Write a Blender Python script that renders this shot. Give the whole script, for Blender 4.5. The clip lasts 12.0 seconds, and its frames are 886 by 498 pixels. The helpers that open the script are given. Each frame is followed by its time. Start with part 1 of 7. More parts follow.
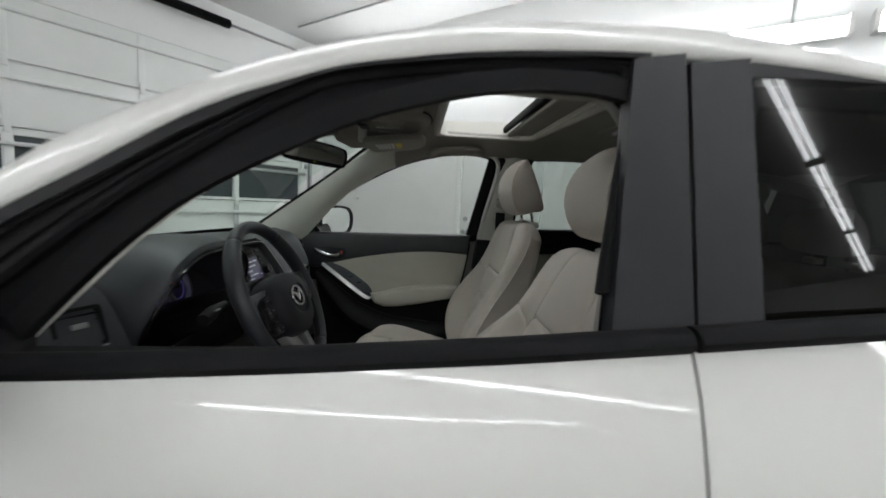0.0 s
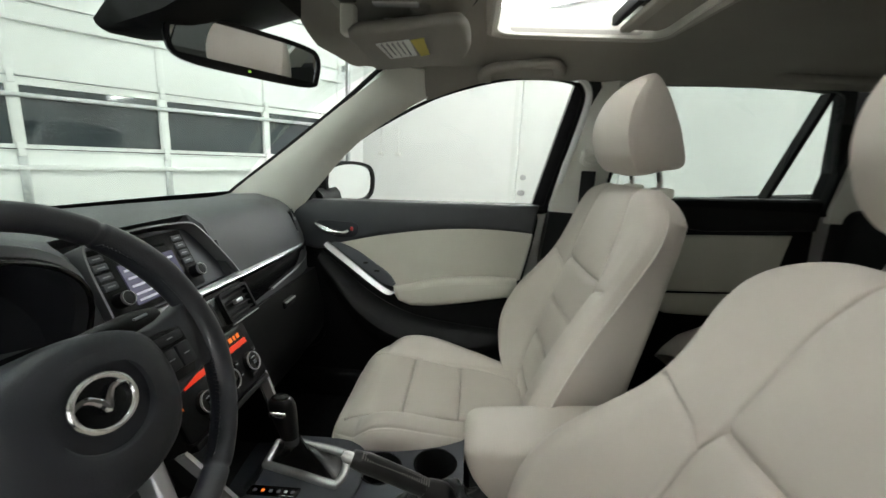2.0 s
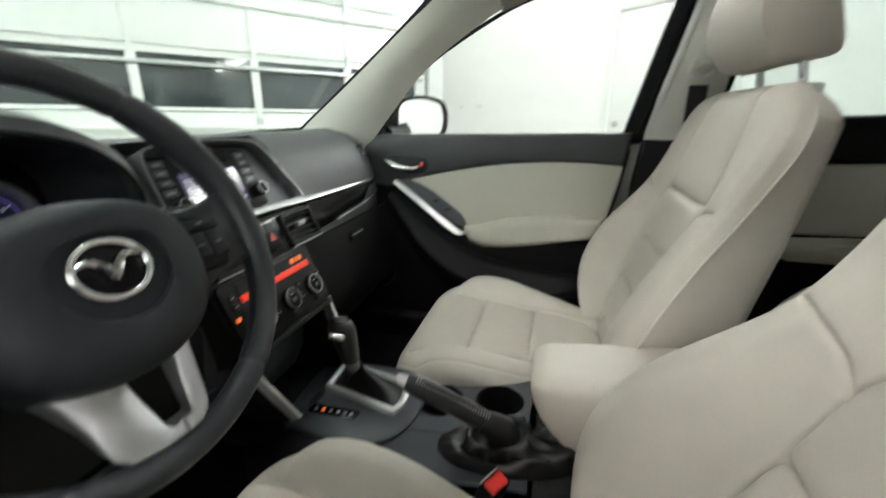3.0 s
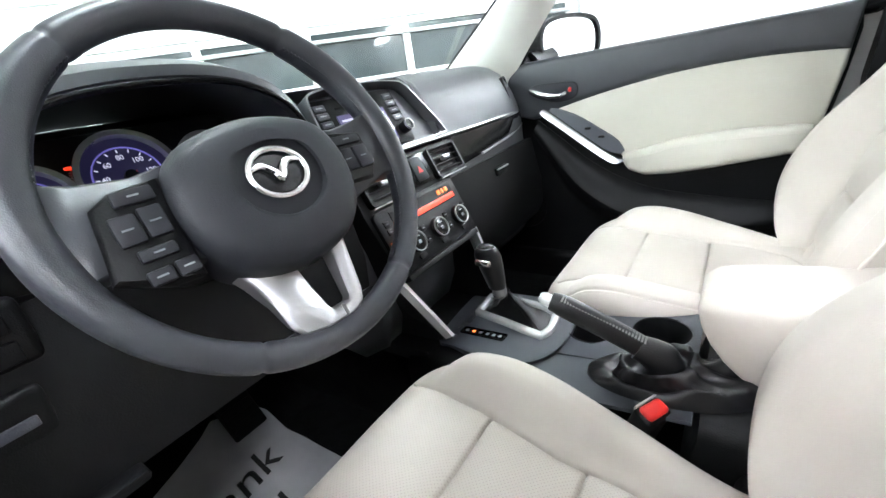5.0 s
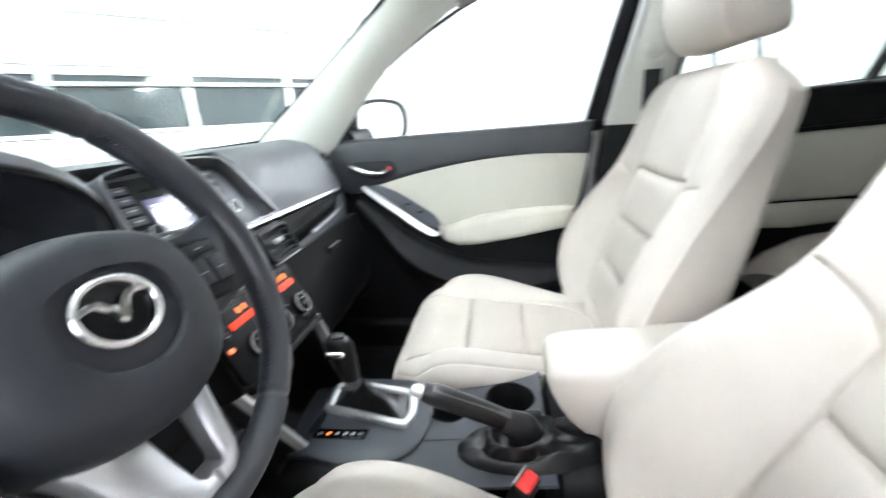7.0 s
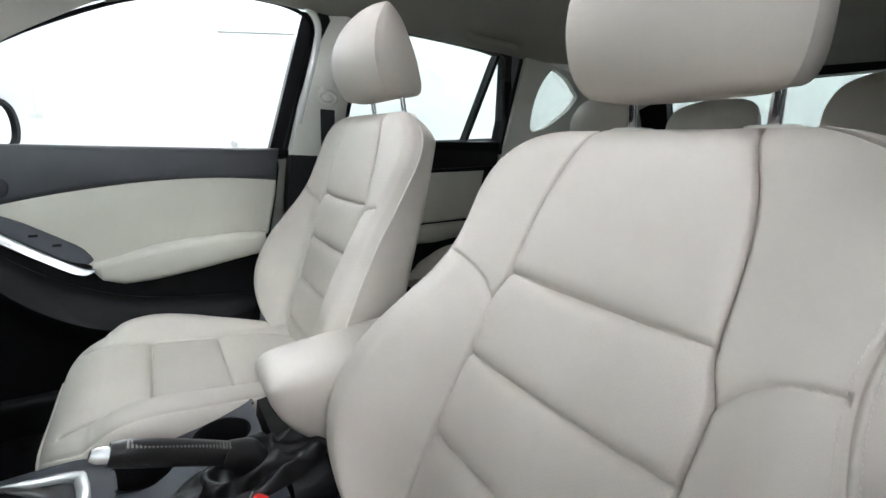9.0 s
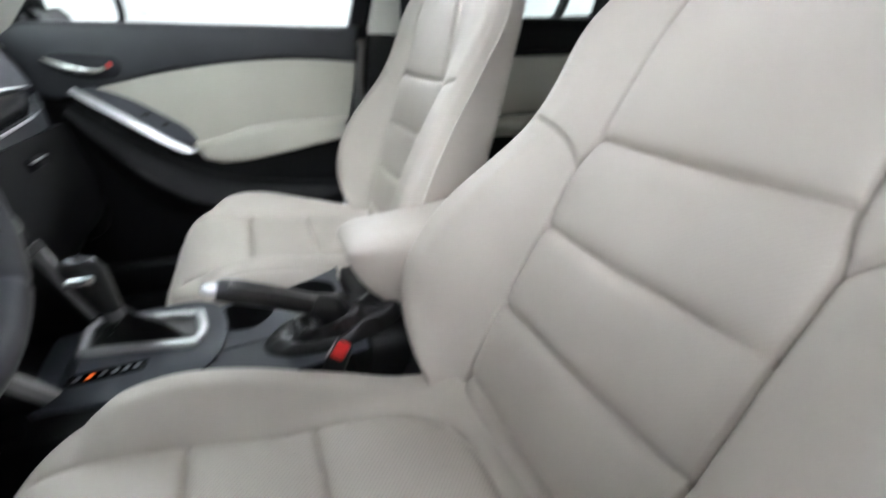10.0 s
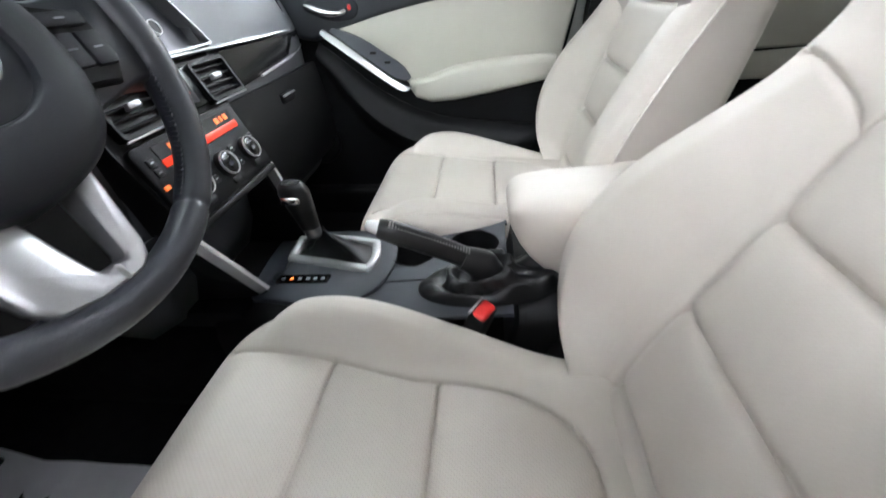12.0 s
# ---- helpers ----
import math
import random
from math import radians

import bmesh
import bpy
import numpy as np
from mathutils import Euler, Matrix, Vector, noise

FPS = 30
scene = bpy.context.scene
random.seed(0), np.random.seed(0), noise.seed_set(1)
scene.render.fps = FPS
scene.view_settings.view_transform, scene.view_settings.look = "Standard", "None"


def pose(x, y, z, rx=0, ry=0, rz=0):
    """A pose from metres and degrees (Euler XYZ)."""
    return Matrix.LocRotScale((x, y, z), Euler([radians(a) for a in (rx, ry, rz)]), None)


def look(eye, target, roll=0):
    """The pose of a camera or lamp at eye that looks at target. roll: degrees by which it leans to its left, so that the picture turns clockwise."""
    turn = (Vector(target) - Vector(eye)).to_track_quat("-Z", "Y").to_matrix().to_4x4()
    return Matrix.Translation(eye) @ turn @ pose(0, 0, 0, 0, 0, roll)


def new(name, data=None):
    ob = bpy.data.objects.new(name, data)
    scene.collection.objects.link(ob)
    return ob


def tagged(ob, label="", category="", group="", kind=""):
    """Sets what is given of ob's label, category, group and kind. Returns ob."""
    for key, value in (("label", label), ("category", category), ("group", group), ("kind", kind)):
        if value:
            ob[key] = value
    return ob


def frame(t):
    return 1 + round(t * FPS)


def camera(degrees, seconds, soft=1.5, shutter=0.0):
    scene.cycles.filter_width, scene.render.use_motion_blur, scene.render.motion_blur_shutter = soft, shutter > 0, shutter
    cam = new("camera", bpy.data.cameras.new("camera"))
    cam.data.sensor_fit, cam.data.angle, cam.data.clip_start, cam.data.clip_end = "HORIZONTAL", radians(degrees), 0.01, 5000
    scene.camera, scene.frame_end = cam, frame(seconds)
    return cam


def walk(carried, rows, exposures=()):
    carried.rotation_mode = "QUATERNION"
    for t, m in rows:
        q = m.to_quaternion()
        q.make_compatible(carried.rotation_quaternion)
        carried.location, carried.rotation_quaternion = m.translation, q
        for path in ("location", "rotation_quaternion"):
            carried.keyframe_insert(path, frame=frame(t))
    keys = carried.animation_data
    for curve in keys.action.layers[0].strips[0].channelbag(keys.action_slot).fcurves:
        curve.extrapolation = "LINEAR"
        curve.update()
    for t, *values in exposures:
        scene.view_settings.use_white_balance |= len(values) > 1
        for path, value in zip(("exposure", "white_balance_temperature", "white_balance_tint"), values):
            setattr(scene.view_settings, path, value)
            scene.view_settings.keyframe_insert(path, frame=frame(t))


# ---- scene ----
cam = camera(93.1, 12.0, shutter=0.5)
PATH = [
    (0, (0.279, -1.336, 1.309), (0.407, 0.649, 1.095), 3.0),
    (0.5, (0.297, -1.106, 1.315), (0.431, 0.864, 0.999), 2.2),
    (1, (0.338, -0.918, 1.317), (0.306, 1.06, 1.018), 3.3),
    (1.5, (0.331, -0.788, 1.317), (0.319, 1.185, 0.991), 1.6),
    (2, (0.309, -0.674, 1.298), (0.204, 1.278, 0.876), 2.7),
    (2.5, (0.314, -0.615, 1.259), (0.061, 1.328, 0.858), 0.9),
    (3, (0.332, -0.602, 1.197), (-0.14, 1.247, 0.595), 0.6),
    (3.5, (0.344, -0.6, 1.17), (-0.443, 1.061, 0.382), 0.2),
    (5.5, (0.353, -0.598, 1.137), (-0.791, 0.866, 0.398), -10.0),
    (6, (0.35, -0.594, 1.141), (-0.758, 0.894, 0.396), -8.4),
    (6.5, (0.337, -0.589, 1.161), (-0.576, 1.064, 0.501), -4.8),
    (7, (0.262, -0.596, 1.191), (-0.007, 1.294, 0.595), -3.7),
    (7.5, (0.231, -0.603, 1.197), (0.699, 1.256, 0.626), -1.9),
    (9.5, (0.218, -0.646, 1.147), (1.342, 0.944, 0.689), 2.8),
    (10, (0.226, -0.638, 1.112), (0.961, 1.007, 0.243), 1.8),
    (10.5, (0.262, -0.628, 1.094), (0.378, 0.96, -0.116), -2.6),
    (11, (0.312, -0.628, 1.105), (0.139, 0.926, -0.142), -4.4),
    (11.5, (0.32, -0.635, 1.116), (0.101, 0.931, -0.108), -4.1),
    (12, (0.297, -0.582, 1.102), (0.089, 1.085, 0.017), -3.8),
]
EXPOSURES = [(0.0, -0.45, 6600, 13), (0.5, -0.68, 6650, 13), (1.0, 0.12, 6850, 12), (1.5, 0.5, 6850, 12), (2.0, 0.75, 6850, 10), (2.5, 0.86, 6850, 10), (3.0, 1.04, 6850, 9), (3.5, 1.5, 6800, 10), (5.3, 2.4, 6200, 15), (6.0, 2.43, 6200, 15), (6.5, 2.4, 6200, 15), (7.0, 2.3, 6200, 15), (7.5, 2.02, 6250, 15), (9.5, 1.45, 6200, 15), (10.0, 1.5, 6200, 16), (10.5, 1.6, 6200, 16), (11.0, 1.75, 6200, 16), (12.0, 1.8, 6200, 16)]
walk(cam, [(t, look(eye, target, roll)) for t, eye, target, roll in PATH], EXPOSURES)


# ---- light: ceiling and wall tubes in a closed white garage ----
world = bpy.data.worlds.new("garage_air")
scene.world = world
world.use_nodes = True
world.node_tree.nodes["Background"].inputs[0].default_value = (0.8, 0.85, 0.9, 1)
world.node_tree.nodes["Background"].inputs[1].default_value = 0.02
TUBE = 26.0


# ---- materials ----
def mat(name, color, rough=0.5, metal=0.0, coat=0.0, spec=0.5, grain=0.0, grain_scale=300.0, vary=0.0, vary_scale=6.0, bump_dist=0.001, emit=None, emit_power=0.0, sheen=0.0, rough_vary=0.0):
    m = bpy.data.materials.new(name)
    m.use_nodes = True
    nt = m.node_tree
    b = nt.nodes["Principled BSDF"]
    b.inputs["Base Color"].default_value = (*color, 1)
    b.inputs["Roughness"].default_value = rough
    b.inputs["Metallic"].default_value = metal
    b.inputs["Coat Weight"].default_value = coat
    b.inputs["Coat Roughness"].default_value = 0.04
    b.inputs["Specular IOR Level"].default_value = spec
    b.inputs["Sheen Weight"].default_value = sheen
    tc = nt.nodes.new("ShaderNodeTexCoord")
    if vary or rough_vary:
        n = nt.nodes.new("ShaderNodeTexNoise")
        n.inputs["Scale"].default_value = vary_scale
        n.inputs["Detail"].default_value = 6
        nt.links.new(tc.outputs["Object"], n.inputs["Vector"])
        if vary:
            mr = nt.nodes.new("ShaderNodeMapRange")
            mr.inputs["From Min"].default_value, mr.inputs["From Max"].default_value = 0.3, 0.7
            mr.inputs["To Min"].default_value, mr.inputs["To Max"].default_value = 1 - vary, 1 + vary * 0.5
            nt.links.new(n.outputs["Fac"], mr.inputs["Value"])
            vm = nt.nodes.new("ShaderNodeVectorMath")
            vm.operation = "SCALE"
            vm.inputs[0].default_value = color
            nt.links.new(mr.outputs[0], vm.inputs["Scale"])
            nt.links.new(vm.outputs[0], b.inputs["Base Color"])
        if rough_vary:
            mr2 = nt.nodes.new("ShaderNodeMapRange")
            mr2.inputs["From Min"].default_value, mr2.inputs["From Max"].default_value = 0.3, 0.7
            mr2.inputs["To Min"].default_value, mr2.inputs["To Max"].default_value = rough - rough_vary, rough + rough_vary
            nt.links.new(n.outputs["Fac"], mr2.inputs["Value"])
            nt.links.new(mr2.outputs[0], b.inputs["Roughness"])
    if grain:
        v = nt.nodes.new("ShaderNodeTexVoronoi")
        v.inputs["Scale"].default_value = grain_scale
        nt.links.new(tc.outputs["Object"], v.inputs["Vector"])
        n2 = nt.nodes.new("ShaderNodeTexNoise")
        n2.inputs["Scale"].default_value = grain_scale * 0.6
        nt.links.new(tc.outputs["Object"], n2.inputs["Vector"])
        mx = nt.nodes.new("ShaderNodeMath")
        mx.operation = "ADD"
        nt.links.new(v.outputs["Distance"], mx.inputs[0])
        nt.links.new(n2.outputs["Fac"], mx.inputs[1])
        bp = nt.nodes.new("ShaderNodeBump")
        bp.inputs["Strength"].default_value = grain
        bp.inputs["Distance"].default_value = bump_dist
        nt.links.new(mx.outputs[0], bp.inputs["Height"])
        nt.links.new(bp.outputs[0], b.inputs["Normal"])
    if emit:
        b.inputs["Emission Color"].default_value = (*emit, 1)
        b.inputs["Emission Strength"].default_value = emit_power
    return m


def glass_mat(name, tint, gloss=0.02, base=0.05):
    """Thin pane: tinted see-through with a Fresnel gloss."""
    m = bpy.data.materials.new(name)
    m.use_nodes = True
    nt = m.node_tree
    nt.nodes.clear()
    out = nt.nodes.new("ShaderNodeOutputMaterial")
    tr = nt.nodes.new("ShaderNodeBsdfTransparent")
    tr.inputs[0].default_value = (*tint, 1)
    gl = nt.nodes.new("ShaderNodeBsdfGlossy")
    gl.inputs["Roughness"].default_value = gloss
    lw = nt.nodes.new("ShaderNodeLayerWeight")
    lw.inputs[0].default_value = 0.5
    pw = nt.nodes.new("ShaderNodeMath")
    pw.operation = "POWER"
    pw.inputs[1].default_value = 5.0
    nt.links.new(lw.outputs["Facing"], pw.inputs[0])
    fr = nt.nodes.new("ShaderNodeMath")
    fr.operation = "MULTIPLY_ADD"
    fr.inputs[1].default_value, fr.inputs[2].default_value = 0.92, base
    nt.links.new(pw.outputs[0], fr.inputs[0])
    mx = nt.nodes.new("ShaderNodeMixShader")
    nt.links.new(fr.outputs[0], mx.inputs[0])
    nt.links.new(tr.outputs[0], mx.inputs[1])
    nt.links.new(gl.outputs[0], mx.inputs[2])
    nt.links.new(mx.outputs[0], out.inputs[0])
    return m


def perforated(name, color, depth):
    """Leather with staggered rows of small punched holes, 4 mm apart."""
    m = mat(name, color, 0.48, grain=0.14, grain_scale=700, vary=0.05, vary_scale=9, bump_dist=0.0006)
    nt = m.node_tree
    b = nt.nodes["Principled BSDF"]
    tc = nt.nodes.new("ShaderNodeTexCoord")
    mp = nt.nodes.new("ShaderNodeMapping")
    mp.inputs["Rotation"].default_value = (0, 0, math.pi / 4)
    mp.inputs["Scale"].default_value = (1 / 0.0040, 1 / 0.0040, 1)
    nt.links.new(tc.outputs["UV"], mp.inputs["Vector"])
    fr = nt.nodes.new("ShaderNodeVectorMath")
    fr.operation = "FRACTION"
    nt.links.new(mp.outputs[0], fr.inputs[0])
    ds = nt.nodes.new("ShaderNodeVectorMath")
    ds.operation = "DISTANCE"
    ds.inputs[1].default_value = (0.5, 0.5, 0)
    nt.links.new(fr.outputs[0], ds.inputs[0])
    st = nt.nodes.new("ShaderNodeMapRange")
    st.inputs["From Min"].default_value, st.inputs["From Max"].default_value = 0.14, 0.24
    st.inputs["To Min"].default_value, st.inputs["To Max"].default_value = 1.0 - depth, 1.0
    nt.links.new(ds.outputs["Value"], st.inputs["Value"])
    mx = nt.nodes.new("ShaderNodeMixRGB")
    mx.inputs[1].default_value = (0.20, 0.125, 0.095, 1)
    old = b.inputs["Base Color"].links[0].from_socket
    nt.links.new(old, mx.inputs[2])
    nt.links.new(st.outputs[0], mx.inputs[0])
    nt.links.new(mx.outputs[0], b.inputs["Base Color"])
    return m


BEIGE = (0.575, 0.52, 0.464)
M_LEATHER = mat("beige_leather", BEIGE, 0.48, grain=0.16, grain_scale=700, vary=0.06, vary_scale=7, bump_dist=0.0006, rough_vary=0.06)
M_PERF = perforated("beige_perforated_leather", BEIGE, 0.28)
M_PERF2 = perforated("beige_finely_perforated_leather", BEIGE, 0.06)
M_VINYL = mat("beige_door_vinyl", (0.55, 0.525, 0.455), 0.55, grain=0.35, grain_scale=380, vary=0.05, bump_dist=0.0006)
M_LINER = mat("headliner_cloth", (0.35, 0.332, 0.298), 0.95, grain=0.4, grain_scale=700, vary=0.06, bump_dist=0.0008, spec=0.15)
M_TRIM = mat("pale_pillar_plastic", (0.77, 0.76, 0.70), 0.6, grain=0.3, grain_scale=500, vary=0.04, bump_dist=0.0005)
M_SOFT = mat("charcoal_soft_plastic", (0.041, 0.043, 0.049), 0.46, spec=0.55, grain=0.3, grain_scale=900, vary=0.12, vary_scale=12, bump_dist=0.0004)
M_HARD = mat("black_hard_plastic", (0.0055, 0.0055, 0.0062), 0.48, spec=0.2, grain=0.3, grain_scale=600, vary=0.15, vary_scale=10, bump_dist=0.0005)
M_CONSOLE = mat("console_grey_plastic", (0.05, 0.054, 0.066), 0.42, grain=0.3, grain_scale=700, vary=0.1, bump_dist=0.0004)
M_PANEL = mat("dark_satin_panel", (0.006, 0.006, 0.007), 0.40, spec=0.10, grain=0.15, grain_scale=800)
M_GLOSS = mat("piano_black", (0.005, 0.005, 0.006), 0.20, coat=0.1, spec=0.35)
M_RUBBER = mat("black_rubber_seal", (0.007, 0.007, 0.008), 0.7, grain=0.2, grain_scale=300, spec=0.15)
M_WHEEL = mat("black_wheel_leather", (0.034, 0.036, 0.043), 0.37, grain=0.25, grain_scale=900, vary=0.12, bump_dist=0.0004)
M_PAD = mat("black_airbag_cover", (0.019, 0.020, 0.025), 0.48, spec=0.32, grain=0.3, grain_scale=900, vary=0.12, vary_scale=12, bump_dist=0.0004)
M_BOOT = mat("black_boot_leather", (0.008, 0.008, 0.009), 0.30, grain=0.22, grain_scale=600, vary=0.1, bump_dist=0.0008)
M_CARPET = mat("black_carpet", (0.012, 0.012, 0.013), 1.0, grain=1.0, grain_scale=500, vary=0.3, vary_scale=40, spec=0.1, bump_dist=0.003)
M_CHROME = mat("chrome", (0.82, 0.82, 0.83), 0.1, metal=1.0)
M_SATIN = mat("satin_silver", (0.47, 0.47, 0.48), 0.36, metal=0.75, grain=0.08, grain_scale=900)
M_CHROME2 = mat("polished_silver_trim", (0.88, 0.88, 0.89), 0.22, metal=0.62)
M_DARKSATIN = mat("dark_satin_trim", (0.22, 0.22, 0.23), 0.3, metal=0.7)
M_PAINT = mat("pearl_white_paint", (0.80, 0.80, 0.775), 0.28, coat=1.0, vary=0.015, vary_scale=3)
M_BPILLAR = mat("satin_black_film", (0.010, 0.010, 0.013), 0.42, spec=0.3, grain=0.1, grain_scale=900)
M_WHITE = mat("painted_wall", (0.86, 0.87, 0.86), 0.75, grain=0.25, grain_scale=40, vary=0.04, vary_scale=1.2, bump_dist=0.002)
M_DOORPAINT = mat("white_steel_door", (0.78, 0.80, 0.78), 0.42, grain=0.12, grain_scale=120, vary=0.05, vary_scale=2.5)
M_HINGE = mat("galvanised_steel", (0.50, 0.52, 0.52), 0.4, metal=0.8, vary=0.2, vary_scale=30)
M_CONCRETE = mat("sealed_concrete", (0.34, 0.33, 0.31), 0.45, grain=0.4, grain_scale=60, vary=0.2, vary_scale=2.0, bump_dist=0.002)
M_CEIL = mat("ceiling_board", (0.70, 0.70, 0.69), 0.85, grain=0.2, grain_scale=30, vary=0.05, vary_scale=1.0)
M_TUBE = mat("tube_diffuser", (0.9, 0.9, 0.9), 0.4, emit=(0.93, 0.98, 1.0), emit_power=TUBE)
M_TUBEWALL = mat("wall_tube_diffuser", (0.9, 0.9, 0.9), 0.4, emit=(0.93, 0.98, 1.0), emit_power=TUBE * 1.35)
M_NIGHT = mat("dark_window_pane", (0.035, 0.045, 0.05), 0.06, coat=0.6, vary=0.3, vary_scale=1.5)
M_TYRE = mat("tyre_rubber", (0.02, 0.02, 0.02), 0.8, grain=0.4, grain_scale=120)
M_ALLOY = mat("alloy", (0.5, 0.5, 0.52), 0.3, metal=0.9)
M_RED = mat("red_plastic", (0.78, 0.03, 0.025), 0.35)
M_LCD = mat("lit_screen", (0.05, 0.05, 0.08), 0.15, emit=(0.42, 0.38, 0.75), emit_power=0.055)
M_LCDBAR = mat("screen_text", (0.5, 0.5, 0.6), 0.3, emit=(0.75, 0.72, 0.95), emit_power=0.10)
M_AMBER = mat("amber_display", (0.3, 0.03, 0.01), 0.3, emit=(1.0, 0.045, 0.012), emit_power=0.32)
M_ORANGE = mat("amber_figures", (0.3, 0.1, 0.02), 0.3, emit=(1.0, 0.17, 0.02), emit_power=0.45)
M_DIAL = mat("dial_face", (0.015, 0.015, 0.04), 0.35, emit=(0.16, 0.15, 0.45), emit_power=0.012)
M_DIALINK = mat("dial_figures", (0.8, 0.8, 0.85), 0.4, emit=(0.80, 0.80, 1.0), emit_power=0.13)
M_INK = mat("black_ink", (0.02, 0.02, 0.022), 0.8)
M_PAPER = mat("white_paper", (0.66, 0.66, 0.68), 0.85, grain=0.5, grain_scale=25, vary=0.12, vary_scale=9, bump_dist=0.004)
M_LABELW = mat("label_white", (0.75, 0.75, 0.72), 0.6)
M_LABELY = mat("label_yellow", (0.78, 0.66, 0.12), 0.6)
M_LABELGREY = mat("label_print", (0.3, 0.3, 0.3), 0.6)
M_MIRROR = mat("mirror", (0.88, 0.9, 0.9), 0.015, metal=1.0)
M_LENS = mat("lamp_lens", (0.75, 0.76, 0.76), 0.2, coat=0.4)
M_MARK = mat("grey_symbol", (0.26, 0.27, 0.29), 0.5)
M_VIOLET = mat("violet_dial_light", (0.1, 0.1, 0.3), 0.4, emit=(0.30, 0.26, 0.9), emit_power=0.09)
M_SURROUND = mat("black_window_surround", (0.010, 0.010, 0.0115), 0.5, spec=0.25, grain=0.1, grain_scale=900)
M_SEAL = mat("grey_seal_cloth", (0.34, 0.33, 0.31), 0.85, grain=0.3, grain_scale=600)
M_FRAME = mat("grey_sunroof_trim", (0.48, 0.46, 0.42), 0.7, grain=0.2, grain_scale=500)
M_THREAD = mat("grey_thread", (0.15, 0.146, 0.14), 0.7)
M_STITCH = mat("pale_thread", (0.62, 0.575, 0.52), 0.7)
M_BELT = mat("belt_webbing", (0.02, 0.02, 0.022), 0.8, grain=0.6, grain_scale=350)
M_GLASS = glass_mat("clear_side_glass", (0.90, 0.93, 0.91))
M_SCREEN = glass_mat("windscreen_glass", (0.80, 0.88, 0.84))
M_PRIV = glass_mat("rear_privacy_glass", (0.52, 0.58, 0.55))
M_TAILGLASS = glass_mat("rear_window_glass", (0.30, 0.34, 0.32))
# Darkened copy of the rear glass: tint and weak gloss imitate dim surroundings.
M_PRIV_SHADED = glass_mat("shaded_privacy_glass", (0.06, 0.066, 0.063), 0.01, 0.028)
M_SHADE = glass_mat("windscreen_shade_band", (0.36, 0.41, 0.39))
M_ROOFGLASS = mat("black_roof_glass", (0.01, 0.011, 0.012), 0.05, coat=1.0)


# ---- building helpers ----
def thing(name, label, category, group="", at=(0, 0, 0), kind=""):
    e = new(name)
    e.location = at
    e.empty_display_size = 0.1
    bpy.context.view_layer.update()
    return tagged(e, label, category, group, kind)


def finish(name, me, material, parent=None, label="", angle=35):
    for m in material if isinstance(material, (list, tuple)) else [material]:
        me.materials.append(m)
    me.shade_smooth()
    me.set_sharp_from_angle(angle=radians(angle))
    ob = new(name, me)
    if parent is not None:
        ob.parent = parent
        top = parent
        off = Vector()
        while top is not None:
            off += top.location
            top = top.parent
        ob.location = -off
    return tagged(ob, label)


def part(name, bm, material, parent=None, label="", angle=35, recalc=True):
    if recalc:
        bmesh.ops.recalc_face_normals(bm, faces=bm.faces)
    me = bpy.data.meshes.new(name)
    bm.to_mesh(me)
    bm.free()
    return finish(name, me, material, parent, label, angle)


def solo(name, bm, material, label, category, group="", kind="", angle=35):
    ob = part(name, bm, material, None, label, angle)
    return tagged(ob, label, category, group, kind)


def add_box(bm, lo, hi, bevel=0.0, seg=2, m=None):
    lo, hi = Vector(lo), Vector(hi)
    r = bmesh.ops.create_cube(bm, size=1.0)
    vs = r["verts"]
    c, s = (lo + hi) / 2, hi - lo
    for v in vs:
        v.co = Vector((v.co.x * s.x, v.co.y * s.y, v.co.z * s.z)) + c
    out = vs
    if bevel:
        es = list({e for v in vs for e in v.link_edges})
        rr = bmesh.ops.bevel(bm, geom=es, offset=bevel, segments=seg, affect="EDGES", profile=0.5)
        out = list({v for f in rr["faces"] for v in f.verts} | {v for v in vs if v.is_valid})
    if m is not None:
        bmesh.ops.transform(bm, matrix=m, verts=out)
    return bm


def box(lo, hi, bevel=0.0, seg=2, m=None):
    return add_box(bmesh.new(), lo, hi, bevel, seg, m)


def cyl(c0, c1, r0, r1=None, seg=24, bevel=0.0):
    """A closed round bar from c0 to c1."""
    bm = bmesh.new()
    c0, c1 = Vector(c0), Vector(c1)
    d = c1 - c0
    q = d.to_track_quat("Z", "Y").to_matrix().to_4x4()
    bmesh.ops.create_cone(bm, cap_ends=True, segments=seg, radius1=r0, radius2=r0 if r1 is None else r1, depth=d.length)
    if bevel:
        es = [e for e in bm.edges if len(e.link_faces) == 2 and any(len(f.verts) > 4 for f in e.link_faces)]
        bmesh.ops.bevel(bm, geom=es, offset=bevel, segments=2, affect="EDGES", profile=0.5)
    bmesh.ops.transform(bm, matrix=Matrix.Translation((c0 + c1) / 2) @ q, verts=bm.verts)
    return bm


def spl(pts, n, closed=False):
    """Catmull-Rom through the points, n samples a span."""
    p = [np.array(q, float) for q in pts]
    k = len(p)
    out = []
    for i in range(k if closed else k - 1):
        if closed:
            a, b, c, d = p[i - 1], p[i], p[(i + 1) % k], p[(i + 2) % k]
        else:
            a, b, c, d = p[max(i - 1, 0)], p[i], p[i + 1], p[min(i + 2, k - 1)]
        for j in range(n):
            t = j / n
            out.append(0.5 * (2 * b + (c - a) * t + (2 * a - 5 * b + 4 * c - d) * t * t + (3 * b - a - 3 * c + d) * t ** 3))
    if not closed:
        out.append(p[-1])
    return out


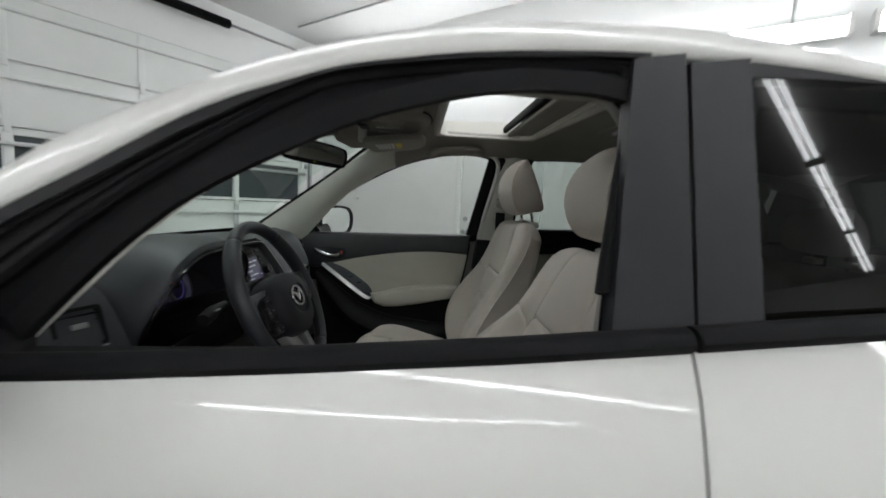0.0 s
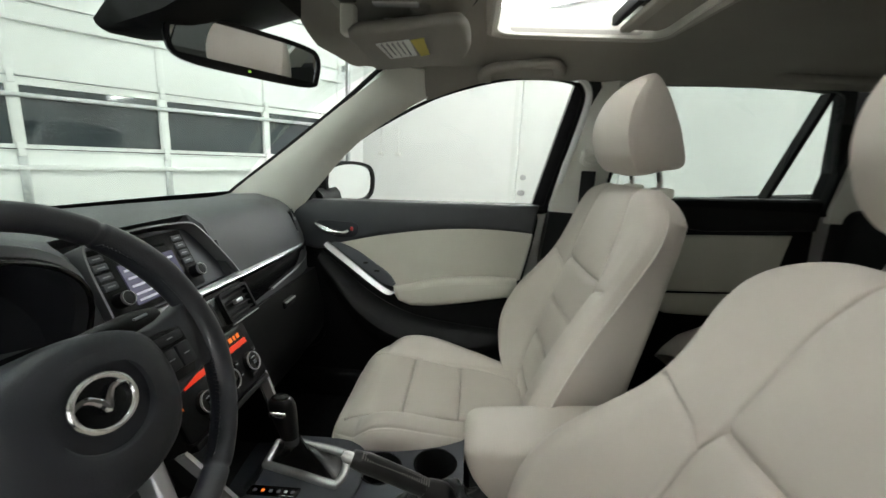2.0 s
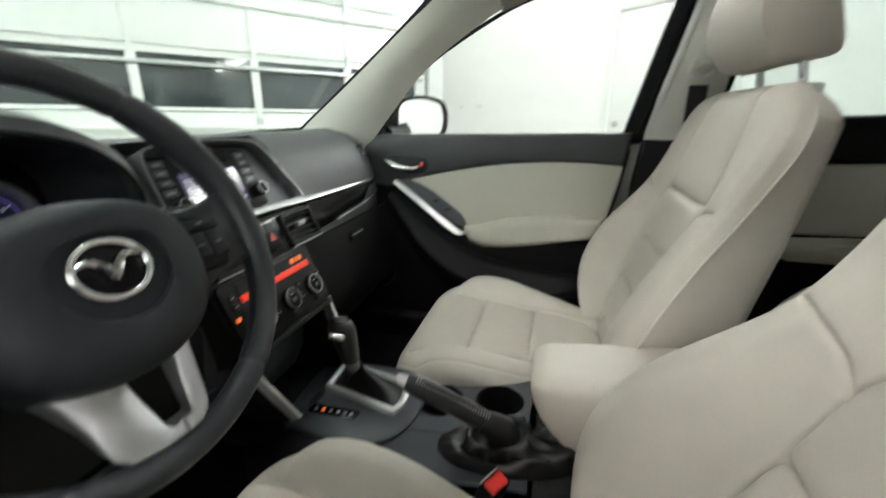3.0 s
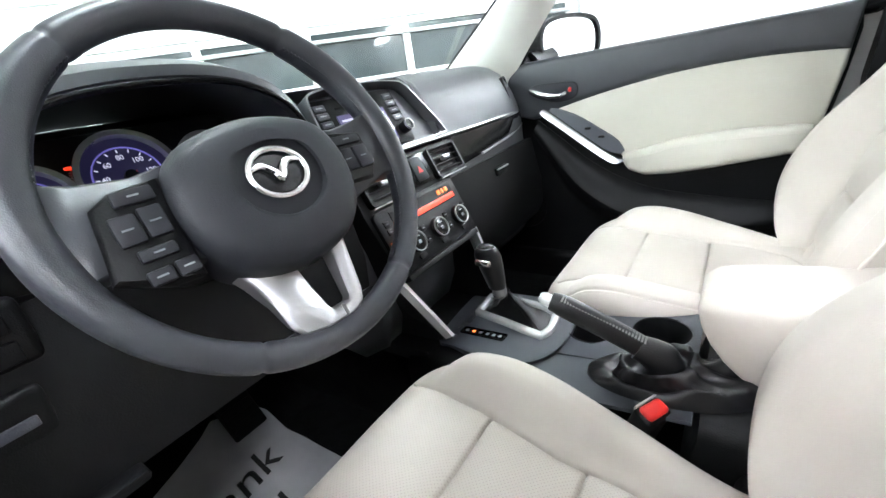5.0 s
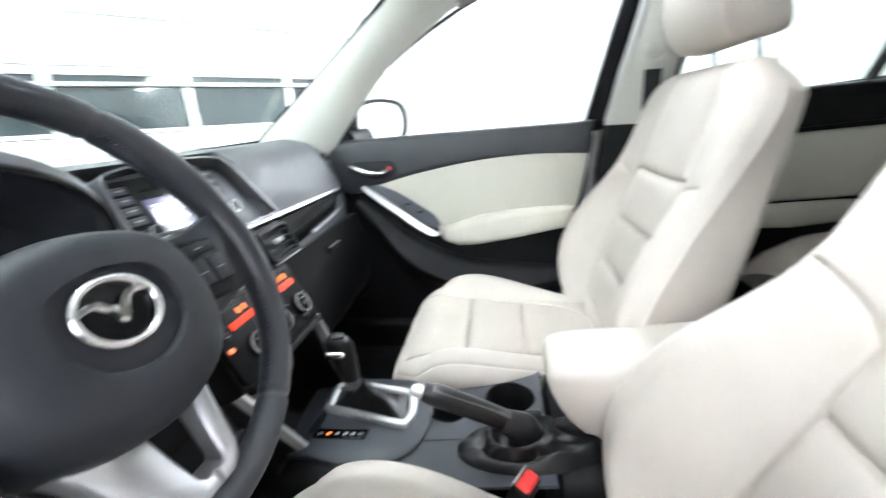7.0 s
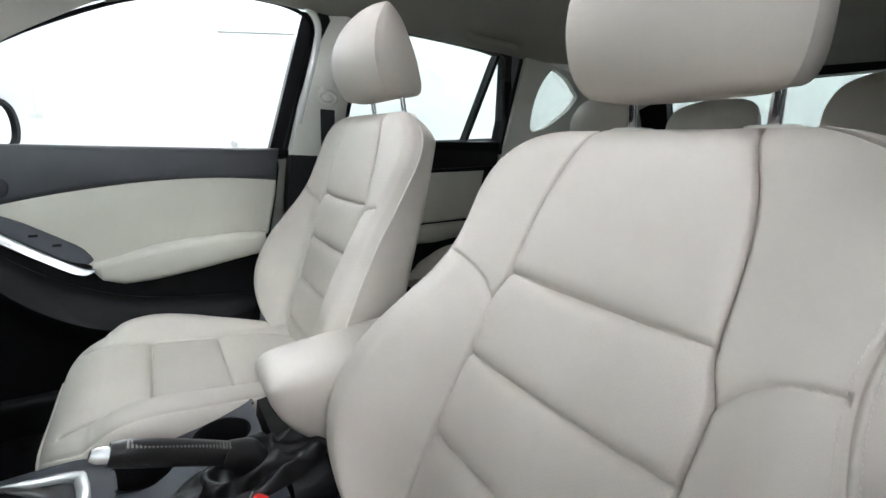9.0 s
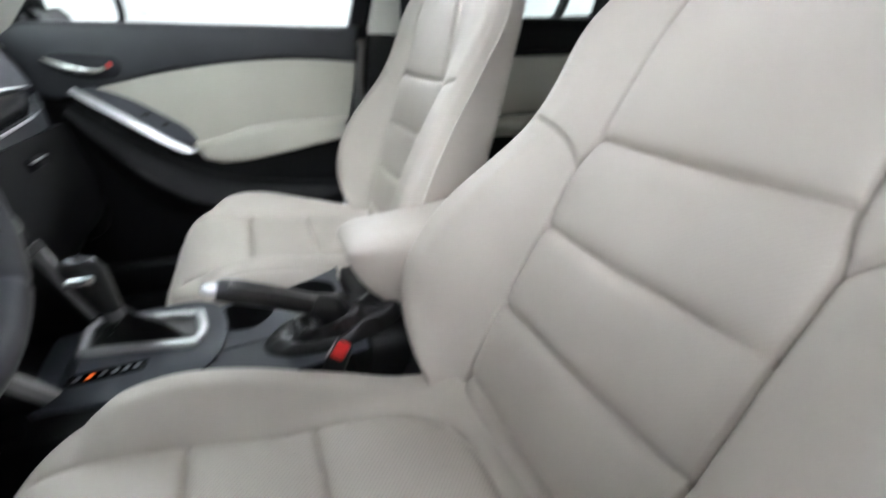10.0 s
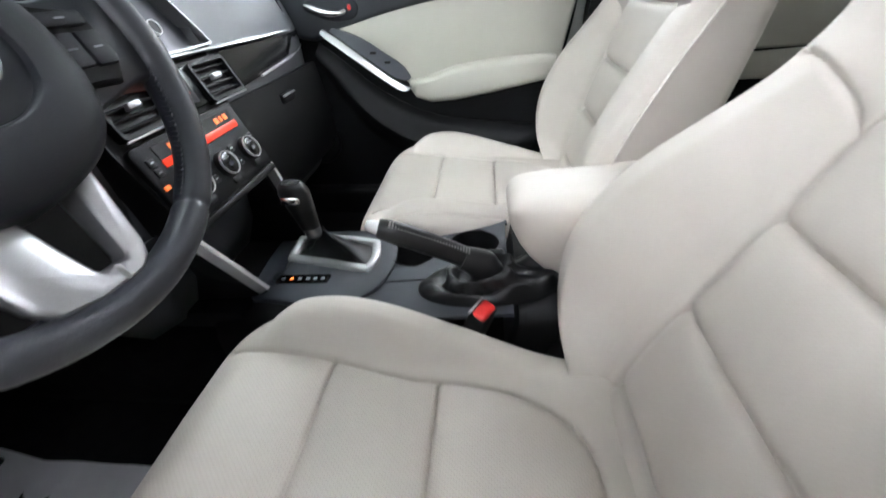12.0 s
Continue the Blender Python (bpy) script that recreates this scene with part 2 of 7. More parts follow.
def loft(loops, closed=True, caps=True, bm=None, wrap=False):
    """Skin over loops of equal length."""
    bm = bm or bmesh.new()
    rows = [[bm.verts.new(Vector(q)) for q in lp] for lp in loops]
    n = len(rows[0])
    nr = len(rows)
    for i in range(nr if wrap else nr - 1):
        a, b = rows[i], rows[(i + 1) % nr]
        for j in range(n if closed else n - 1):
            k = (j + 1) % n
            try:
                bm.faces.new((a[j], a[k], b[k], b[j]))
            except ValueError:
                pass
    if caps and closed and not wrap:
        bm.faces.new(rows[0])
        bm.faces.new(list(reversed(rows[-1])))
    return bm


def tube(pts, r, seg=12, closed=False, smooth=0, flat=1.0, up=(0, 0, 1)):
    """Round bar along points; r a number or a list; flat squeezes it along its second axis."""
    if smooth:
        rr = r if isinstance(r, (list, tuple)) else [r] * len(pts)
        full = spl([(*p, q) for p, q in zip(pts, rr)], smooth, closed)
        pts, r = [q[:3] for q in full], [q[3] for q in full]
    p = [Vector(q) for q in pts]
    rr = r if isinstance(r, (list, tuple)) else [r] * len(p)
    loops = []
    n = len(p)
    for i in range(n):
        if closed:
            d = p[(i + 1) % n] - p[i - 1]
        else:
            d = p[min(i + 1, n - 1)] - p[max(i - 1, 0)]
        d.normalize()
        a = d.cross(Vector(up))
        if a.length < 1e-4:
            a = d.cross(Vector((0, 1, 0)))
        a.normalize()
        b = d.cross(a)
        loops.append([p[i] + float(rr[i]) * (math.cos(t) * a + flat * math.sin(t) * b) for t in [2 * math.pi * j / seg for j in range(seg)]])
    return loft(loops, True, not closed, wrap=closed)


def slab(rows, thick, bm=None):
    """Open grid of points given a thickness along its normals."""
    g = np.array([[list(q) for q in r] for r in rows], float)
    du = np.gradient(g, axis=1)
    dv = np.gradient(g, axis=0)
    nn = np.cross(du, dv)
    nn /= np.linalg.norm(nn, axis=2, keepdims=True) + 1e-12
    h = g - nn * thick
    bm = bm or bmesh.new()
    R, C = g.shape[:2]
    top = [[bm.verts.new(g[i, j]) for j in range(C)] for i in range(R)]
    bot = [[bm.verts.new(h[i, j]) for j in range(C)] for i in range(R)]
    for i in range(R - 1):
        for j in range(C - 1):
            bm.faces.new((top[i][j], top[i][j + 1], top[i + 1][j + 1], top[i + 1][j]))
            bm.faces.new((bot[i][j], bot[i + 1][j], bot[i + 1][j + 1], bot[i][j + 1]))
    edge = [(0, j) for j in range(C)] + [(i, C - 1) for i in range(1, R)] + [(R - 1, j) for j in range(C - 2, -1, -1)] + [(i, 0) for i in range(R - 2, 0, -1)]
    for a, b in zip(edge, edge[1:] + edge[:1]):
        bm.faces.new((top[a[0]][a[1]], bot[a[0]][a[1]], bot[b[0]][b[1]], top[b[0]][b[1]]))
    return bm


def prism(loop, m, depth, bevel=0.0, bm=None):
    """Flat outline (x, y) raised by depth along z, then placed by m."""
    bm2 = bmesh.new()
    a = [bm2.verts.new((x, y, 0)) for x, y in loop]
    b = [bm2.verts.new((x, y, depth)) for x, y in loop]
    n = len(a)
    bm2.faces.new(list(reversed(a)))
    topf = bm2.faces.new(b)
    for i in range(n):
        bm2.faces.new((a[i], a[(i + 1) % n], b[(i + 1) % n], b[i]))
    bmesh.ops.recalc_face_normals(bm2, faces=bm2.faces)
    if bevel:
        bmesh.ops.bevel(bm2, geom=list(topf.edges), offset=bevel, segments=2, affect="EDGES", profile=0.5)
    bmesh.ops.transform(bm2, matrix=m, verts=bm2.verts)
    if bm is None:
        return bm2
    me = bpy.data.meshes.new("tmp")
    bm2.to_mesh(me)
    bm2.free()
    bm.from_mesh(me)
    bpy.data.meshes.remove(me)
    return bm


def rrect(w, h, r, n=5, cx=0.0, cy=0.0):
    """Rounded rectangle outline, centred."""
    out = []
    for sx, sy, a0 in ((1, 1, 0), (-1, 1, 90), (-1, -1, 180), (1, -1, 270)):
        for k in range(n + 1):
            a = radians(a0 + 90 * k / n)
            out.append((cx + sx * (w / 2 - r) + r * math.cos(a), cy + sy * (h / 2 - r) + r * math.sin(a)))
    return out


def ellipse(a, b, n=32, cx=0.0, cy=0.0):
    return [(cx + a * math.cos(2 * math.pi * k / n), cy + b * math.sin(2 * math.pi * k / n)) for k in range(n)]


def ring(out2, in2, f0, f1, bm=None):
    """Frame between two outlines of equal length; f0 and f1 map (x, y) to its two faces."""
    return loft([[f0(*q) for q in out2], [f0(*q) for q in in2], [f1(*q) for q in in2], [f1(*q) for q in out2]], True, False, bm, wrap=True)


def grow(loop, d):
    p = [np.array(q, float) for q in loop]
    n = len(p)
    area = sum(p[i][0] * p[(i + 1) % n][1] - p[(i + 1) % n][0] * p[i][1] for i in range(n))
    s = 1 if area > 0 else -1
    out = []
    for i in range(n):
        t = p[(i + 1) % n] - p[i - 1]
        t /= np.linalg.norm(t) + 1e-12
        out.append((p[i][0] + s * d * t[1], p[i][1] - s * d * t[0]))
    return out


def frame_matrix(o, ex, ey, ez):
    return Matrix(((ex[0], ey[0], ez[0], o[0]), (ex[1], ey[1], ez[1], o[1]), (ex[2], ey[2], ez[2], o[2]), (0, 0, 0, 1)))


def words(text, size, m, depth=0.0004, shear=0.0, bold=0.0):
    """Writing in the built-in font as a flat mesh."""
    c = bpy.data.curves.new("writing", "FONT")
    c.body, c.size, c.extrude, c.shear, c.offset = text, size, depth, shear, bold
    c.align_x, c.align_y = "CENTER", "CENTER"
    o = bpy.data.objects.new("writing", c)
    scene.collection.objects.link(o)
    bpy.context.view_layer.update()
    me = bpy.data.meshes.new_from_object(o.evaluated_get(bpy.context.evaluated_depsgraph_get()))
    bpy.data.objects.remove(o)
    bpy.data.curves.remove(c)
    bm = bmesh.new()
    bm.from_mesh(me)
    bpy.data.meshes.remove(me)
    bmesh.ops.transform(bm, matrix=m, verts=bm.verts)
    return bm


# ---- garage: u along the door, v into the room ----
GO, GD, GN = Vector((-3.15, 2.44, 0)), Vector((0.612, 0.791, 0)), Vector((0.791, -0.612, 0))
GM = frame_matrix(GO, GD, GN, (0, 0, 1))
U0, U1, V1, ZC = -7.5, 3.35, 15.0, 3.45
P0, PANEL = -2.94, 0.98
JOINTS = [0.02, 0.68, 1.22, 1.76, 2.30, 2.84]


def gbox(lo, hi, bevel=0.0):
    return box(lo, hi, bevel, 2, GM)


solo("floor", gbox((U0 - 0.2, -0.4, -0.2), (U1 + 0.2, V1 + 0.2, 0)), M_CONCRETE, "smooth sealed grey concrete garage floor", "floor", kind="structure")
solo("ceiling", gbox((U0 - 0.2, -0.4, ZC), (U1 + 0.2, V1 + 0.2, ZC + 0.2)), M_CEIL, "flat pale grey garage ceiling", "ceiling", kind="structure")
solo("wall_east", gbox((U1, -0.4, 0), (U1 + 0.2, V1 + 0.2, ZC)), M_WHITE, "plain white painted garage wall", "wall", kind="structure")
solo("wall_west", gbox((U0 - 0.2, -0.4, 0), (U0, V1 + 0.2, ZC)), M_WHITE, "plain white painted garage wall", "wall", kind="structure")
solo("wall_south", gbox((U0, V1, 0), (U1, V1 + 0.2, ZC)), M_WHITE, "plain white painted garage wall", "wall", kind="structure")
bm = gbox((U0, -0.4, 0), (P0 - 0.05, -0.08, ZC))
add_box(bm, (P0 + 6 * PANEL + 0.05, -0.4, 0), (U1, -0.08, ZC), m=GM)
add_box(bm, (P0 - 0.05, -0.4, JOINTS[-1] + 0.02), (P0 + 6 * PANEL + 0.05, -0.08, ZC), m=GM)
solo("wall_north", bm, M_WHITE, "white painted wall round the garage door", "wall", kind="structure")

# sectional door: five leaves, ribs and hinges, one row of dark panes
gdoor = thing("garage_door", "white sectional steel garage door with a row of dark windows", "garage door", at=GM @ Vector((0, 0, 0)))
for i in range(5):
    z0, z1 = JOINTS[i] + 0.004, JOINTS[i + 1] - 0.004
    if i != 2:
        leaf = part("door_section", gbox((P0, -0.05, z0), (P0 + 6 * PANEL, 0.0, z1), 0.004), M_DOORPAINT, gdoor)
    else:
        bm = gbox((P0, -0.05, z0), (P0 + 6 * PANEL, 0.0, z0 + 0.032))
        add_box(bm, (P0, -0.05, z1 - 0.060), (P0 + 6 * PANEL, 0.0, z1), m=GM)
        for k in range(7):
            w = 0.075
            a = min(max(P0 + k * PANEL - w / 2, P0), P0 + 6 * PANEL - w)
            add_box(bm, (a, -0.05, z0 + 0.032), (a + w, 0.0, z1 - 0.060), m=GM)
        leaf = part("door_section", bm, M_DOORPAINT, gdoor, "section with window openings")
        for k in range(6):
            part("pane", gbox((P0 + k * PANEL + 0.03, -0.035, z0 + 0.022), (P0 + (k + 1) * PANEL - 0.03, -0.025, z1 - 0.050)), M_NIGHT, leaf, "dark window pane")
    part("rail", gbox((P0, 0.0, z1 - 0.014), (P0 + 6 * PANEL, 0.010, z1 - 0.002), 0.003), M_DOORPAINT, gdoor)
    if i > 0:
        bm = gbox((P0, 0.0, z1 - 0.152), (P0 + 6 * PANEL, 0.050, z1 - 0.143), 0.003)
        add_box(bm, (P0, 0.0, z1 - 0.127), (P0 + 6 * PANEL, 0.050, z1 - 0.118), 0.003, 2, GM)
        add_box(bm, (P0, 0.042, z1 - 0.147), (P0 + 6 * PANEL, 0.052, z1 - 0.122), 0.003, 2, GM)
        part("stiffener", bm, M_DOORPAINT if i != 2 else M_HINGE, gdoor, "horizontal stiffening bar")
    for k in range(7):
        a = min(max(P0 + k * PANEL - 0.03, P0), P0 + 6 * PANEL - 0.06)
        part("stile", gbox((a, 0.0, z0), (a + 0.06, 0.012, z1 - 0.024), 0.003), M_DOORPAINT if i == 2 else M_HINGE if i < 2 else M_DOORPAINT, gdoor)
        if i < 4:
            bm = gbox((a + 0.008, 0.012, z1 - 0.05), (a + 0.052, 0.03, z1 + 0.05), 0.004)
            part("hinge", bm, M_DOORPAINT, gdoor)
for u in (P0 - 0.06, P0 + 6 * PANEL + 0.06):
    tr = thing("door_track", "galvanised vertical door track with brackets", "door track", "door tracks", at=GM @ Vector((u, 0, 0)))
    part("channel", gbox((u - 0.015, 0.03, 0), (u + 0.015, 0.09, 2.95), 0.004), M_HINGE, tr)
    for z in (0.5, 1.1, 1.7, 2.3, 2.8):
        part("bracket", gbox((u - 0.03, -0.08, z), (u + 0.03, 0.03, z + 0.06), 0.003), M_HINGE, tr)
sh = thing("torsion_shaft", "steel door shaft with dark counterbalance springs above the door", "door spring", at=GM @ Vector((0, 0.12, 3.1)))
pa, pb = GM @ Vector((P0 - 0.1, 0.12, 3.20)), GM @ Vector((P0 + 6 * PANEL + 0.1, 0.12, 3.20))
part("shaft", cyl(pa, pb, 0.015), M_DARKSATIN, sh)
for a, b in ((-1.25, -0.03), (0.58, 1.82)):
    bm = bmesh.new()
    loops = []
    for k in range(120):
        r = 0.045 + 0.006 * math.cos(k * math.pi)
        c = Vector((a + (b - a) * k / 119, 0.12, 3.20))
        loops.append([GM @ (c + Vector((0, r * math.cos(t), r * math.sin(t)))) for t in [2 * math.pi * j / 14 for j in range(14)]])
    part("spring", loft(loops, True, True, bm), M_RUBBER, sh, "dark coiled spring")
for u in (-1.0, 2.94):
    part("bearing_bracket", gbox((u - 0.05, -0.08, 3.10), (u + 0.05, 0.16, 3.28), 0.005), M_HINGE, sh)


def tube_light(kind, c, along, length, down, label, group):
    """Strip light: white housing with a glowing diffuser."""
    e = thing(kind, label, "strip light", group, at=c)
    al, dn = Vector(along).normalized(), Vector(down).normalized()
    sd = al.cross(dn)
    m = frame_matrix(c, al, sd, dn)
    part("housing", box((-length / 2, -0.075, -0.06), (length / 2, 0.075, 0.0), 0.006, 2, m), M_WHITE, e)
    for s in (-0.035, 0.035):
        loops = []
        for x in (-length / 2 + 0.03, length / 2 - 0.03):
            loops.append([m @ Vector((x, s + 0.02 * math.cos(t), 0.022 + 0.02 * math.sin(t))) for t in [2 * math.pi * j / 10 for j in range(10)]])
        part("tube", loft(loops), M_TUBEWALL if kind == "wall_light" else M_TUBE, e, "lit fluorescent tube")
    for x in (-length / 2 + 0.015, length / 2 - 0.015):
        part("end_cap", box((x - 0.015, -0.075, 0.0), (x + 0.015, 0.075, 0.05), 0.004, 1, m), M_WHITE, e)


for u in (-0.2, -3.6, -6.2):
    for v in (3.2, 5.7, 8.2, 10.7, 13.2):
        tube_light("ceiling_light", GM @ Vector((u, v, ZC - 0.005 - 0.0)) + Vector((0, 0, -0.06)) + Vector((0, 0, 0.06)), GN, 2.4, (0, 0, -1), "lit fluorescent strip light on the garage ceiling", "ceiling strip lights")
for v in (1.9, 4.4, 6.9, 9.4, 11.9):
    tube_light("wall_light", GM @ Vector((U1 - 0.06, v, 2.72)), GN, 2.4, -GD, "lit fluorescent strip light high on the white wall", "wall strip lights")
# flush white door in the east wall, and its round fittings
wd = thing("door_1", "plain white flush door in a white frame", "door", at=GM @ Vector((U1, 2.9, 0)), kind="structure")
part("door_leaf", gbox((U1 - 0.035, 2.40, 0.01), (U1 - 0.005, 3.30, 2.05), 0.004), M_DOORPAINT, wd)
bm = gbox((U1 - 0.05, 2.32, 0), (U1, 2.395, 2.13), 0.004)
add_box(bm, (U1 - 0.05, 3.305, 0), (U1, 3.38, 2.13), 0.004, 2, GM)
add_box(bm, (U1 - 0.05, 2.32, 2.055), (U1, 3.38, 2.13), 0.004, 2, GM)
part("door_frame", bm, M_DOORPAINT, wd)
kn = part("door_handle", cyl(GM @ Vector((U1 - 0.035, 2.48, 1.0)), GM @ Vector((U1 - 0.10, 2.48, 1.0)), 0.028, 0.026, 20, 0.004), M_SATIN, wd)
part("deadbolt", cyl(GM @ Vector((U1 - 0.035, 2.48, 1.15)), GM @ Vector((U1 - 0.06, 2.48, 1.15)), 0.028, 0.028, 20, 0.004), M_SATIN, wd)
for v in (0.33, 0.66):
    h = thing("pull_cord", "thin pale cord ending in a small flat handle", "cord", "wall cords", at=GM @ Vector((U1 - 0.03, v, 1.30)))
    part("cord", cyl(GM @ Vector((U1 - 0.03, v, 1.34)), GM @ Vector((U1 - 0.03, v, 1.72)), 0.004, None, 8), M_LABELW, h)
    part("handle", gbox((U1 - 0.05, v - 0.04, 1.30), (U1 - 0.01, v + 0.04, 1.34), 0.006), M_LABELW, h)
cd = thing("conduit", "thin grey conduit with a junction box on the ceiling", "conduit", at=GM @ Vector((2.6, 5, ZC)))
part("pipe", tube([GM @ Vector((2.6, v, ZC - 0.03)) for v in np.linspace(0.3, 14.5, 12)], 0.012, 8), M_HINGE, cd)
part("junction_box", gbox((2.54, 5.2, ZC - 0.07), (2.66, 5.32, ZC), 0.006), M_WHITE, cd)
part("drop_pipe", cyl(GM @ Vector((U1 - 0.03, 5.26, 2.8)), GM @ Vector((U1 - 0.03, 5.26, ZC)), 0.012, None, 8), M_HINGE, cd)


# ---- the car: x to its tail, y to the passenger side, z up ----
def S(z):
    """Half width of the painted flank."""
    return float(np.interp(z, [0.2, 0.45, 0.62, 0.80, 0.98, 1.09, 1.18, 1.25], [0.84, 0.895, 0.91, 0.902, 0.872, 0.836, 0.815, 0.80]))


def GO_(z):
    """Half width of the outer glass line."""
    return 0.835 - 0.37 * (z - 1.14)


def GI(z):
    """Half width of the inner trim line."""
    return 0.765 - 0.25 * (z - 1.14)


def sm_(a, b, x):
    t = min(max((x - a) / (b - a), 0.0), 1.0)
    return t * t * (3 - 2 * t)


def belt(x):
    return float(np.interp(x, [-1.4, -0.206, -0.078, 0.123, 0.403, 0.644, 0.91, 1.5, 2.6], [1.03, 1.070, 1.075, 1.088, 1.109, 1.132, 1.158, 1.205, 1.22]))


car = thing("car", "pearl white compact SUV with pale leather cabin, front side window open", "car", at=(0.5, 0, 0))


def flank(name, s, x0, x1, zlo, ztop, parent, label="", bulge=0.0, n=14):
    rows = []
    for k in range(n + 1):
        t = k / n
        row = []
        for j in range(13):
            x = x0 + (x1 - x0) * j / 12
            a, b = zlo(x), ztop(x)
            z = a + (b - a) * t
            edge = min(1.0, (1 - t) / 0.06) ** 0.5
            y = S(z) - 0.012 * (1 - edge)
            row.append((x, s * (y + bulge), z))
        rows.append(row)
    return part(name, slab(rows, 0.02 * s), M_PAINT, parent, label)


FW = [(-0.241, 1.134), (-0.19, 1.200), (-0.110, 1.289), (-0.012, 1.366), (0.165, 1.461), (0.29, 1.505), (0.404, 1.531), (0.50, 1.537), (0.571, 1.533), (0.608, 1.515), (0.616, 1.466), (0.585, 1.310), (0.552, 1.155)]
RW = [(0.755, 1.19), (0.775, 1.34), (0.808, 1.515), (0.85, 1.534), (1.0, 1.540), (1.18, 1.540), (1.29, 1.536), (1.353, 1.524), (1.376, 1.48), (1.423, 1.34), (1.470, 1.216)]
QW = [(1.575, 1.277), (1.553, 1.345), (1.556, 1.42), (1.580, 1.485), (1.615, 1.517), (1.665, 1.508), (1.72, 1.488), (1.775, 1.455), (1.802, 1.430), (1.775, 1.38), (1.71, 1.325), (1.64, 1.285)]
FW_P = [(x + 0.010 * (x > 0.52) * (z < 1.53), z) for x, z in FW]


def curve(pts):
    """Smooth function through (x, z) points."""
    q = np.array(spl(pts, 12))
    return lambda x: float(np.interp(x, q[:, 0], q[:, 1]))


# side line of the roof on the driver's side: lower edge and crest of the white rail, and the crest's half width
LOW = [(-0.56, 1.00), (-0.42, 1.135), (-0.34, 1.205), (-0.248, 1.281), (-0.162, 1.340), (-0.069, 1.406), (0.001, 1.446), (0.077, 1.478), (0.153, 1.507), (0.235, 1.526), (0.363, 1.548), (0.52, 1.563), (0.695, 1.569), (0.871, 1.565), (1.03, 1.552), (1.4, 1.515), (1.9, 1.46), (2.3, 1.38)]
rail_low = curve(LOW)
rail_top = curve([(-0.56, 1.06), (-0.40, 1.215), (-0.269, 1.324), (-0.194, 1.383), (-0.081, 1.449), (0.027, 1.504), (0.146, 1.550), (0.364, 1.598), (0.595, 1.616), (0.788, 1.615), (1.06, 1.585), (1.4, 1.55), (1.9, 1.50), (2.3, 1.43)])
rail_y = curve([(-0.56, 0.80), (-0.269, 0.745), (-0.194, 0.72), (-0.081, 0.695), (0.027, 0.67), (0.146, 0.65), (0.364, 0.64), (0.6, 0.635), (1.06, 0.64), (2.3, 0.65)])
OPEN_D = [(-0.335, 1.09), (-0.30, 1.13), (-0.23, 1.206), (-0.12, 1.309), (0.008, 1.407), (0.078, 1.455), (0.155, 1.491), (0.32, 1.521), (0.50, 1.538), (0.575, 1.542), (0.602, 1.534), (0.607, 1.505), (0.604, 1.455), (0.575, 1.335), (0.547, 1.216), (0.532, 1.13)]


def resample(loop, n):
    """n evenly spaced points round a closed outline, from its lowest front corner on."""
    p = np.array(loop + loop[:1], float)
    c = np.concatenate([[0], np.cumsum(np.linalg.norm(np.diff(p, axis=0), axis=1))])
    u = np.linspace(0, c[-1], n, endpoint=False)
    return [(float(np.interp(k, c, p[:, 0])), float(np.interp(k, c, p[:, 1]))) for k in u]


def closed_loop(pts, n=5):
    """Smooth outline with its bottom edge kept straight."""
    up = spl(pts, n)
    a, b = np.array(pts[-1], float), np.array(pts[0], float)
    low = [a + (b - a) * k / 12 for k in range(1, 12)]
    return [tuple(q) for q in up + low]


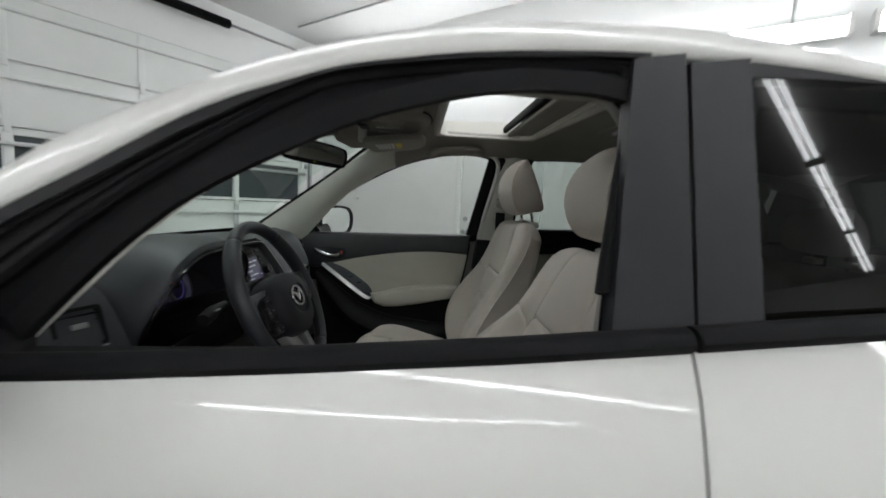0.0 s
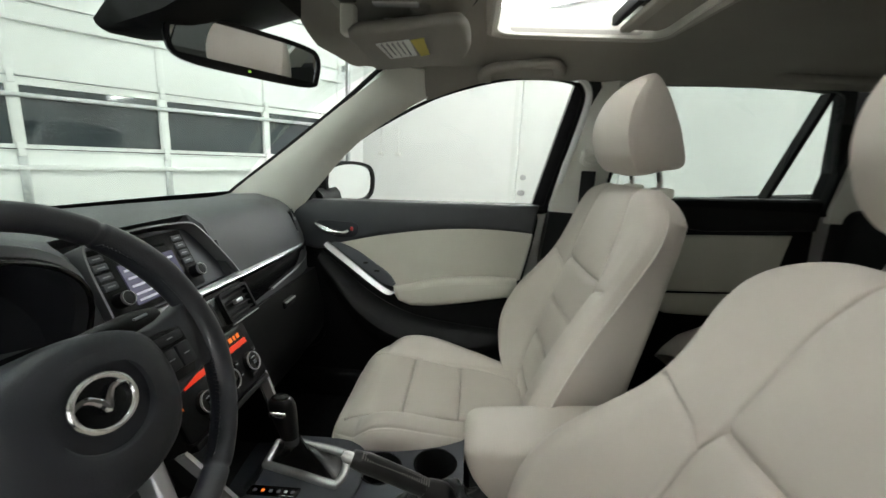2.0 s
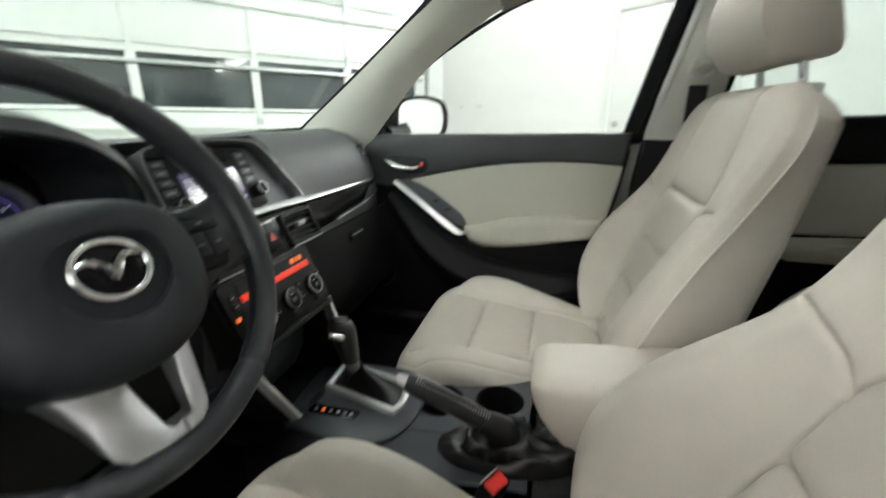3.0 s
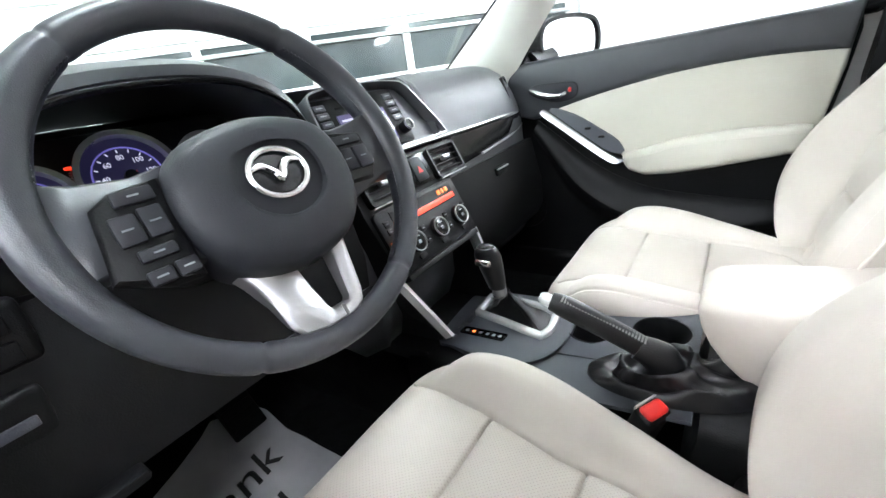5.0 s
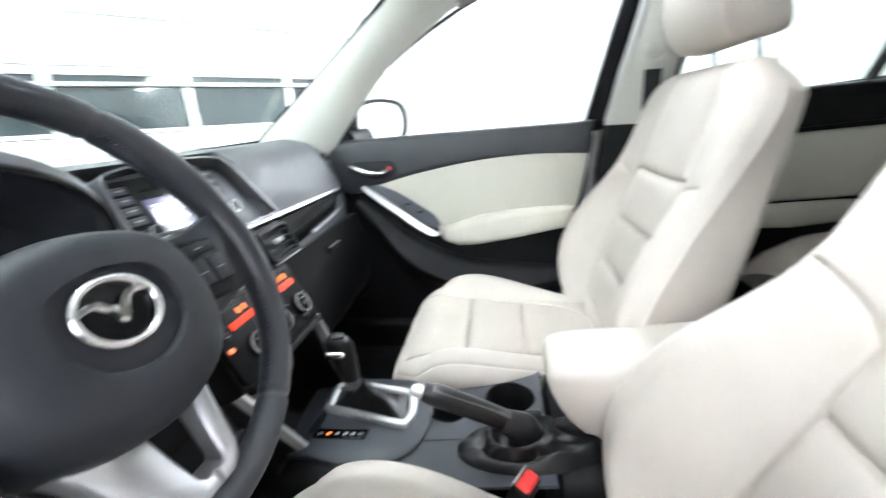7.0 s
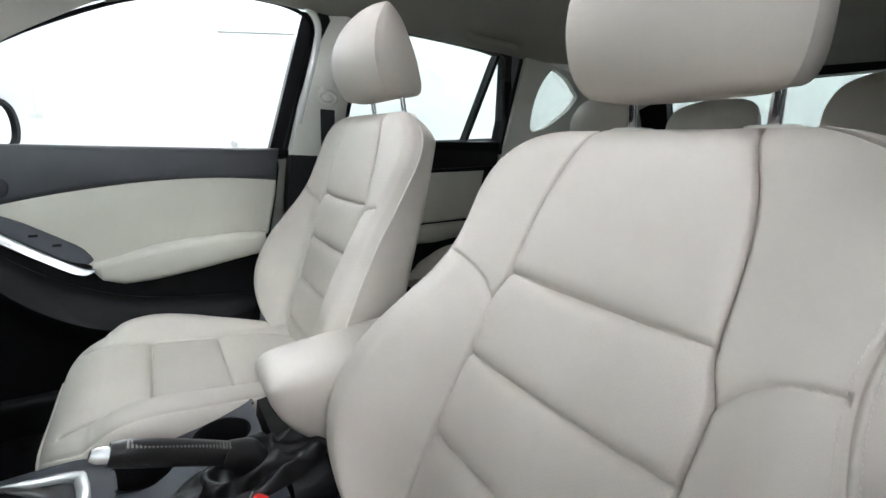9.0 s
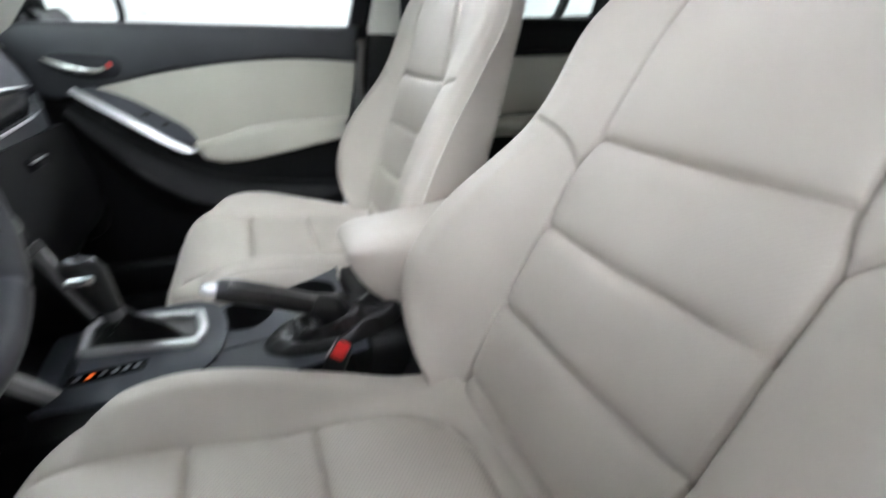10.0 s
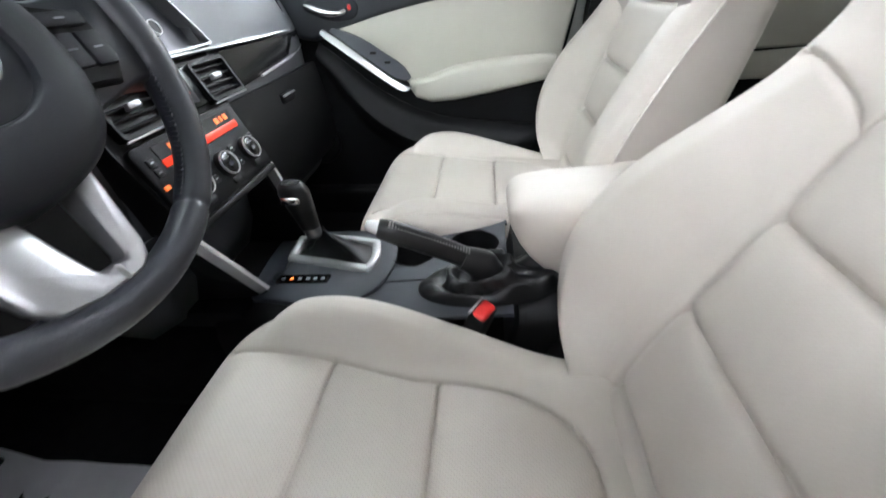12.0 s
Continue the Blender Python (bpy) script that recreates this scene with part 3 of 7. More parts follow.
for s, side in ((-1, "driver"), (1, "passenger")):
    DZ = 0.0 if s > 0 else -0.045

    def o(x, z, k=0.0, s=s, d=DZ):
        return (x, s * (GO_(z) + k), z + d)

    def i(x, z, k=0.0, s=s, d=DZ):
        return (x, s * (GI(z) + k), z + d)

    # painted lower skins
    fd = flank("front_door", s, -0.42, 0.637, lambda x: 0.36, belt, car, "white front door skin")
    rd = flank("rear_door", s, 0.643, 1.46, lambda x: 0.36 + max(0, x - 1.05) * 1.1, belt, car, "white rear door skin")
    flank("front_wing", s, -1.35, -0.426, lambda x: 0.70 + 0.03 * math.cos((x + 0.85) * 3) if x < -0.45 else 0.36, lambda x: belt(x) - 0.06 * max(0, -x - 0.42) - 0.10 * max(0, -x - 0.42), car)
    flank("rear_quarter", s, 1.466, 2.55, lambda x: 0.80 - 0.25 * max(0, x - 2.15), lambda x: belt(x) + 0.02, car)
    part("sill", box((-0.45, s * 0.80 - 0.06, 0.24), (1.45, s * 0.80 + 0.06, 0.38), 0.03, 3), M_RUBBER, car)
    # outer frames: black surround round both windows
    f_in = closed_loop(FW_P if s > 0 else FW)
    if s > 0:
        part("window_surround", ring([(x, max(z, belt(x) + 0.002)) for x, z in grow(f_in, 0.058)], grow(f_in, 0.032), lambda x, z: o(x, z, 0.0), lambda x, z: o(x, z, -0.045)), M_SURROUND, fd, "satin black window surround")
    else:
        up = [q for q in spl(OPEN_D, 5)]
        rows, ribs = [], []
        for q in up[:56]:
            xo = float(np.interp(q[0], [-0.335, -0.23, 0.0, 0.60], [-0.44, -0.27, -0.02, 0.64]))
            zo = rail_low(xo) - 0.002

            def at(f, k, xo=xo, zo=zo, q=q):
                return o(xo + (q[0] - xo) * f, zo + (q[1] - zo) * f + 0.045, k)
            g = min(0.022 / max(math.hypot(q[0] - xo, q[1] - zo), 0.001), 0.6)
            rows.append([at(0, 0.0), at(g * 0.5, 0.002), at(g, 0.0), at(g, -0.030), at(0, -0.05)])
            ribs.append([at(g, -0.006), at(g + (1 - g) * 0.18, -0.005), at(g + (1 - g) * 0.26, -0.014), at(g + (1 - g) * 0.40, -0.014), at(g + (1 - g) * 0.48, -0.007), at(g + (1 - g) * 0.72, -0.008), at(g + (1 - g) * 0.80, -0.016), at(1, -0.016), at(1, -0.035), at(g, -0.040)])
        part("window_surround", loft(rows), M_SURROUND, fd, "satin black window surround", 50)
        part("weather_strip", loft(ribs), M_RUBBER, fd, "ribbed black weather strip", 40)
        lo_ = [np.array((0.532, 1.13)) + (np.array((-0.335, 1.09)) - np.array((0.532, 1.13))) * k / 12 for k in range(1, 12)]
        oo_ = [tuple(q) for q in up] + [tuple(q) for q in lo_]
        part("glass_channel", tube([o(x, z + 0.045, -0.024) for x, z in oo_[4:72]], 0.012, 8), M_RUBBER, fd, "black rubber glass channel")
        inn = resample(grow(f_in, 0.030), len(oo_))
        out_ = resample(oo_, len(oo_))
        part("frame_reveal", loft([[o(x, z + 0.045, -0.030) for x, z in out_], [i(x, z, 0.010) for x, z in inn]], True, False), M_RUBBER, fd, "black inner face of the window frame")
    r_in = closed_loop(RW)
    if s < 0:
        r_out = [(x - (0.012 + 0.022 * sm_(1.25, 1.50, z)) * sm_(1.05, 0.85, x), z + 0.046 * sm_(1.22, 1.50, z)) for x, z in r_in]
    else:
        r_out = r_in
    ro = [(x, max(z + (0.045 * sm_(1.45, 1.53, z) if s < 0 else 0.0), belt(x) + 0.002)) for x, z in grow(r_in, 0.03)]
    part("window_surround", ring([(max(x, 0.69), z) for x, z in ro], r_out, lambda x, z: o(x, z, 0.0), lambda x, z: o(x, z, -0.045)), M_BPILLAR, rd, "satin black window surround")
    # B-pillar covers
    for nm, par, x0, x1, y0, y1 in (("pillar_cover", fd, 0.532, 0.648, 0.606, 0.692), ("pillar_cover", rd, 0.653, 0.746, 0.698, 0.80)):
        bm = loft([[o(x0, 1.155, k) for k in (0.004, -0.03)] + [o(x1, 1.155, k) for k in (-0.03, 0.004)], [o(y0, 1.595 if s < 0 else 1.535, k) for k in (0.004, -0.03)] + [o(y1, 1.611 if s < 0 else 1.535, k) for k in (-0.03, 0.004)]])
        part(nm, bm, M_BPILLAR, par, "satin black pillar cover")
    # belt mouldings
    for par, x0, x1 in ((fd, -0.34, 0.636), (rd, 0.644, 1.47)):
        pts = [(x, s * 0.824, belt(x) + 0.018) for x in np.linspace(x0, x1, 17)]
        part("belt_moulding", tube(pts, 0.024, 12, flat=0.72), M_RUBBER, par, "black rubber belt moulding")
        pts = [(x, s * 0.797, belt(x) + 0.018) for x in np.linspace(x0, x1, 17)]
        part("inner_sweep", tube(pts, 0.010, 8), M_RUBBER, par)
    # roof rail, painted, from the front pillar over the doors; its lower edge meets the black surround
    bm = bmesh.new()
    loops = []
    for x in np.concatenate([np.linspace(-0.56, 1.1, 60), np.linspace(1.15, 2.3, 16)]):
        zb, zt = rail_low(x), rail_top(x)
        yb, yt = GO_(zb + 0.045) + 0.004, max(min(GO_(zb + 0.045) - 0.028, rail_y(x)), 0.60)
        d = DZ + 0.045
        if s > 0:
            x += 0.075 * min(max((0.15 - x) / 0.3, 0.0), 1.0)
        loops.append([(x, s * (y), z + d) for y, z in ((yb - 0.004, zb - 0.010), (yb + 0.002, zb), (yb + 0.002, zb + 0.008), (yb - 0.006, zb + (zt - zb) * 0.55), (yt + 0.012, zt - 0.007), (yt, zt), (yt - 0.03, zt + 0.005), (yt - 0.06, zt + 0.004), (yt - 0.065, zt - 0.02), (yb - 0.045, zb - 0.015))])
    part("roof_rail", loft(loops, True, True, bm), M_PAINT, car, "white painted side rail of the roof", angle=60)
    # glass
    if s > 0:
        bm = bmesh.new()
        bm.faces.new([bm.verts.new(o(x, z, -0.022)) for x, z in grow(f_in, 0.040)])
        g = part("glass", bm, M_GLASS, fd, "raised clear side glass")
        g.visible_shadow = False
    bm = bmesh.new()
    bm.faces.new([bm.verts.new(o(x, z, -0.030 + 0.13 * (z - 1.37))) for x, z in grow(r_out, 0.012)])
    # driver side takes the copy with the dimness put into its tint
    part("glass", bm, M_PRIV if s > 0 else M_PRIV_SHADED, rd, "tinted rear side glass")
    q_in = [tuple(q) for q in spl(QW, 4, True)]
    bm = bmesh.new()
    bm.faces.new([bm.verts.new(o(x, z, -0.035)) for x, z in grow(q_in, 0.085)])
    part("quarter_glass", bm, M_TAILGLASS, car, "tinted quarter glass")
    # quarter panel skin round the small glass
    qo = [(min(max(x, 1.45), 2.25), min(max(z, 1.17), 1.60)) for x, z in grow(q_in, 0.24)]
    part("quarter_skin", ring(qo, grow(q_in, 0.07), lambda x, z: o(x, z, 0.0), lambda x, z: o(x, z, -0.03)), M_PAINT, car)
    # rear corner between the quarter glass and the tailgate
    rows = []
    for z in np.linspace(1.13, 1.56, 8):
        xe = 2.54 - (z - 1.19) * 0.69
        ye = float(np.interp(z, [1.12, 1.60], [0.72, 0.62]))
        yo = GO_(z)
        rows.append([(2.10, s * yo, z), (2.22, s * (yo - 0.004), z), (xe - 0.06, s * (ye + 0.03), z), (xe + 0.01, s * (ye - 0.02), z)])
    part("rear_corner", slab(rows, 0.03 * s), M_PAINT, car, "white rear corner of the body", 60)
    # inner faces: rubber-edged door frames, rear pillar trims
    part("door_frame_trim", ring(grow(f_in, 0.034 if s < 0 else 0.008), f_in, lambda x, z: i(x, z, -0.012), lambda x, z: i(x, z, 0.012 if s < 0 else -0.004)), M_RUBBER, fd, "black rubber-edged inner window frame")
    part("door_frame_trim", ring([(x, max(z, 1.15)) for x, z in grow(r_in, 0.034)], r_in, lambda x, z: i(x, z, -0.012), lambda x, z: i(x, z, 0.012)), M_RUBBER, rd, "black inner window frame")
    part("door_seal", tube([i(x, z, -0.02) for x, z in grow(f_in, 0.052 if s < 0 else 0.020)[6:58]], 0.010, 8), M_PAINT if s > 0 else M_RUBBER, fd, "pale edge of the door opening" if s > 0 else "")
    a, b = (1.283, 1.205), (1.328, 1.530)
    part("divider_bar", loft([[o(a[0] - w, a[1], k) for w, k in ((0.0075, 0), (0.0075, -0.04))] + [o(a[0] + w, a[1], k) for w, k in ((0.0075, -0.04), (0.0075, 0))], [o(b[0] - w, b[1], k) for w, k in ((0.0075, 0), (0.0075, -0.04))] + [o(b[0] + w, b[1], k) for w, k in ((0.0075, -0.04), (0.0075, 0))]]), M_RUBBER, rd, "black window divider bar")
    if s < 0:
        sealp = spl([(0.570, 1.06), (0.582, 1.141), (0.601, 1.24), (0.618, 1.34), (0.630, 1.43), (0.620, 1.475), (0.590, 1.503), (0.530, 1.513), (0.40, 1.511)], 5)
        part("opening_seal", tube([(x, -(GI(z + 0.045) - 0.068), z) for x, z in sealp], 0.0075, 10), M_SEAL, car, "grey seal round the door opening")
        part("seal_flange", slab([[(x + 0.004, -(GI(z + 0.045) - 0.067), z + 0.003), (x + 0.009, -(GI(z + 0.045) - 0.035), z + 0.006), (x + 0.020, -(GI(z + 0.045) + 0.004), z + 0.010)] for x, z in sealp[:29]], 0.002), M_RUBBER, car, "black flange of the door opening")
    # B-pillar trim inside
    loops = []
    for z, x0, x1 in ((0.45, 0.56, 0.80), (1.0, 0.57, 0.76), (1.14, 0.585, 0.745), (1.30, 0.61, 0.755), (1.46, 0.65, 0.785), (1.57, 0.655, 0.80)):
        y = GI(z) if z > 1.14 else 0.765
        z += DZ
        d = float(np.interp(z, [1.14, 1.57], [0.045, -0.004]))
        loops.append([(x0, s * (y + d), z), (x0, s * (y - 0.012), z), ((x0 + x1) / 2, s * (y - 0.035), z), (x1, s * (y - 0.012), z), (x1, s * (y + d), z)])
    part("pillar_trim", loft(loops[2:], True), M_TRIM, car, "pale plastic middle pillar trim")
    part("lower_pillar_trim", loft(loops[:3], True), M_HARD, car, "black lower pillar trim")
    # rear pillar trim round the quarter glass
    qo2 = [(min(max(x, 1.45), 2.3), min(max(z, 1.15), 1.585)) for x, z in grow(q_in, 0.20)]
    part("rear_pillar_trim", ring(qo2, q_in, lambda x, z: i(x, z, -0.035), lambda x, z: i(x, z, -0.012)), M_TRIM, car, "pale rear pillar trim round the quarter glass")
    part("rear_frame_post", loft([[i(x, 1.17, k) for x, k in ((1.438, -0.02), (1.438, 0.05), (1.522, 0.05), (1.522, -0.02))], [i(x, 1.555, k) for x, k in ((1.430, -0.02), (1.430, 0.05), (1.490, 0.05), (1.490, -0.02))]]), M_RUBBER, car)
    # front pillar trim
    Pc = spl([(-0.520, 0.715, 1.115), (-0.482, 0.700, 1.150), (-0.35, 0.680, 1.245), (-0.21, 0.655, 1.345), (-0.08, 0.630, 1.440), (0.041, 0.600, 1.535), (0.09, 0.58, 1.565)], 4)
    Qc = spl([(-0.31, 0.775, 1.085), (-0.272, 0.760, 1.13), (-0.20, 0.742, 1.215), (-0.12, 0.722, 1.305), (-0.02, 0.700, 1.390), (0.155, 0.670, 1.492), (0.24, 0.65, 1.54)], 4)
    rows = []
    for p, q in zip(Pc, Qc):
        row = []
        for k in range(9):
            t = k / 8
            w = p + (q - p) * t
            b = 4 * t * (1 - t) * 0.030 * (1 - 0.85 * sm_(1.42, 1.55, w[2]))
            row.append((w[0] + b * 0.55, s * (w[1] - b * 0.75), w[2] + b * 0.1 + DZ * t - (0.075 * sm_(1.40, 1.56, w[2]) * (1 - t) if s < 0 else 0.0)))
        rows.append(row)
    part("front_pillar_trim", slab(rows, 0.025 * -s), M_TRIM, car, "pale plastic front pillar trim")
    part("screen_seal", tube([(p[0] - 0.007, s * (p[1] - 0.003), p[2] + 0.004 - (0.075 * sm_(1.40, 1.56, p[2]) if s < 0 else 0.0)) for p in Pc], 0.007, 8), M_RUBBER, car, "black edge of the windscreen")
    # mirror sail and lower front corner
    bm = loft([[i(x, z, -0.015) for x, z in ((-0.33, 1.10), (-0.225, 1.10), (-0.232, 1.15), (-0.265, 1.19))], [i(x, z, 0.07) for x, z in ((-0.33, 1.10), (-0.225, 1.10), (-0.232, 1.15), (-0.265, 1.19))]])
    part("mirror_sail", bm, M_HARD, fd, "black mirror sail")

# windscreen
rows = []
for k in range(13):
    t = k / 12
    row = []
    for j in range(21):
        y = -1 + 2 * j / 20
        b = Vector((-0.90 + 0.40 * abs(y) ** 2.2, 0.705 * y, 1.085 + 0.045 * y * y))
        h = Vector((-0.058 + 0.112 * y * y, 0.605 * y, 1.580 - 0.042 * y * y + 0.022 * y))
        p = b.lerp(h, t)
        p.x -= 0.03 * math.sin(math.pi * t)
        p.z += 0.03 * math.sin(math.pi * t)
        row.append(tuple(p))
    rows.append(row)
bm = loft(rows, False, False)
part("windscreen", bm, M_SCREEN, car, "clear windscreen")
part("screen_border", loft([[(x - 0.004, y, z + 0.003) for x, y, z in ([Vector(a).lerp(Vector(b), t) for a, b in zip(rows[0], rows[1])])] for t in (0.0, 0.3, 0.6)], False, False), M_RUBBER, car, "black border at the foot of the glass")
bm = slab([[(x, y, 1.578 + 0.565 * (x + 0.065) + 0.006) for y in np.linspace(-0.118 + 0.10 * (x + 0.08), 0.125, 5)] for x in np.linspace(-0.185, -0.07, 4)], 0.001)
part("sensor_tint", bm, M_SHADE, car, "dark tinted patch of glass above the mirror")


# roof skin and headliner, both with the sunroof cut through
def sheet(xs, ys, zf, hole, thick, bow=0.0):
    bm = bmesh.new()
    vt = {}

    def v(x, y, k):
        key = (round(x, 5), round(y, 5), k)
        if key not in vt:
            xw = x + bow * (y / 0.6) ** 2 * max(0.0, (0.32 - x) / 0.42)
            vt[key] = bm.verts.new((xw, y, zf(xw, y) - k * thick))
        return vt[key]
    cells = set()
    for a in range(len(xs) - 1):
        for b in range(len(ys) - 1):
            cx, cy = (xs[a] + xs[a + 1]) / 2, (ys[b] + ys[b + 1]) / 2
            if not (hole[0] < cx < hole[1] and hole[2] < cy < hole[3]):
                cells.add((a, b))
    for a, b in cells:
        c = [(xs[a], ys[b]), (xs[a + 1], ys[b]), (xs[a + 1], ys[b + 1]), (xs[a], ys[b + 1])]
        bm.faces.new([v(x, y, 0) for x, y in c])
        bm.faces.new([v(x, y, 1) for x, y in reversed(c)])
        for (da, db), (p, q) in {(0, -1): (0, 1), (1, 0): (1, 2), (0, 1): (2, 3), (-1, 0): (3, 0)}.items():
            if (a + da, b + db) not in cells:
                bm.faces.new((v(*c[p], 0), v(*c[p], 1), v(*c[q], 1), v(*c[q], 0)))
    return bm


def roof_z(x, y):
    e = (x - 0.75) / 1.6
    c = 1.652 - 0.075 * e * e * (1 if x > 0.75 else 0.85)
    d = rail_top(x) + 0.002 + (0.045 if y > 0 else 0.0) * (abs(y) / 0.6)
    return c + (d - c) * min(1.0, abs(y) / 0.60) ** 2.6


def liner_base(x, y):
    f = 0.025 * max(0, (0.30 - x) / 0.38) ** 2 + 0.05 * max(0, (x - 1.3) / 0.9) ** 2
    return 1.590 + 0.028 * y - f - 0.059 * (abs(y) / 0.64) ** 3.9


def liner_z(x, y):
    """the headliner sinks a little over the folded passenger visor"""
    return liner_base(x, y) - 0.042 * sm_(0.17, 0.29, y) * sm_(0.60, 0.44, y) * sm_(0.37, 0.22, x)


SX0, SX1, SY = 0.345, 0.72, 0.375
xs = sorted(set([round(x, 4) for x in np.linspace(-0.085, 2.25, 40)] + [SX0 - 0.01, SX1, 0.60]))
ys = sorted(set([round(y, 4) for y in np.linspace(-0.60, 0.60, 33)] + [-SY - 0.03, SY + 0.03]))
part("roof", sheet(xs, ys, roof_z, (SX0 - 0.01, SX1, -SY - 0.03, SY + 0.03), 0.012, 0.13), M_PAINT, car, "white painted roof with an open sunroof")
xs = sorted(set([round(x, 4) for x in np.linspace(-0.052, 2.20, 44)] + [SX0, SX1]))
ys = sorted(set([round(y, 4) for y in np.linspace(-0.645, 0.645, 33)] + [-SY, SY]))
liner = part("headliner", sheet(xs, ys, liner_z, (SX0, SX1, -SY, SY), 0.012, 0.095), M_LINER, car, "grey beige cloth headliner")
# soft edge of the headliner down to the passenger window frame
rows = []
for x, z in spl(FW_P[4:9], 8):
    a, b = Vector((x, GI(z) - 0.014, z + 0.009)), Vector((min(x, 0.60), 0.575, liner_z(x, 0.575) - 0.004))
    rows.append([a + Vector((0, 0.03, 0.012))] + [a + (b - a) * t + Vector((0, -0.006, -0.010)) * math.sin(math.pi * t) for t in np.linspace(0, 1, 7)])
part("headliner_edge", slab(rows, 0.003), M_LINER, liner, "cloth edge over the door", 60)
# sunroof frame, shade, sliding glass
sun = thing("sunroof", "open tilting glass sunroof in a pale frame", "sunroof", at=(0.5, 0, 1.6))
zc = 1.586
lp = [(x, y, liner_z(x, y) - 0.004) for x, y in rrect(SX1 - SX0 + 0.02, 2 * SY + 0.02, 0.05, 6, (SX0 + SX1) / 2, 0)]
part("frame", tube(lp, 0.013, 10, True), M_FRAME, sun, "pale moulded sunroof frame")
bm = ring(rrect(SX1 - SX0 + 0.02, 2 * SY + 0.02, 0.05, 6, (SX0 + SX1) / 2, 0), rrect(SX1 - SX0 - 0.012, 2 * SY - 0.012, 0.045, 6, (SX0 + SX1) / 2, 0), lambda x, y: (x, y, zc - 0.006), lambda x, y: (x, y * 1.08, roof_z(x, y) - 0.002))
part("reveal", bm, M_TRIM, sun, "pale sunroof reveal")
part("sliding_glass", box((0.612, -SY + 0.01, 1.614), (1.04, SY - 0.01, 1.624), 0.004), M_ROOFGLASS, sun, "black sliding roof glass, slid back")
part("glass_seal", box((0.604, -SY + 0.008, 1.602), (0.620, SY - 0.008, 1.626), 0.005), M_RUBBER, sun)
part("sunshade", box((0.632, -SY + 0.012, 1.594), (1.02, SY - 0.012, 1.602), 0.003), M_LINER, sun, "grey sliding sunshade")
part("shade_grip", box((0.622, -SY + 0.012, 1.588), (0.650, SY - 0.012, 1.602), 0.006, 3), M_LINER, sun)

# nose, tail and underside
rows = []
for k in range(13):
    x = -0.90 - 0.86 * k / 12
    zz = 1.075 - 0.16 * (k / 12) ** 1.6
    rows.append([(x + 0.02 * abs(y) - (0.10 * (1 - y * y)) * (k / 12), (0.80 + 0.02 * k / 12) * y, zz - 0.055 * y * y - 0.035 * abs(y) ** 6) for y in np.linspace(-1, 1, 21)])
part("bonnet", slab(rows, 0.02), M_PAINT, car, "white bonnet")
part("cowl", box((-0.98, -0.72, 1.03), (-0.74, 0.72, 1.065), 0.01), M_HARD, car, "black cowl under the windscreen")
loops = []
for z, k in ((0.24, 0.02), (0.40, 0.10), (0.60, 0.11), (0.80, 0.07), (0.905, 0.0)):
    loops.append([(-1.30, -0.86, z), (-1.45 - k, -0.80, z), (-1.68 - k, -0.55, z), (-1.75 - k, 0, z), (-1.68 - k, 0.55, z), (-1.45 - k, 0.80, z), (-1.30, 0.86, z), (-1.30, 0, z)])
part("front_bumper", loft(loops), M_PAINT, car, "white front bumper")
part("grille", box((-1.885, -0.42, 0.62), (-1.80, 0.42, 0.80), 0.03, 3), M_HARD, car, "black front grille")
for s in (-1, 1):
    part("headlamp", box((-1.74, s * 0.66 - 0.13, 0.76), (-1.56, s * 0.66 + 0.13, 0.87), 0.03, 3), M_LENS, car, "clear headlamp")
    part("tail_lamp", box((2.50, s * 0.66 - 0.14, 0.92), (2.60, s * 0.66 + 0.14, 1.04), 0.03, 3), M_RED, car, "red tail lamp")
loops = []
for z, k in ((0.30, 0.0), (0.50, 0.08), (0.75, 0.08), (1.00, 0.02), (1.18, -0.08)):
    loops.append([(2.40, -0.86, z), (2.55 + k, -0.78, z), (2.65 + k, -0.4, z), (2.66 + k, 0.4, z), (2.55 + k, 0.78, z), (2.40, 0.86, z), (2.38, 0, z)])
part("tailgate", loft(loops), M_PAINT, car, "white tailgate and rear bumper")
bm = bmesh.new()
bm.faces.new([bm.verts.new(q) for q in ((2.52, -0.60, 1.19), (2.52, 0.60, 1.19), (2.30, 0.55, 1.51), (2.30, -0.55, 1.51))])
part("rear_window", bm, M_TAILGLASS, car, "tinted rear window")
bm = ring([(-0.70, 1.12), (0.70, 1.12), (0.66, 1.60), (-0.66, 1.60)], [(-0.56, 1.22), (0.56, 1.22), (0.52, 1.505), (-0.52, 1.505)], lambda y, z: (2.54 - (z - 1.19) * 0.69, y, z), lambda y, z: (2.48 - (z - 1.19) * 0.69, y, z))
part("rear_window_frame", bm, M_HARD, car, "black rear window frame")
part("floor_pan", box((-1.2, -0.78, 0.24), (2.45, 0.78, 0.37), 0.02), M_RUBBER, car)
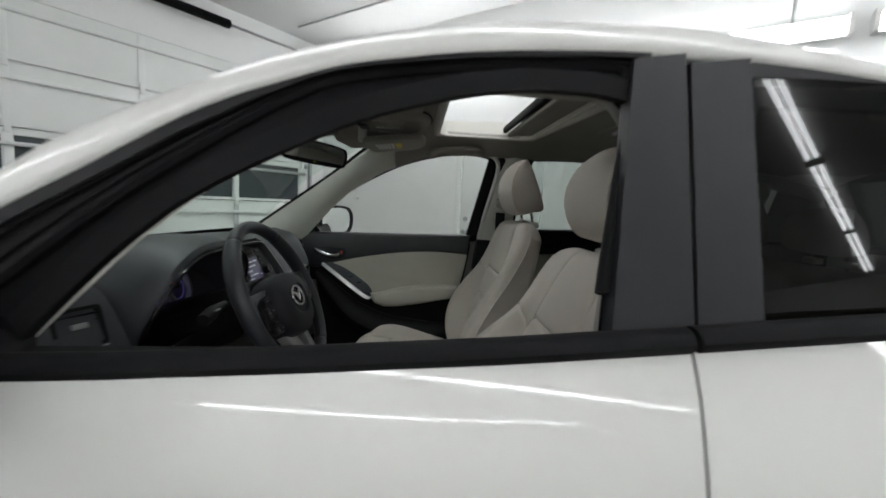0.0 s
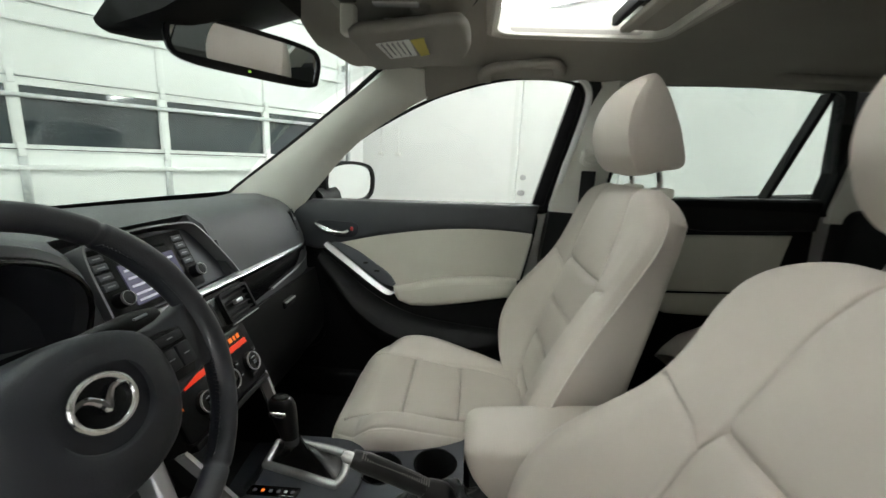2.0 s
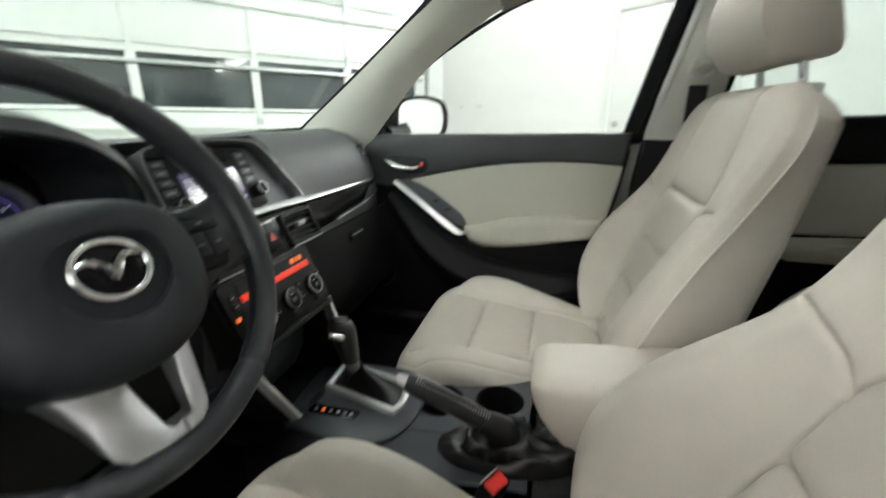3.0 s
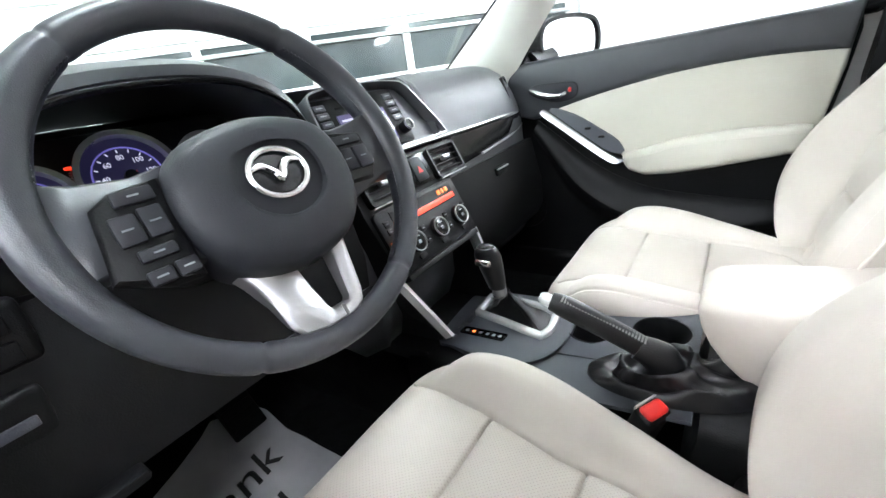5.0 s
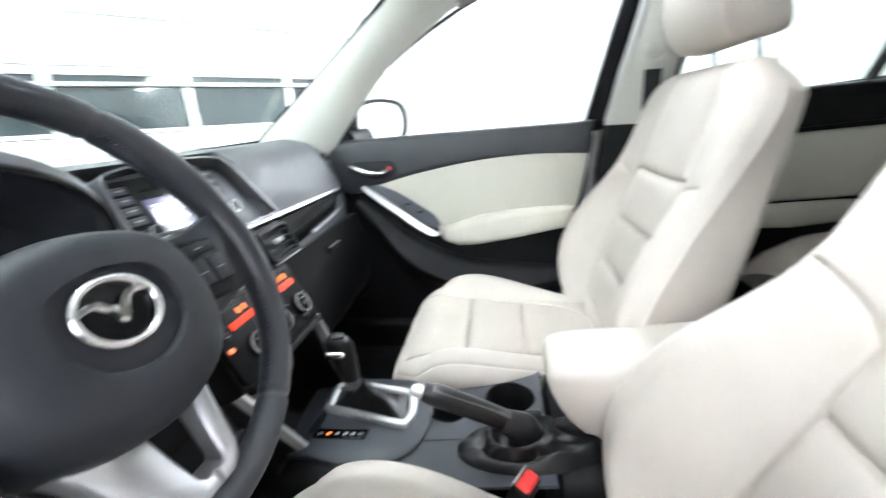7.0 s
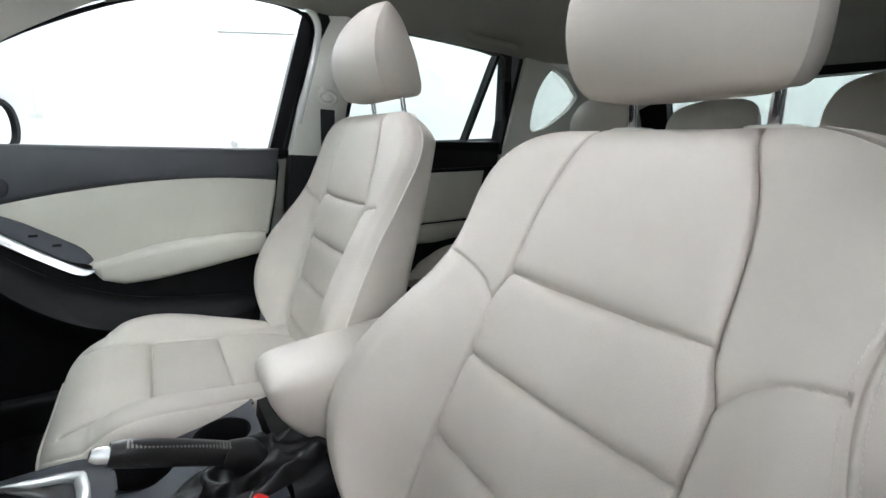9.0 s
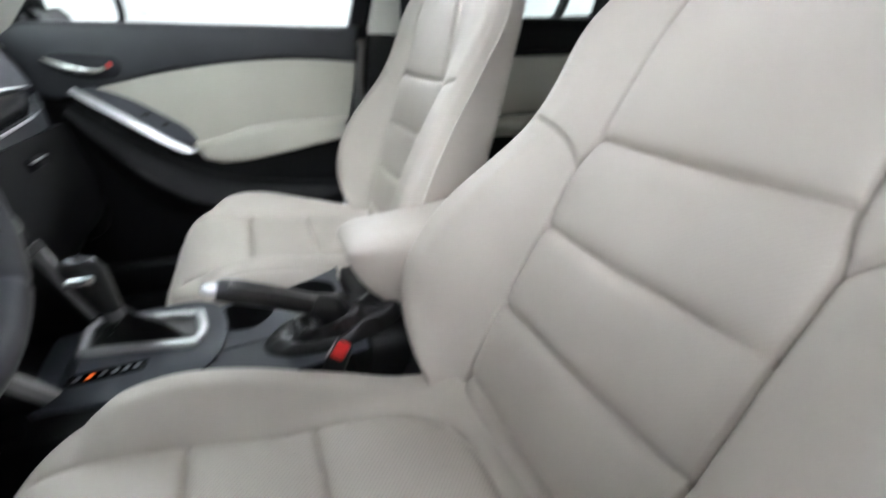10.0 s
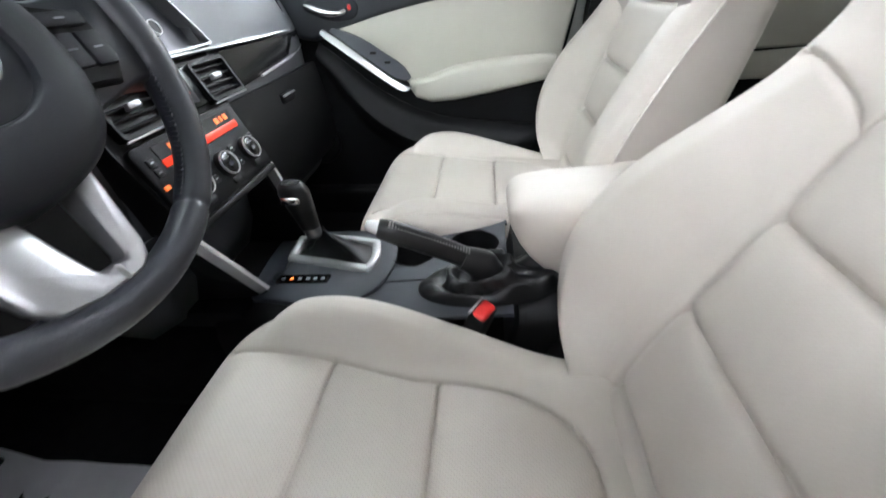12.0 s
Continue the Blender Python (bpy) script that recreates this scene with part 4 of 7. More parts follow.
for x in (-0.86, 1.84):
    for s in (-1, 1):
        w = part("wheel", cyl((x, s * 0.86, 0.35), (x, s * 0.66, 0.35), 0.33, None, 40, 0.03), M_TYRE, car, "black tyre on a silver alloy wheel")
        bm = cyl((x, s * 0.868, 0.35), (x, s * 0.80, 0.35), 0.07, None, 20)
        for k in range(10):
            a = 2 * math.pi * k / 10
            d = Vector((math.cos(a), 0, math.sin(a)))
            t = Vector((-math.sin(a), 0, math.cos(a)))
            c = Vector((x, s * 0.862, 0.35))
            q = []
            for rr, ww in ((0.05, 0.02), (0.22, 0.014)):
                q.append([c + d * rr + t * ww, c + d * rr - t * ww, c + d * rr - t * ww - Vector((0, s * 0.03, 0)), c + d * rr + t * ww - Vector((0, s * 0.03, 0))])
            loft(q, True, True, bm)
        loft([[Vector((x + r * math.cos(t), s * y, 0.35 + r * math.sin(t))) for t in [2 * math.pi * j / 40 for j in range(40)]] for r, y in ((0.215, 0.862), (0.235, 0.868), (0.235, 0.80), (0.215, 0.80))], True, False, bm, wrap=True)
        part("rim", bm, M_ALLOY, w)

# cabin tub: carpet, tunnel, bulkhead, inner sills, load floor
tub = thing("cabin_carpet", "black carpeted cabin floor with a raised tunnel", "carpet", at=(0.3, 0, 0.37))
part("floor_carpet", box((-0.75, -0.76, 0.372), (1.30, 0.76, 0.405), 0.008), M_CARPET, tub)
part("tunnel", box((-0.75, -0.11, 0.40), (1.3, 0.13, 0.60), 0.05, 3), M_CARPET, tub)
bm = slab([[(x, y, z) for y in np.linspace(-0.76, 0.76, 9)] for x, z in ((-0.52, 0.405), (-0.62, 0.44), (-0.74, 0.56), (-0.80, 0.75), (-0.82, 1.02))], 0.02)
part("bulkhead_carpet", bm, M_CARPET, tub)
for s in (-1, 1):
    part("sill_cover", box((-0.7, s * 0.765 - 0.035, 0.38), (1.5, s * 0.765 + 0.035, 0.50), 0.02, 3), M_HARD, tub, "black sill cover")
    part("kick_panel", box((-0.85, s * 0.76 - 0.03, 0.38), (-0.43, s * 0.76 + 0.03, 1.06), 0.02, 3), M_HARD, tub)
part("load_floor", box((1.3, -0.74, 0.55), (2.45, 0.74, 0.75), 0.03), M_CARPET, tub)
for s in (-1, 1):
    part("load_side", box((1.5, s * 0.74 - 0.05, 0.6), (2.45, s * 0.74 + 0.05, 1.20), 0.03), M_HARD, tub)
part("load_end", box((2.40, -0.74, 0.6), (2.47, 0.74, 1.20), 0.03), M_HARD, tub)

# ---- door panels inside ----


def on_panel(s, x, z, k=0.0):
    """Point on the inner door face; k stands into the cabin. The car leans a little to its driver's side."""
    return (x, s * (0.765 - k), z - (0.068 if s < 0 else 0.0))


def panel_poly(s, pts, k0, k1, name, material, parent, label="", bevel_rows=2, n=6, round_=0.012, angle=40):
    """A padded panel: outline in (x, z), standing from k0 to k1 with a rounded rim."""
    lp = []
    for q in pts:
        if not lp or math.hypot(q[0] - lp[-1][0], q[1] - lp[-1][1]) > 0.004:
            lp.append((float(q[0]), float(q[1])))
    loops = [[on_panel(s, x, z, k0) for x, z in lp]]
    for a in np.linspace(0, math.pi / 2, 4):
        ins = grow(lp, -round_ * (1 - math.cos(a)))
        loops.append([on_panel(s, x, z, k1 - round_ * (1 - math.sin(a))) for x, z in ins])
    return part(name, loft(loops, True, True), material, parent, label, angle)


for s, side in ((1, "passenger"), (-1, "driver")):
    e = thing("front_door_panel", "black and beige front door lining with padded armrest", "door lining", "front door linings", at=(0.1, s * 0.76, 0.8))
    base = spl([(-0.42, 0.46), (-0.42, 0.80), (-0.36, 1.06), (-0.27, 1.128)], 4) + spl([(-0.22, 1.138), (0.15, 1.146), (0.545, 1.156)], 4) + spl([(0.552, 1.10), (0.535, 0.98), (0.50, 0.80), (0.47, 0.60), (0.44, 0.46)], 4)
    panel_poly(s, base, -0.07, 0.0, "lower_panel", M_HARD, e, "black hard plastic lower panel")
    pad = spl([(-0.30, 1.06), (-0.285, 1.115), (-0.23, 1.140)], 4) + spl([(-0.1, 1.143), (0.2, 1.149), (0.548, 1.158)], 4) + spl([(0.536, 1.06), (0.37, 1.066), (0.20, 1.055), (0.03, 1.028), (-0.08, 1.003), (-0.15, 0.985), (-0.21, 0.965), (-0.27, 0.98)], 4)
    panel_poly(s, pad, 0.0, 0.026, "upper_pad", M_SOFT, e, "charcoal soft upper pad", round_=0.016)
    ins = spl([(-0.145, 0.984), (0.03, 1.027), (0.20, 1.053), (0.37, 1.064), (0.527, 1.056)], 5) + spl([(0.523, 1.03), (0.497, 0.90)], 3) + spl([(0.48, 0.895), (0.30, 0.885), (0.20, 0.868), (0.13, 0.848), (0.068, 0.846)], 4) + spl([(0.04, 0.868), (-0.03, 0.918), (-0.10, 0.962)], 3)
    panel_poly(s, grow(ins, 0.011), 0.0, 0.018, "upholstery_insert", M_VINYL, e, "beige upholstered insert", round_=0.010)
    # armrest with a rolled top
    rows = []
    for x, zt, zb, kk in ((0.066, 0.846, 0.822, 0.030), (0.085, 0.850, 0.800, 0.050), (0.13, 0.862, 0.786, 0.058), (0.20, 0.884, 0.790, 0.064), (0.30, 0.898, 0.806, 0.066), (0.40, 0.904, 0.826, 0.064), (0.47, 0.905, 0.838, 0.058), (0.492, 0.902, 0.846, 0.04)):
        lp = []
        for t in np.linspace(0, 2 * math.pi, 20, endpoint=False):
            c, d = math.cos(t), math.sin(t)
            zz = (zt + zb) / 2 + (zt - zb) / 2 * math.copysign(abs(d) ** 0.6, d)
            k = kk * 0.5 + kk * 0.5 * math.copysign(abs(c) ** 0.6, c)
            lp.append(on_panel(s, x, zz, k))
        rows.append(lp)
    part("armrest", loft(rows), M_VINYL, e, "padded beige armrest")
    part("armrest_stitch", tube([on_panel(s, x, z, k) for x, z, k in ((0.09, 0.838, 0.052), (0.14, 0.848, 0.059), (0.20, 0.866, 0.065), (0.30, 0.880, 0.067), (0.40, 0.887, 0.065), (0.48, 0.888, 0.055))], 0.0012, 6, smooth=4), M_VINYL, e)
    # bright diagonal pull strip with a dark window switch plate behind it
    pts = [(-0.175, 0.992), (-0.14, 0.966), (-0.09, 0.928), (-0.03, 0.882), (0.02, 0.846), (0.052, 0.828), (0.072, 0.832)]
    rows, ribs = [], []
    strip = spl(pts, 5)
    for (x, z), g in zip(strip, np.interp(np.linspace(0, 1, len(strip)), [0, 0.12, 0.75, 1], [0.45, 0.72, 0.72, 0.35])):
        rows.append([on_panel(s, x + a * 0.8 * g, z + a * g, k) for a, k in ((-0.010, 0.032), (-0.012, 0.046), (-0.009, 0.051), (0.004, 0.047), (0.009, 0.041), (0.008, 0.032))])
        ribs.append([on_panel(s, x + a * 0.8 * g, z + a * g, k) for a, k in ((-0.014, 0.0), (-0.009, 0.036), (0.007, 0.036), (0.012, 0.0))])
    part("pull_strip", loft(rows), M_CHROME2, e, "bright silver diagonal pull strip")
    part("pull_rib", loft(ribs), M_HARD, e, "black rib under the strip")
    sw = spl([(-0.155, 0.990), (-0.09, 0.955), (0.0, 0.892), (0.062, 0.846)], 4)
    rows = [[on_panel(s, x + 0.004 + a, z + 0.005 + a * 0.9, k) for a, k in ((-0.024 * w, 0.0), (-0.022 * w, 0.030), (0.019 * w, 0.024), (0.024 * w, 0.0))] for (x, z), w in zip(sw, np.interp(np.linspace(0, 1, len(sw)), [0, 0.4, 0.8, 1], [0.2, 0.7, 0.8, 0.2]))]
    pl = part("switch_plate", loft(rows), M_CONSOLE, e, "dark grey switch plate")
    for x, z in ((-0.035, 0.932), (0.005, 0.905)):
        part("window_switch", box((x - 0.010, min(s * 0.735, s * 0.745), z - 0.008 + (0 if s > 0 else -0.045)), (x + 0.008, max(s * 0.735, s * 0.745), z - 0.001 + (0 if s > 0 else -0.045)), 0.002), M_HARD, pl)
    # inner handle in a cup; darker grey stands in for the shade of its depth
    cup = [tuple(q) for q in spl([(-0.215, 1.044), (-0.20, 1.070), (-0.12, 1.070), (-0.072, 1.066), (-0.062, 1.042), (-0.080, 1.018), (-0.14, 1.014)], 4, True)]
    panel_poly(s, cup, 0.020, 0.030, "handle_cup", M_PAD, e, "handle recess, its shade put into darker grey", round_=0.004)
    part("door_handle", tube([on_panel(s, x, z, k) for x, z, k in ((-0.208, 1.060, 0.034), (-0.185, 1.050, 0.046), (-0.15, 1.038, 0.052), (-0.115, 1.034, 0.050), (-0.098, 1.040, 0.038))], [0.008, 0.014, 0.0135, 0.010, 0.009], 12, smooth=5, flat=0.7), M_CHROME, e, "chrome door handle")
    part("lock_lever", box((-0.090, min(s * 0.737, s * 0.728), 1.040 + (0 if s > 0 else -0.045)), (-0.080, max(s * 0.737, s * 0.728), 1.054 + (0 if s > 0 else -0.045)), 0.004), M_RED, e, "red lock lever")
    # map pocket ridge and lower sweep
    rows = []
    for x, z, k, w in spl(((-0.215, 0.93, 0.010, 0.03), (-0.15, 0.85, 0.020, 0.05), (-0.07, 0.755, 0.032, 0.07), (0.03, 0.685, 0.040, 0.08), (0.14, 0.65, 0.044, 0.08), (0.30, 0.635, 0.040, 0.075), (0.45, 0.65, 0.016, 0.05)), 5):
        rows.append([on_panel(s, x + 0.45 * q * w, z + q * w, k * math.exp(-(q / 0.42) ** 2) + 0.001) for q in np.linspace(-1, 1, 15)])
    part("pocket_sweep", slab(rows, 0.004), M_HARD, e, "soft raised sweep over the map pocket")
    part("speaker_grille", cyl(on_panel(s, -0.27, 0.66, 0.0), on_panel(s, -0.27, 0.66, 0.012), 0.08, 0.075, 28, 0.003), M_HARD, e)
    # rear doors
    r = thing("rear_door_panel", "black and beige rear door lining", "door lining", "rear door linings", at=(1.1, s * 0.76, 0.8))
    base = spl([(0.77, 0.46), (0.76, 0.90), (0.755, 1.195)], 4) + spl([(1.0, 1.205), (1.45, 1.222)], 4) + spl([(1.46, 1.0), (1.40, 0.80), (1.25, 0.60), (1.20, 0.46)], 4)
    panel_poly(s, base, -0.07, 0.0, "lower_panel", M_HARD, r, "black hard plastic panel")
    ins = spl([(0.80, 1.07), (1.0, 1.082), (1.38, 1.10)], 4) + spl([(1.36, 0.99), (1.30, 0.90)], 3) + spl([(1.15, 0.892), (0.95, 0.885), (0.82, 0.88)], 4)
    panel_poly(s, ins, 0.0, 0.016, "upholstery_insert", M_VINYL, r, "beige upholstered insert")
    rows = []
    for x, zt, zb, kk in ((0.95, 0.875, 0.835, 0.03), (1.0, 0.885, 0.815, 0.055), (1.12, 0.892, 0.815, 0.06), (1.25, 0.896, 0.83, 0.055), (1.29, 0.892, 0.84, 0.03)):
        rows.append([on_panel(s, x, (zt + zb) / 2 + (zt - zb) / 2 * math.sin(t), kk * 0.5 + kk * 0.5 * math.cos(t)) for t in np.linspace(0, 2 * math.pi, 16, endpoint=False)])
    part("armrest", loft(rows), M_VINYL, r, "padded beige armrest")
    upper = spl([(0.76, 1.13), (0.757, 1.197), (0.80, 1.203)], 3) + spl([(1.0, 1.208), (1.45, 1.224)], 3) + spl([(1.445, 1.12), (1.1, 1.10)], 3)
    panel_poly(s, upper, 0.0, 0.022, "upper_pad", M_HARD, r, "black upper pad")

# passenger outside mirror with its housing, and the driver's
for s in (-1, 1):
    e = thing("door_mirror", "black-backed white door mirror with wide glass", "mirror", "door mirrors", at=(-0.26, s * 0.95, 1.18))
    cx, cy, cz = -0.160, s * 0.985, 1.185 if s > 0 else 1.14
    fwd = Vector((1, -s * 0.50, 0)).normalized()
    sd = Vector((0, 0, 1)).cross(fwd) * 1.0
    m = frame_matrix((cx, cy, cz), sd, (0, 0, 1), fwd)
    out = [tuple(q) for q in spl([(-0.115, -0.02), (-0.105, 0.055), (-0.02, 0.078), (0.085, 0.066), (0.115, 0.02), (0.105, -0.045), (0.05, -0.07), (-0.07, -0.062)], 4, True)]
    out = [(x * 1.14, y) for x, y in out]
    loops = []
    for k, sc in ((0.0, 1.0), (-0.03, 1.02), (-0.07, 0.94), (-0.085, 0.86)):
        loops.append([m @ Vector((x * sc, y * sc, k)) for x, y in out])
    part("housing", loft(loops), M_HARD, e, "black mirror housing")
    part("cap", loft([[m @ Vector((x * sc, y * sc, k)) for x, y in out] for k, sc in ((-0.070, 0.95), (-0.095, 0.80), (-0.115, 0.5))]), M_PAINT, e, "white mirror cap")
    bm = ring(grow(out, 0.007), grow(out, -0.005), lambda x, y: m @ Vector((x, y, 0.010)), lambda x, y: m @ Vector((x, y, -0.05)))
    part("rim", bm, M_HARD, e, "black mirror rim")
    part("mirror_glass", prism(grow(out, -0.004), m @ pose(0, 0, -0.004), 0.006), M_MIRROR, e)
    part("stem", tube([(cx - 0.05, s * 0.92, cz - 0.05), (cx - 0.08, s * 0.86, cz - 0.06), (cx - 0.09, s * 0.80, cz - 0.06)], [0.045, 0.045, 0.05], 12), M_HARD, e)


# ---- seats ----
def sm(a, b, x):
    t = np.clip((x - a) / (b - a), 0, 1)
    return t * t * (3 - 2 * t)


def groove(d, w=0.0035):
    return np.exp(-(d / w) ** 2)


def skin(name, P, nfront, slot, uv, parent, label, caps=True, holes=None):
    """Closed skin over rows of loops P[row, k], with a material slot for each cell."""
    R, C = P.shape[:2]
    verts = P.reshape(-1, 3)
    a = np.arange(R - 1)[:, None] * C + np.arange(C)[None]
    b = np.arange(R - 1)[:, None] * C + (np.arange(C)[None] + 1) % C
    quads = np.stack([a, b, b + C, a + C], -1).reshape(-1, 4)
    faces = quads.tolist()
    if caps:
        faces += [list(range(C))[::-1], list(range((R - 1) * C, R * C))]
    me = bpy.data.meshes.new(name)
    me.from_pydata(verts.tolist(), [], faces)
    sl = np.zeros(len(faces), np.int32)
    sl[:len(quads)] = slot.reshape(-1)
    me.polygons.foreach_set("material_index", sl)
    lay = me.uv_layers.new(name="UVMap")
    vi = np.zeros(len(me.loops), np.int32)
    me.loops.foreach_get("vertex_index", vi)
    lay.data.foreach_set("uv", uv.reshape(-1, 2)[vi].astype(np.float32).reshape(-1))
    bm = bmesh.new()
    bm.from_mesh(me)
    bmesh.ops.recalc_face_normals(bm, faces=bm.faces)
    bm.to_mesh(me)
    bm.free()
    return finish(name, me, [M_LEATHER, holes or M_PERF], parent, label, 80)


def smooth_at(x, xs, ys):
    q = np.array(spl(list(zip(xs, ys)), 10))
    return np.interp(x, q[:, 0], q[:, 1])


def columns(n, seam, half, edge):
    """Places across a seat, gathered at the seam and the rounded edge; n is 4k + 1."""
    t = np.linspace(-1, 1, n)
    a = np.abs(t)
    u = np.clip(a / 0.5, 0, 1)
    v = np.clip((a - 0.5) / 0.5, 0, 1)
    inner = seam * (1 - (1 - u) ** 1.7)[None]
    outer = np.where(v[None] < 0.55, seam + (edge - seam) * ((1 - np.cos(math.pi * np.clip(v / 0.55, 0, 1))) / 2)[None], edge + (half - edge) * ((1 - np.cos(math.pi * np.clip((v - 0.55) / 0.45, 0, 1))) / 2)[None])
    return np.sign(t)[None] * np.where(a[None] <= 0.5, inner, outer)


def sew(P, w, line, rows, sides, out, parent):
    """Two rows of pale stitches beside a seam; P holds the front face."""
    bm = bmesh.new()
    off = Vector(out) * 0.0006
    for sg in (-1,):
        for d in sides:
            prev = None
            for k, r in enumerate(rows):
                q = Vector([float(np.interp(sg * (line[r, 0] + d), w[r], P[r, :, c])) for c in range(3)]) + off
                if prev is not None and k % 2:
                    t = (q - prev) * 0.25
                    e = Vector((0, 0.0006, 0))
                    h = Vector(out) * 0.0007
                    loft([[prev + t - e, prev + t + e, prev + t + h], [q + t - e, q + t + e, q + t + h]], True, True, bm)
                prev = q
    return tagged(part("stitching", bm, M_STITCH, parent), "pale double stitching", kind="stuff")


BACK_S = [0.0, 0.10, 0.22, 0.34, 0.42, 0.466, 0.56, 0.615, 0.66, 0.70]
SEAM_W = [0.125, 0.138, 0.146, 0.143, 0.143, 0.131, 0.125, 0.115, 0.100, 0.088]
EDGE_S = [0.0, 0.05, 0.085, 0.115, 0.15, 0.20, 0.26, 0.31, 0.36, 0.41, 0.45, 0.49, 0.53, 0.575, 0.61, 0.637, 0.658, 0.677, 0.692]
EDGE_W = [0.150, 0.182, 0.220, 0.268, 0.300, 0.312, 0.311, 0.300, 0.285, 0.270, 0.261, 0.258, 0.262, 0.268, 0.263, 0.248, 0.224, 0.192, 0.158]
CREASES = (0.105, 0.222, 0.342, 0.466)


def backrest(cy, x0, z0, lean, parent, out):
    """Backrest: s runs up the front face from (x0, z0), w across."""
    L = 0.692
    NS, NF, NB = 320, 301, 40
    s = np.concatenate([np.linspace(0, L - 0.03, NS - 14), L - 0.03 + 0.03 * np.sin(np.linspace(0, math.pi / 2, 15))[1:]])
    hw = smooth_at(s, EDGE_S, EDGE_W)
    bol = smooth_at(s, [0, 0.06, 0.1, 0.15, 0.22, 0.30, 0.38, 0.46, 0.54, 0.62, 0.70], [0.02, 0.035, 0.062, 0.078, 0.084, 0.074, 0.050, 0.024, 0.010, 0.003, 0.0])
    thk = np.interp(s, [0, 0.2, 0.45, 0.6, L], [0.13, 0.130, 0.108, 0.090, 0.074])
    over = np.clip((s - (L - 0.04)) / 0.04, 0, 1)
    roll = 0.035 * (1 - np.sqrt(np.clip(1 - over ** 2, 0, 1)))
    wsm = smooth_at(s, BACK_S, SEAM_W)[:, None]
    seam_out, seam_in = np.maximum(hw - 0.034, wsm[:, 0] + 0.02)[:, None], hw[:, None] - 0.001
    w = columns(NF, wsm, hw[:, None], seam_out)
    w = np.where(w * out > 0, w, columns(NF, wsm, hw[:, None], np.maximum(hw[:, None] - 0.010, wsm + 0.012)))
    es = np.where(w * out > 0, seam_out, seam_in)
    S2 = s[:, None] + 0 * w
    aw = np.abs(w)
    R = np.where(w * out > 0, 0.042, 0.030)
    f = bol[:, None] * sm(wsm + 0.01, hw[:, None] - 0.055, aw)
    e = np.clip((aw - (hw[:, None] - R)) / R, 0, 1)
    f -= R * (1 - 0.85 * over[:, None] ** 1.5) * (1 - np.sqrt(np.clip(1 - e ** 2, 0, 1)))
    f -= roll[:, None]
    inside = aw < wsm
    # pads between the creases swell a little
    edges = np.array([0.0, *CREASES, L])
    for a, b in zip(edges[:-1], edges[1:]):
        q = np.clip((S2 - a) / (b - a), 0, 1)
        f += np.where(inside, 0.006 * (1 - (2 * q - 1) ** 4) * (1 - (aw / wsm) ** 6), 0)
    f -= (0.0075 * groove(aw - wsm, 0.0024) + 0.0035 * groove(aw - wsm, 0.010)) * (s < L - 0.003)[:, None]
    for c in CREASES:
        f -= (0.0065 * groove(S2 - c - 0.004 * (w / 0.14) ** 2, 0.0036) + 0.003 * groove(S2 - c - 0.004 * (w / 0.14) ** 2, 0.011)) * sm(0.003, -0.003, aw - wsm)
    # short bolster seams, and the outer edge seam
    line = 0.420 + 0.046 * (1 - np.exp(-(aw - wsm) / 0.045)) / 0.85
    f -= (0.0065 * groove(S2 - line, 0.0030) + 0.002 * groove(S2 - line, 0.010)) * (aw > wsm) * (aw < np.minimum(es, hw[:, None] - 0.02) - 0.003)
    f += -0.0045 * groove(aw - es, 0.0022) + 0.0022 * groove(aw - es - 0.006, 0.003)
    f += 0.0012 * np.sin(S2 * 31 + w * 17) * np.sin(w * 23 - S2 * 11) * 0.6
    tb = np.linspace(1, -1, NB)
    hb = np.minimum(hw, 0.232 + 0.02 * s)[:, None]
    wb = hb * np.sin(tb * math.pi / 2)[None]
    eb = np.clip((np.abs(wb) - (hb - 0.035)) / 0.035, 0, 1)
    fb = -thk[:, None] + 0.030 * (1 - np.sqrt(np.clip(1 - eb ** 2, 0, 1))) + roll[:, None] * 0.9
    fb = np.minimum(fb, f[:, -1:] - 0.004)
    W = np.concatenate([w, wb], 1)
    F = np.concatenate([f, fb], 1)
    S3 = np.concatenate([S2, s[:, None] + 0 * wb], 1)
    ca, sa = math.cos(lean), math.sin(lean)
    X = x0 + S3 * sa - F * ca
    Z = z0 + S3 * ca + F * sa
    P = np.stack([X, cy + W, Z], -1)
    slot = np.zeros((NS, NF + NB), int)
    slot[:, :NF] = inside & (S2 < 0.466)
    uv = np.stack([W, S3], -1)
    bk = skin("backrest", P, NF, slot[:-1], uv, parent, "beige leather backrest with sewn creases", True, M_PERF2)
    rib = [tuple(float(c) for c in P[r, 0 if out > 0 else NF - 1]) for r in range(28, NS - 16, 5)]
    part("piping", tube(rib, 0.0026, 8), M_STITCH, bk, "sewn leather piping")
    sew(P[:, :NF], w, seam_out if out < 0 else seam_in, range(34, NS - 56), (-0.006, 0.007) if out < 0 else (-0.006,), (-ca, 0, sa), bk)
    return bk


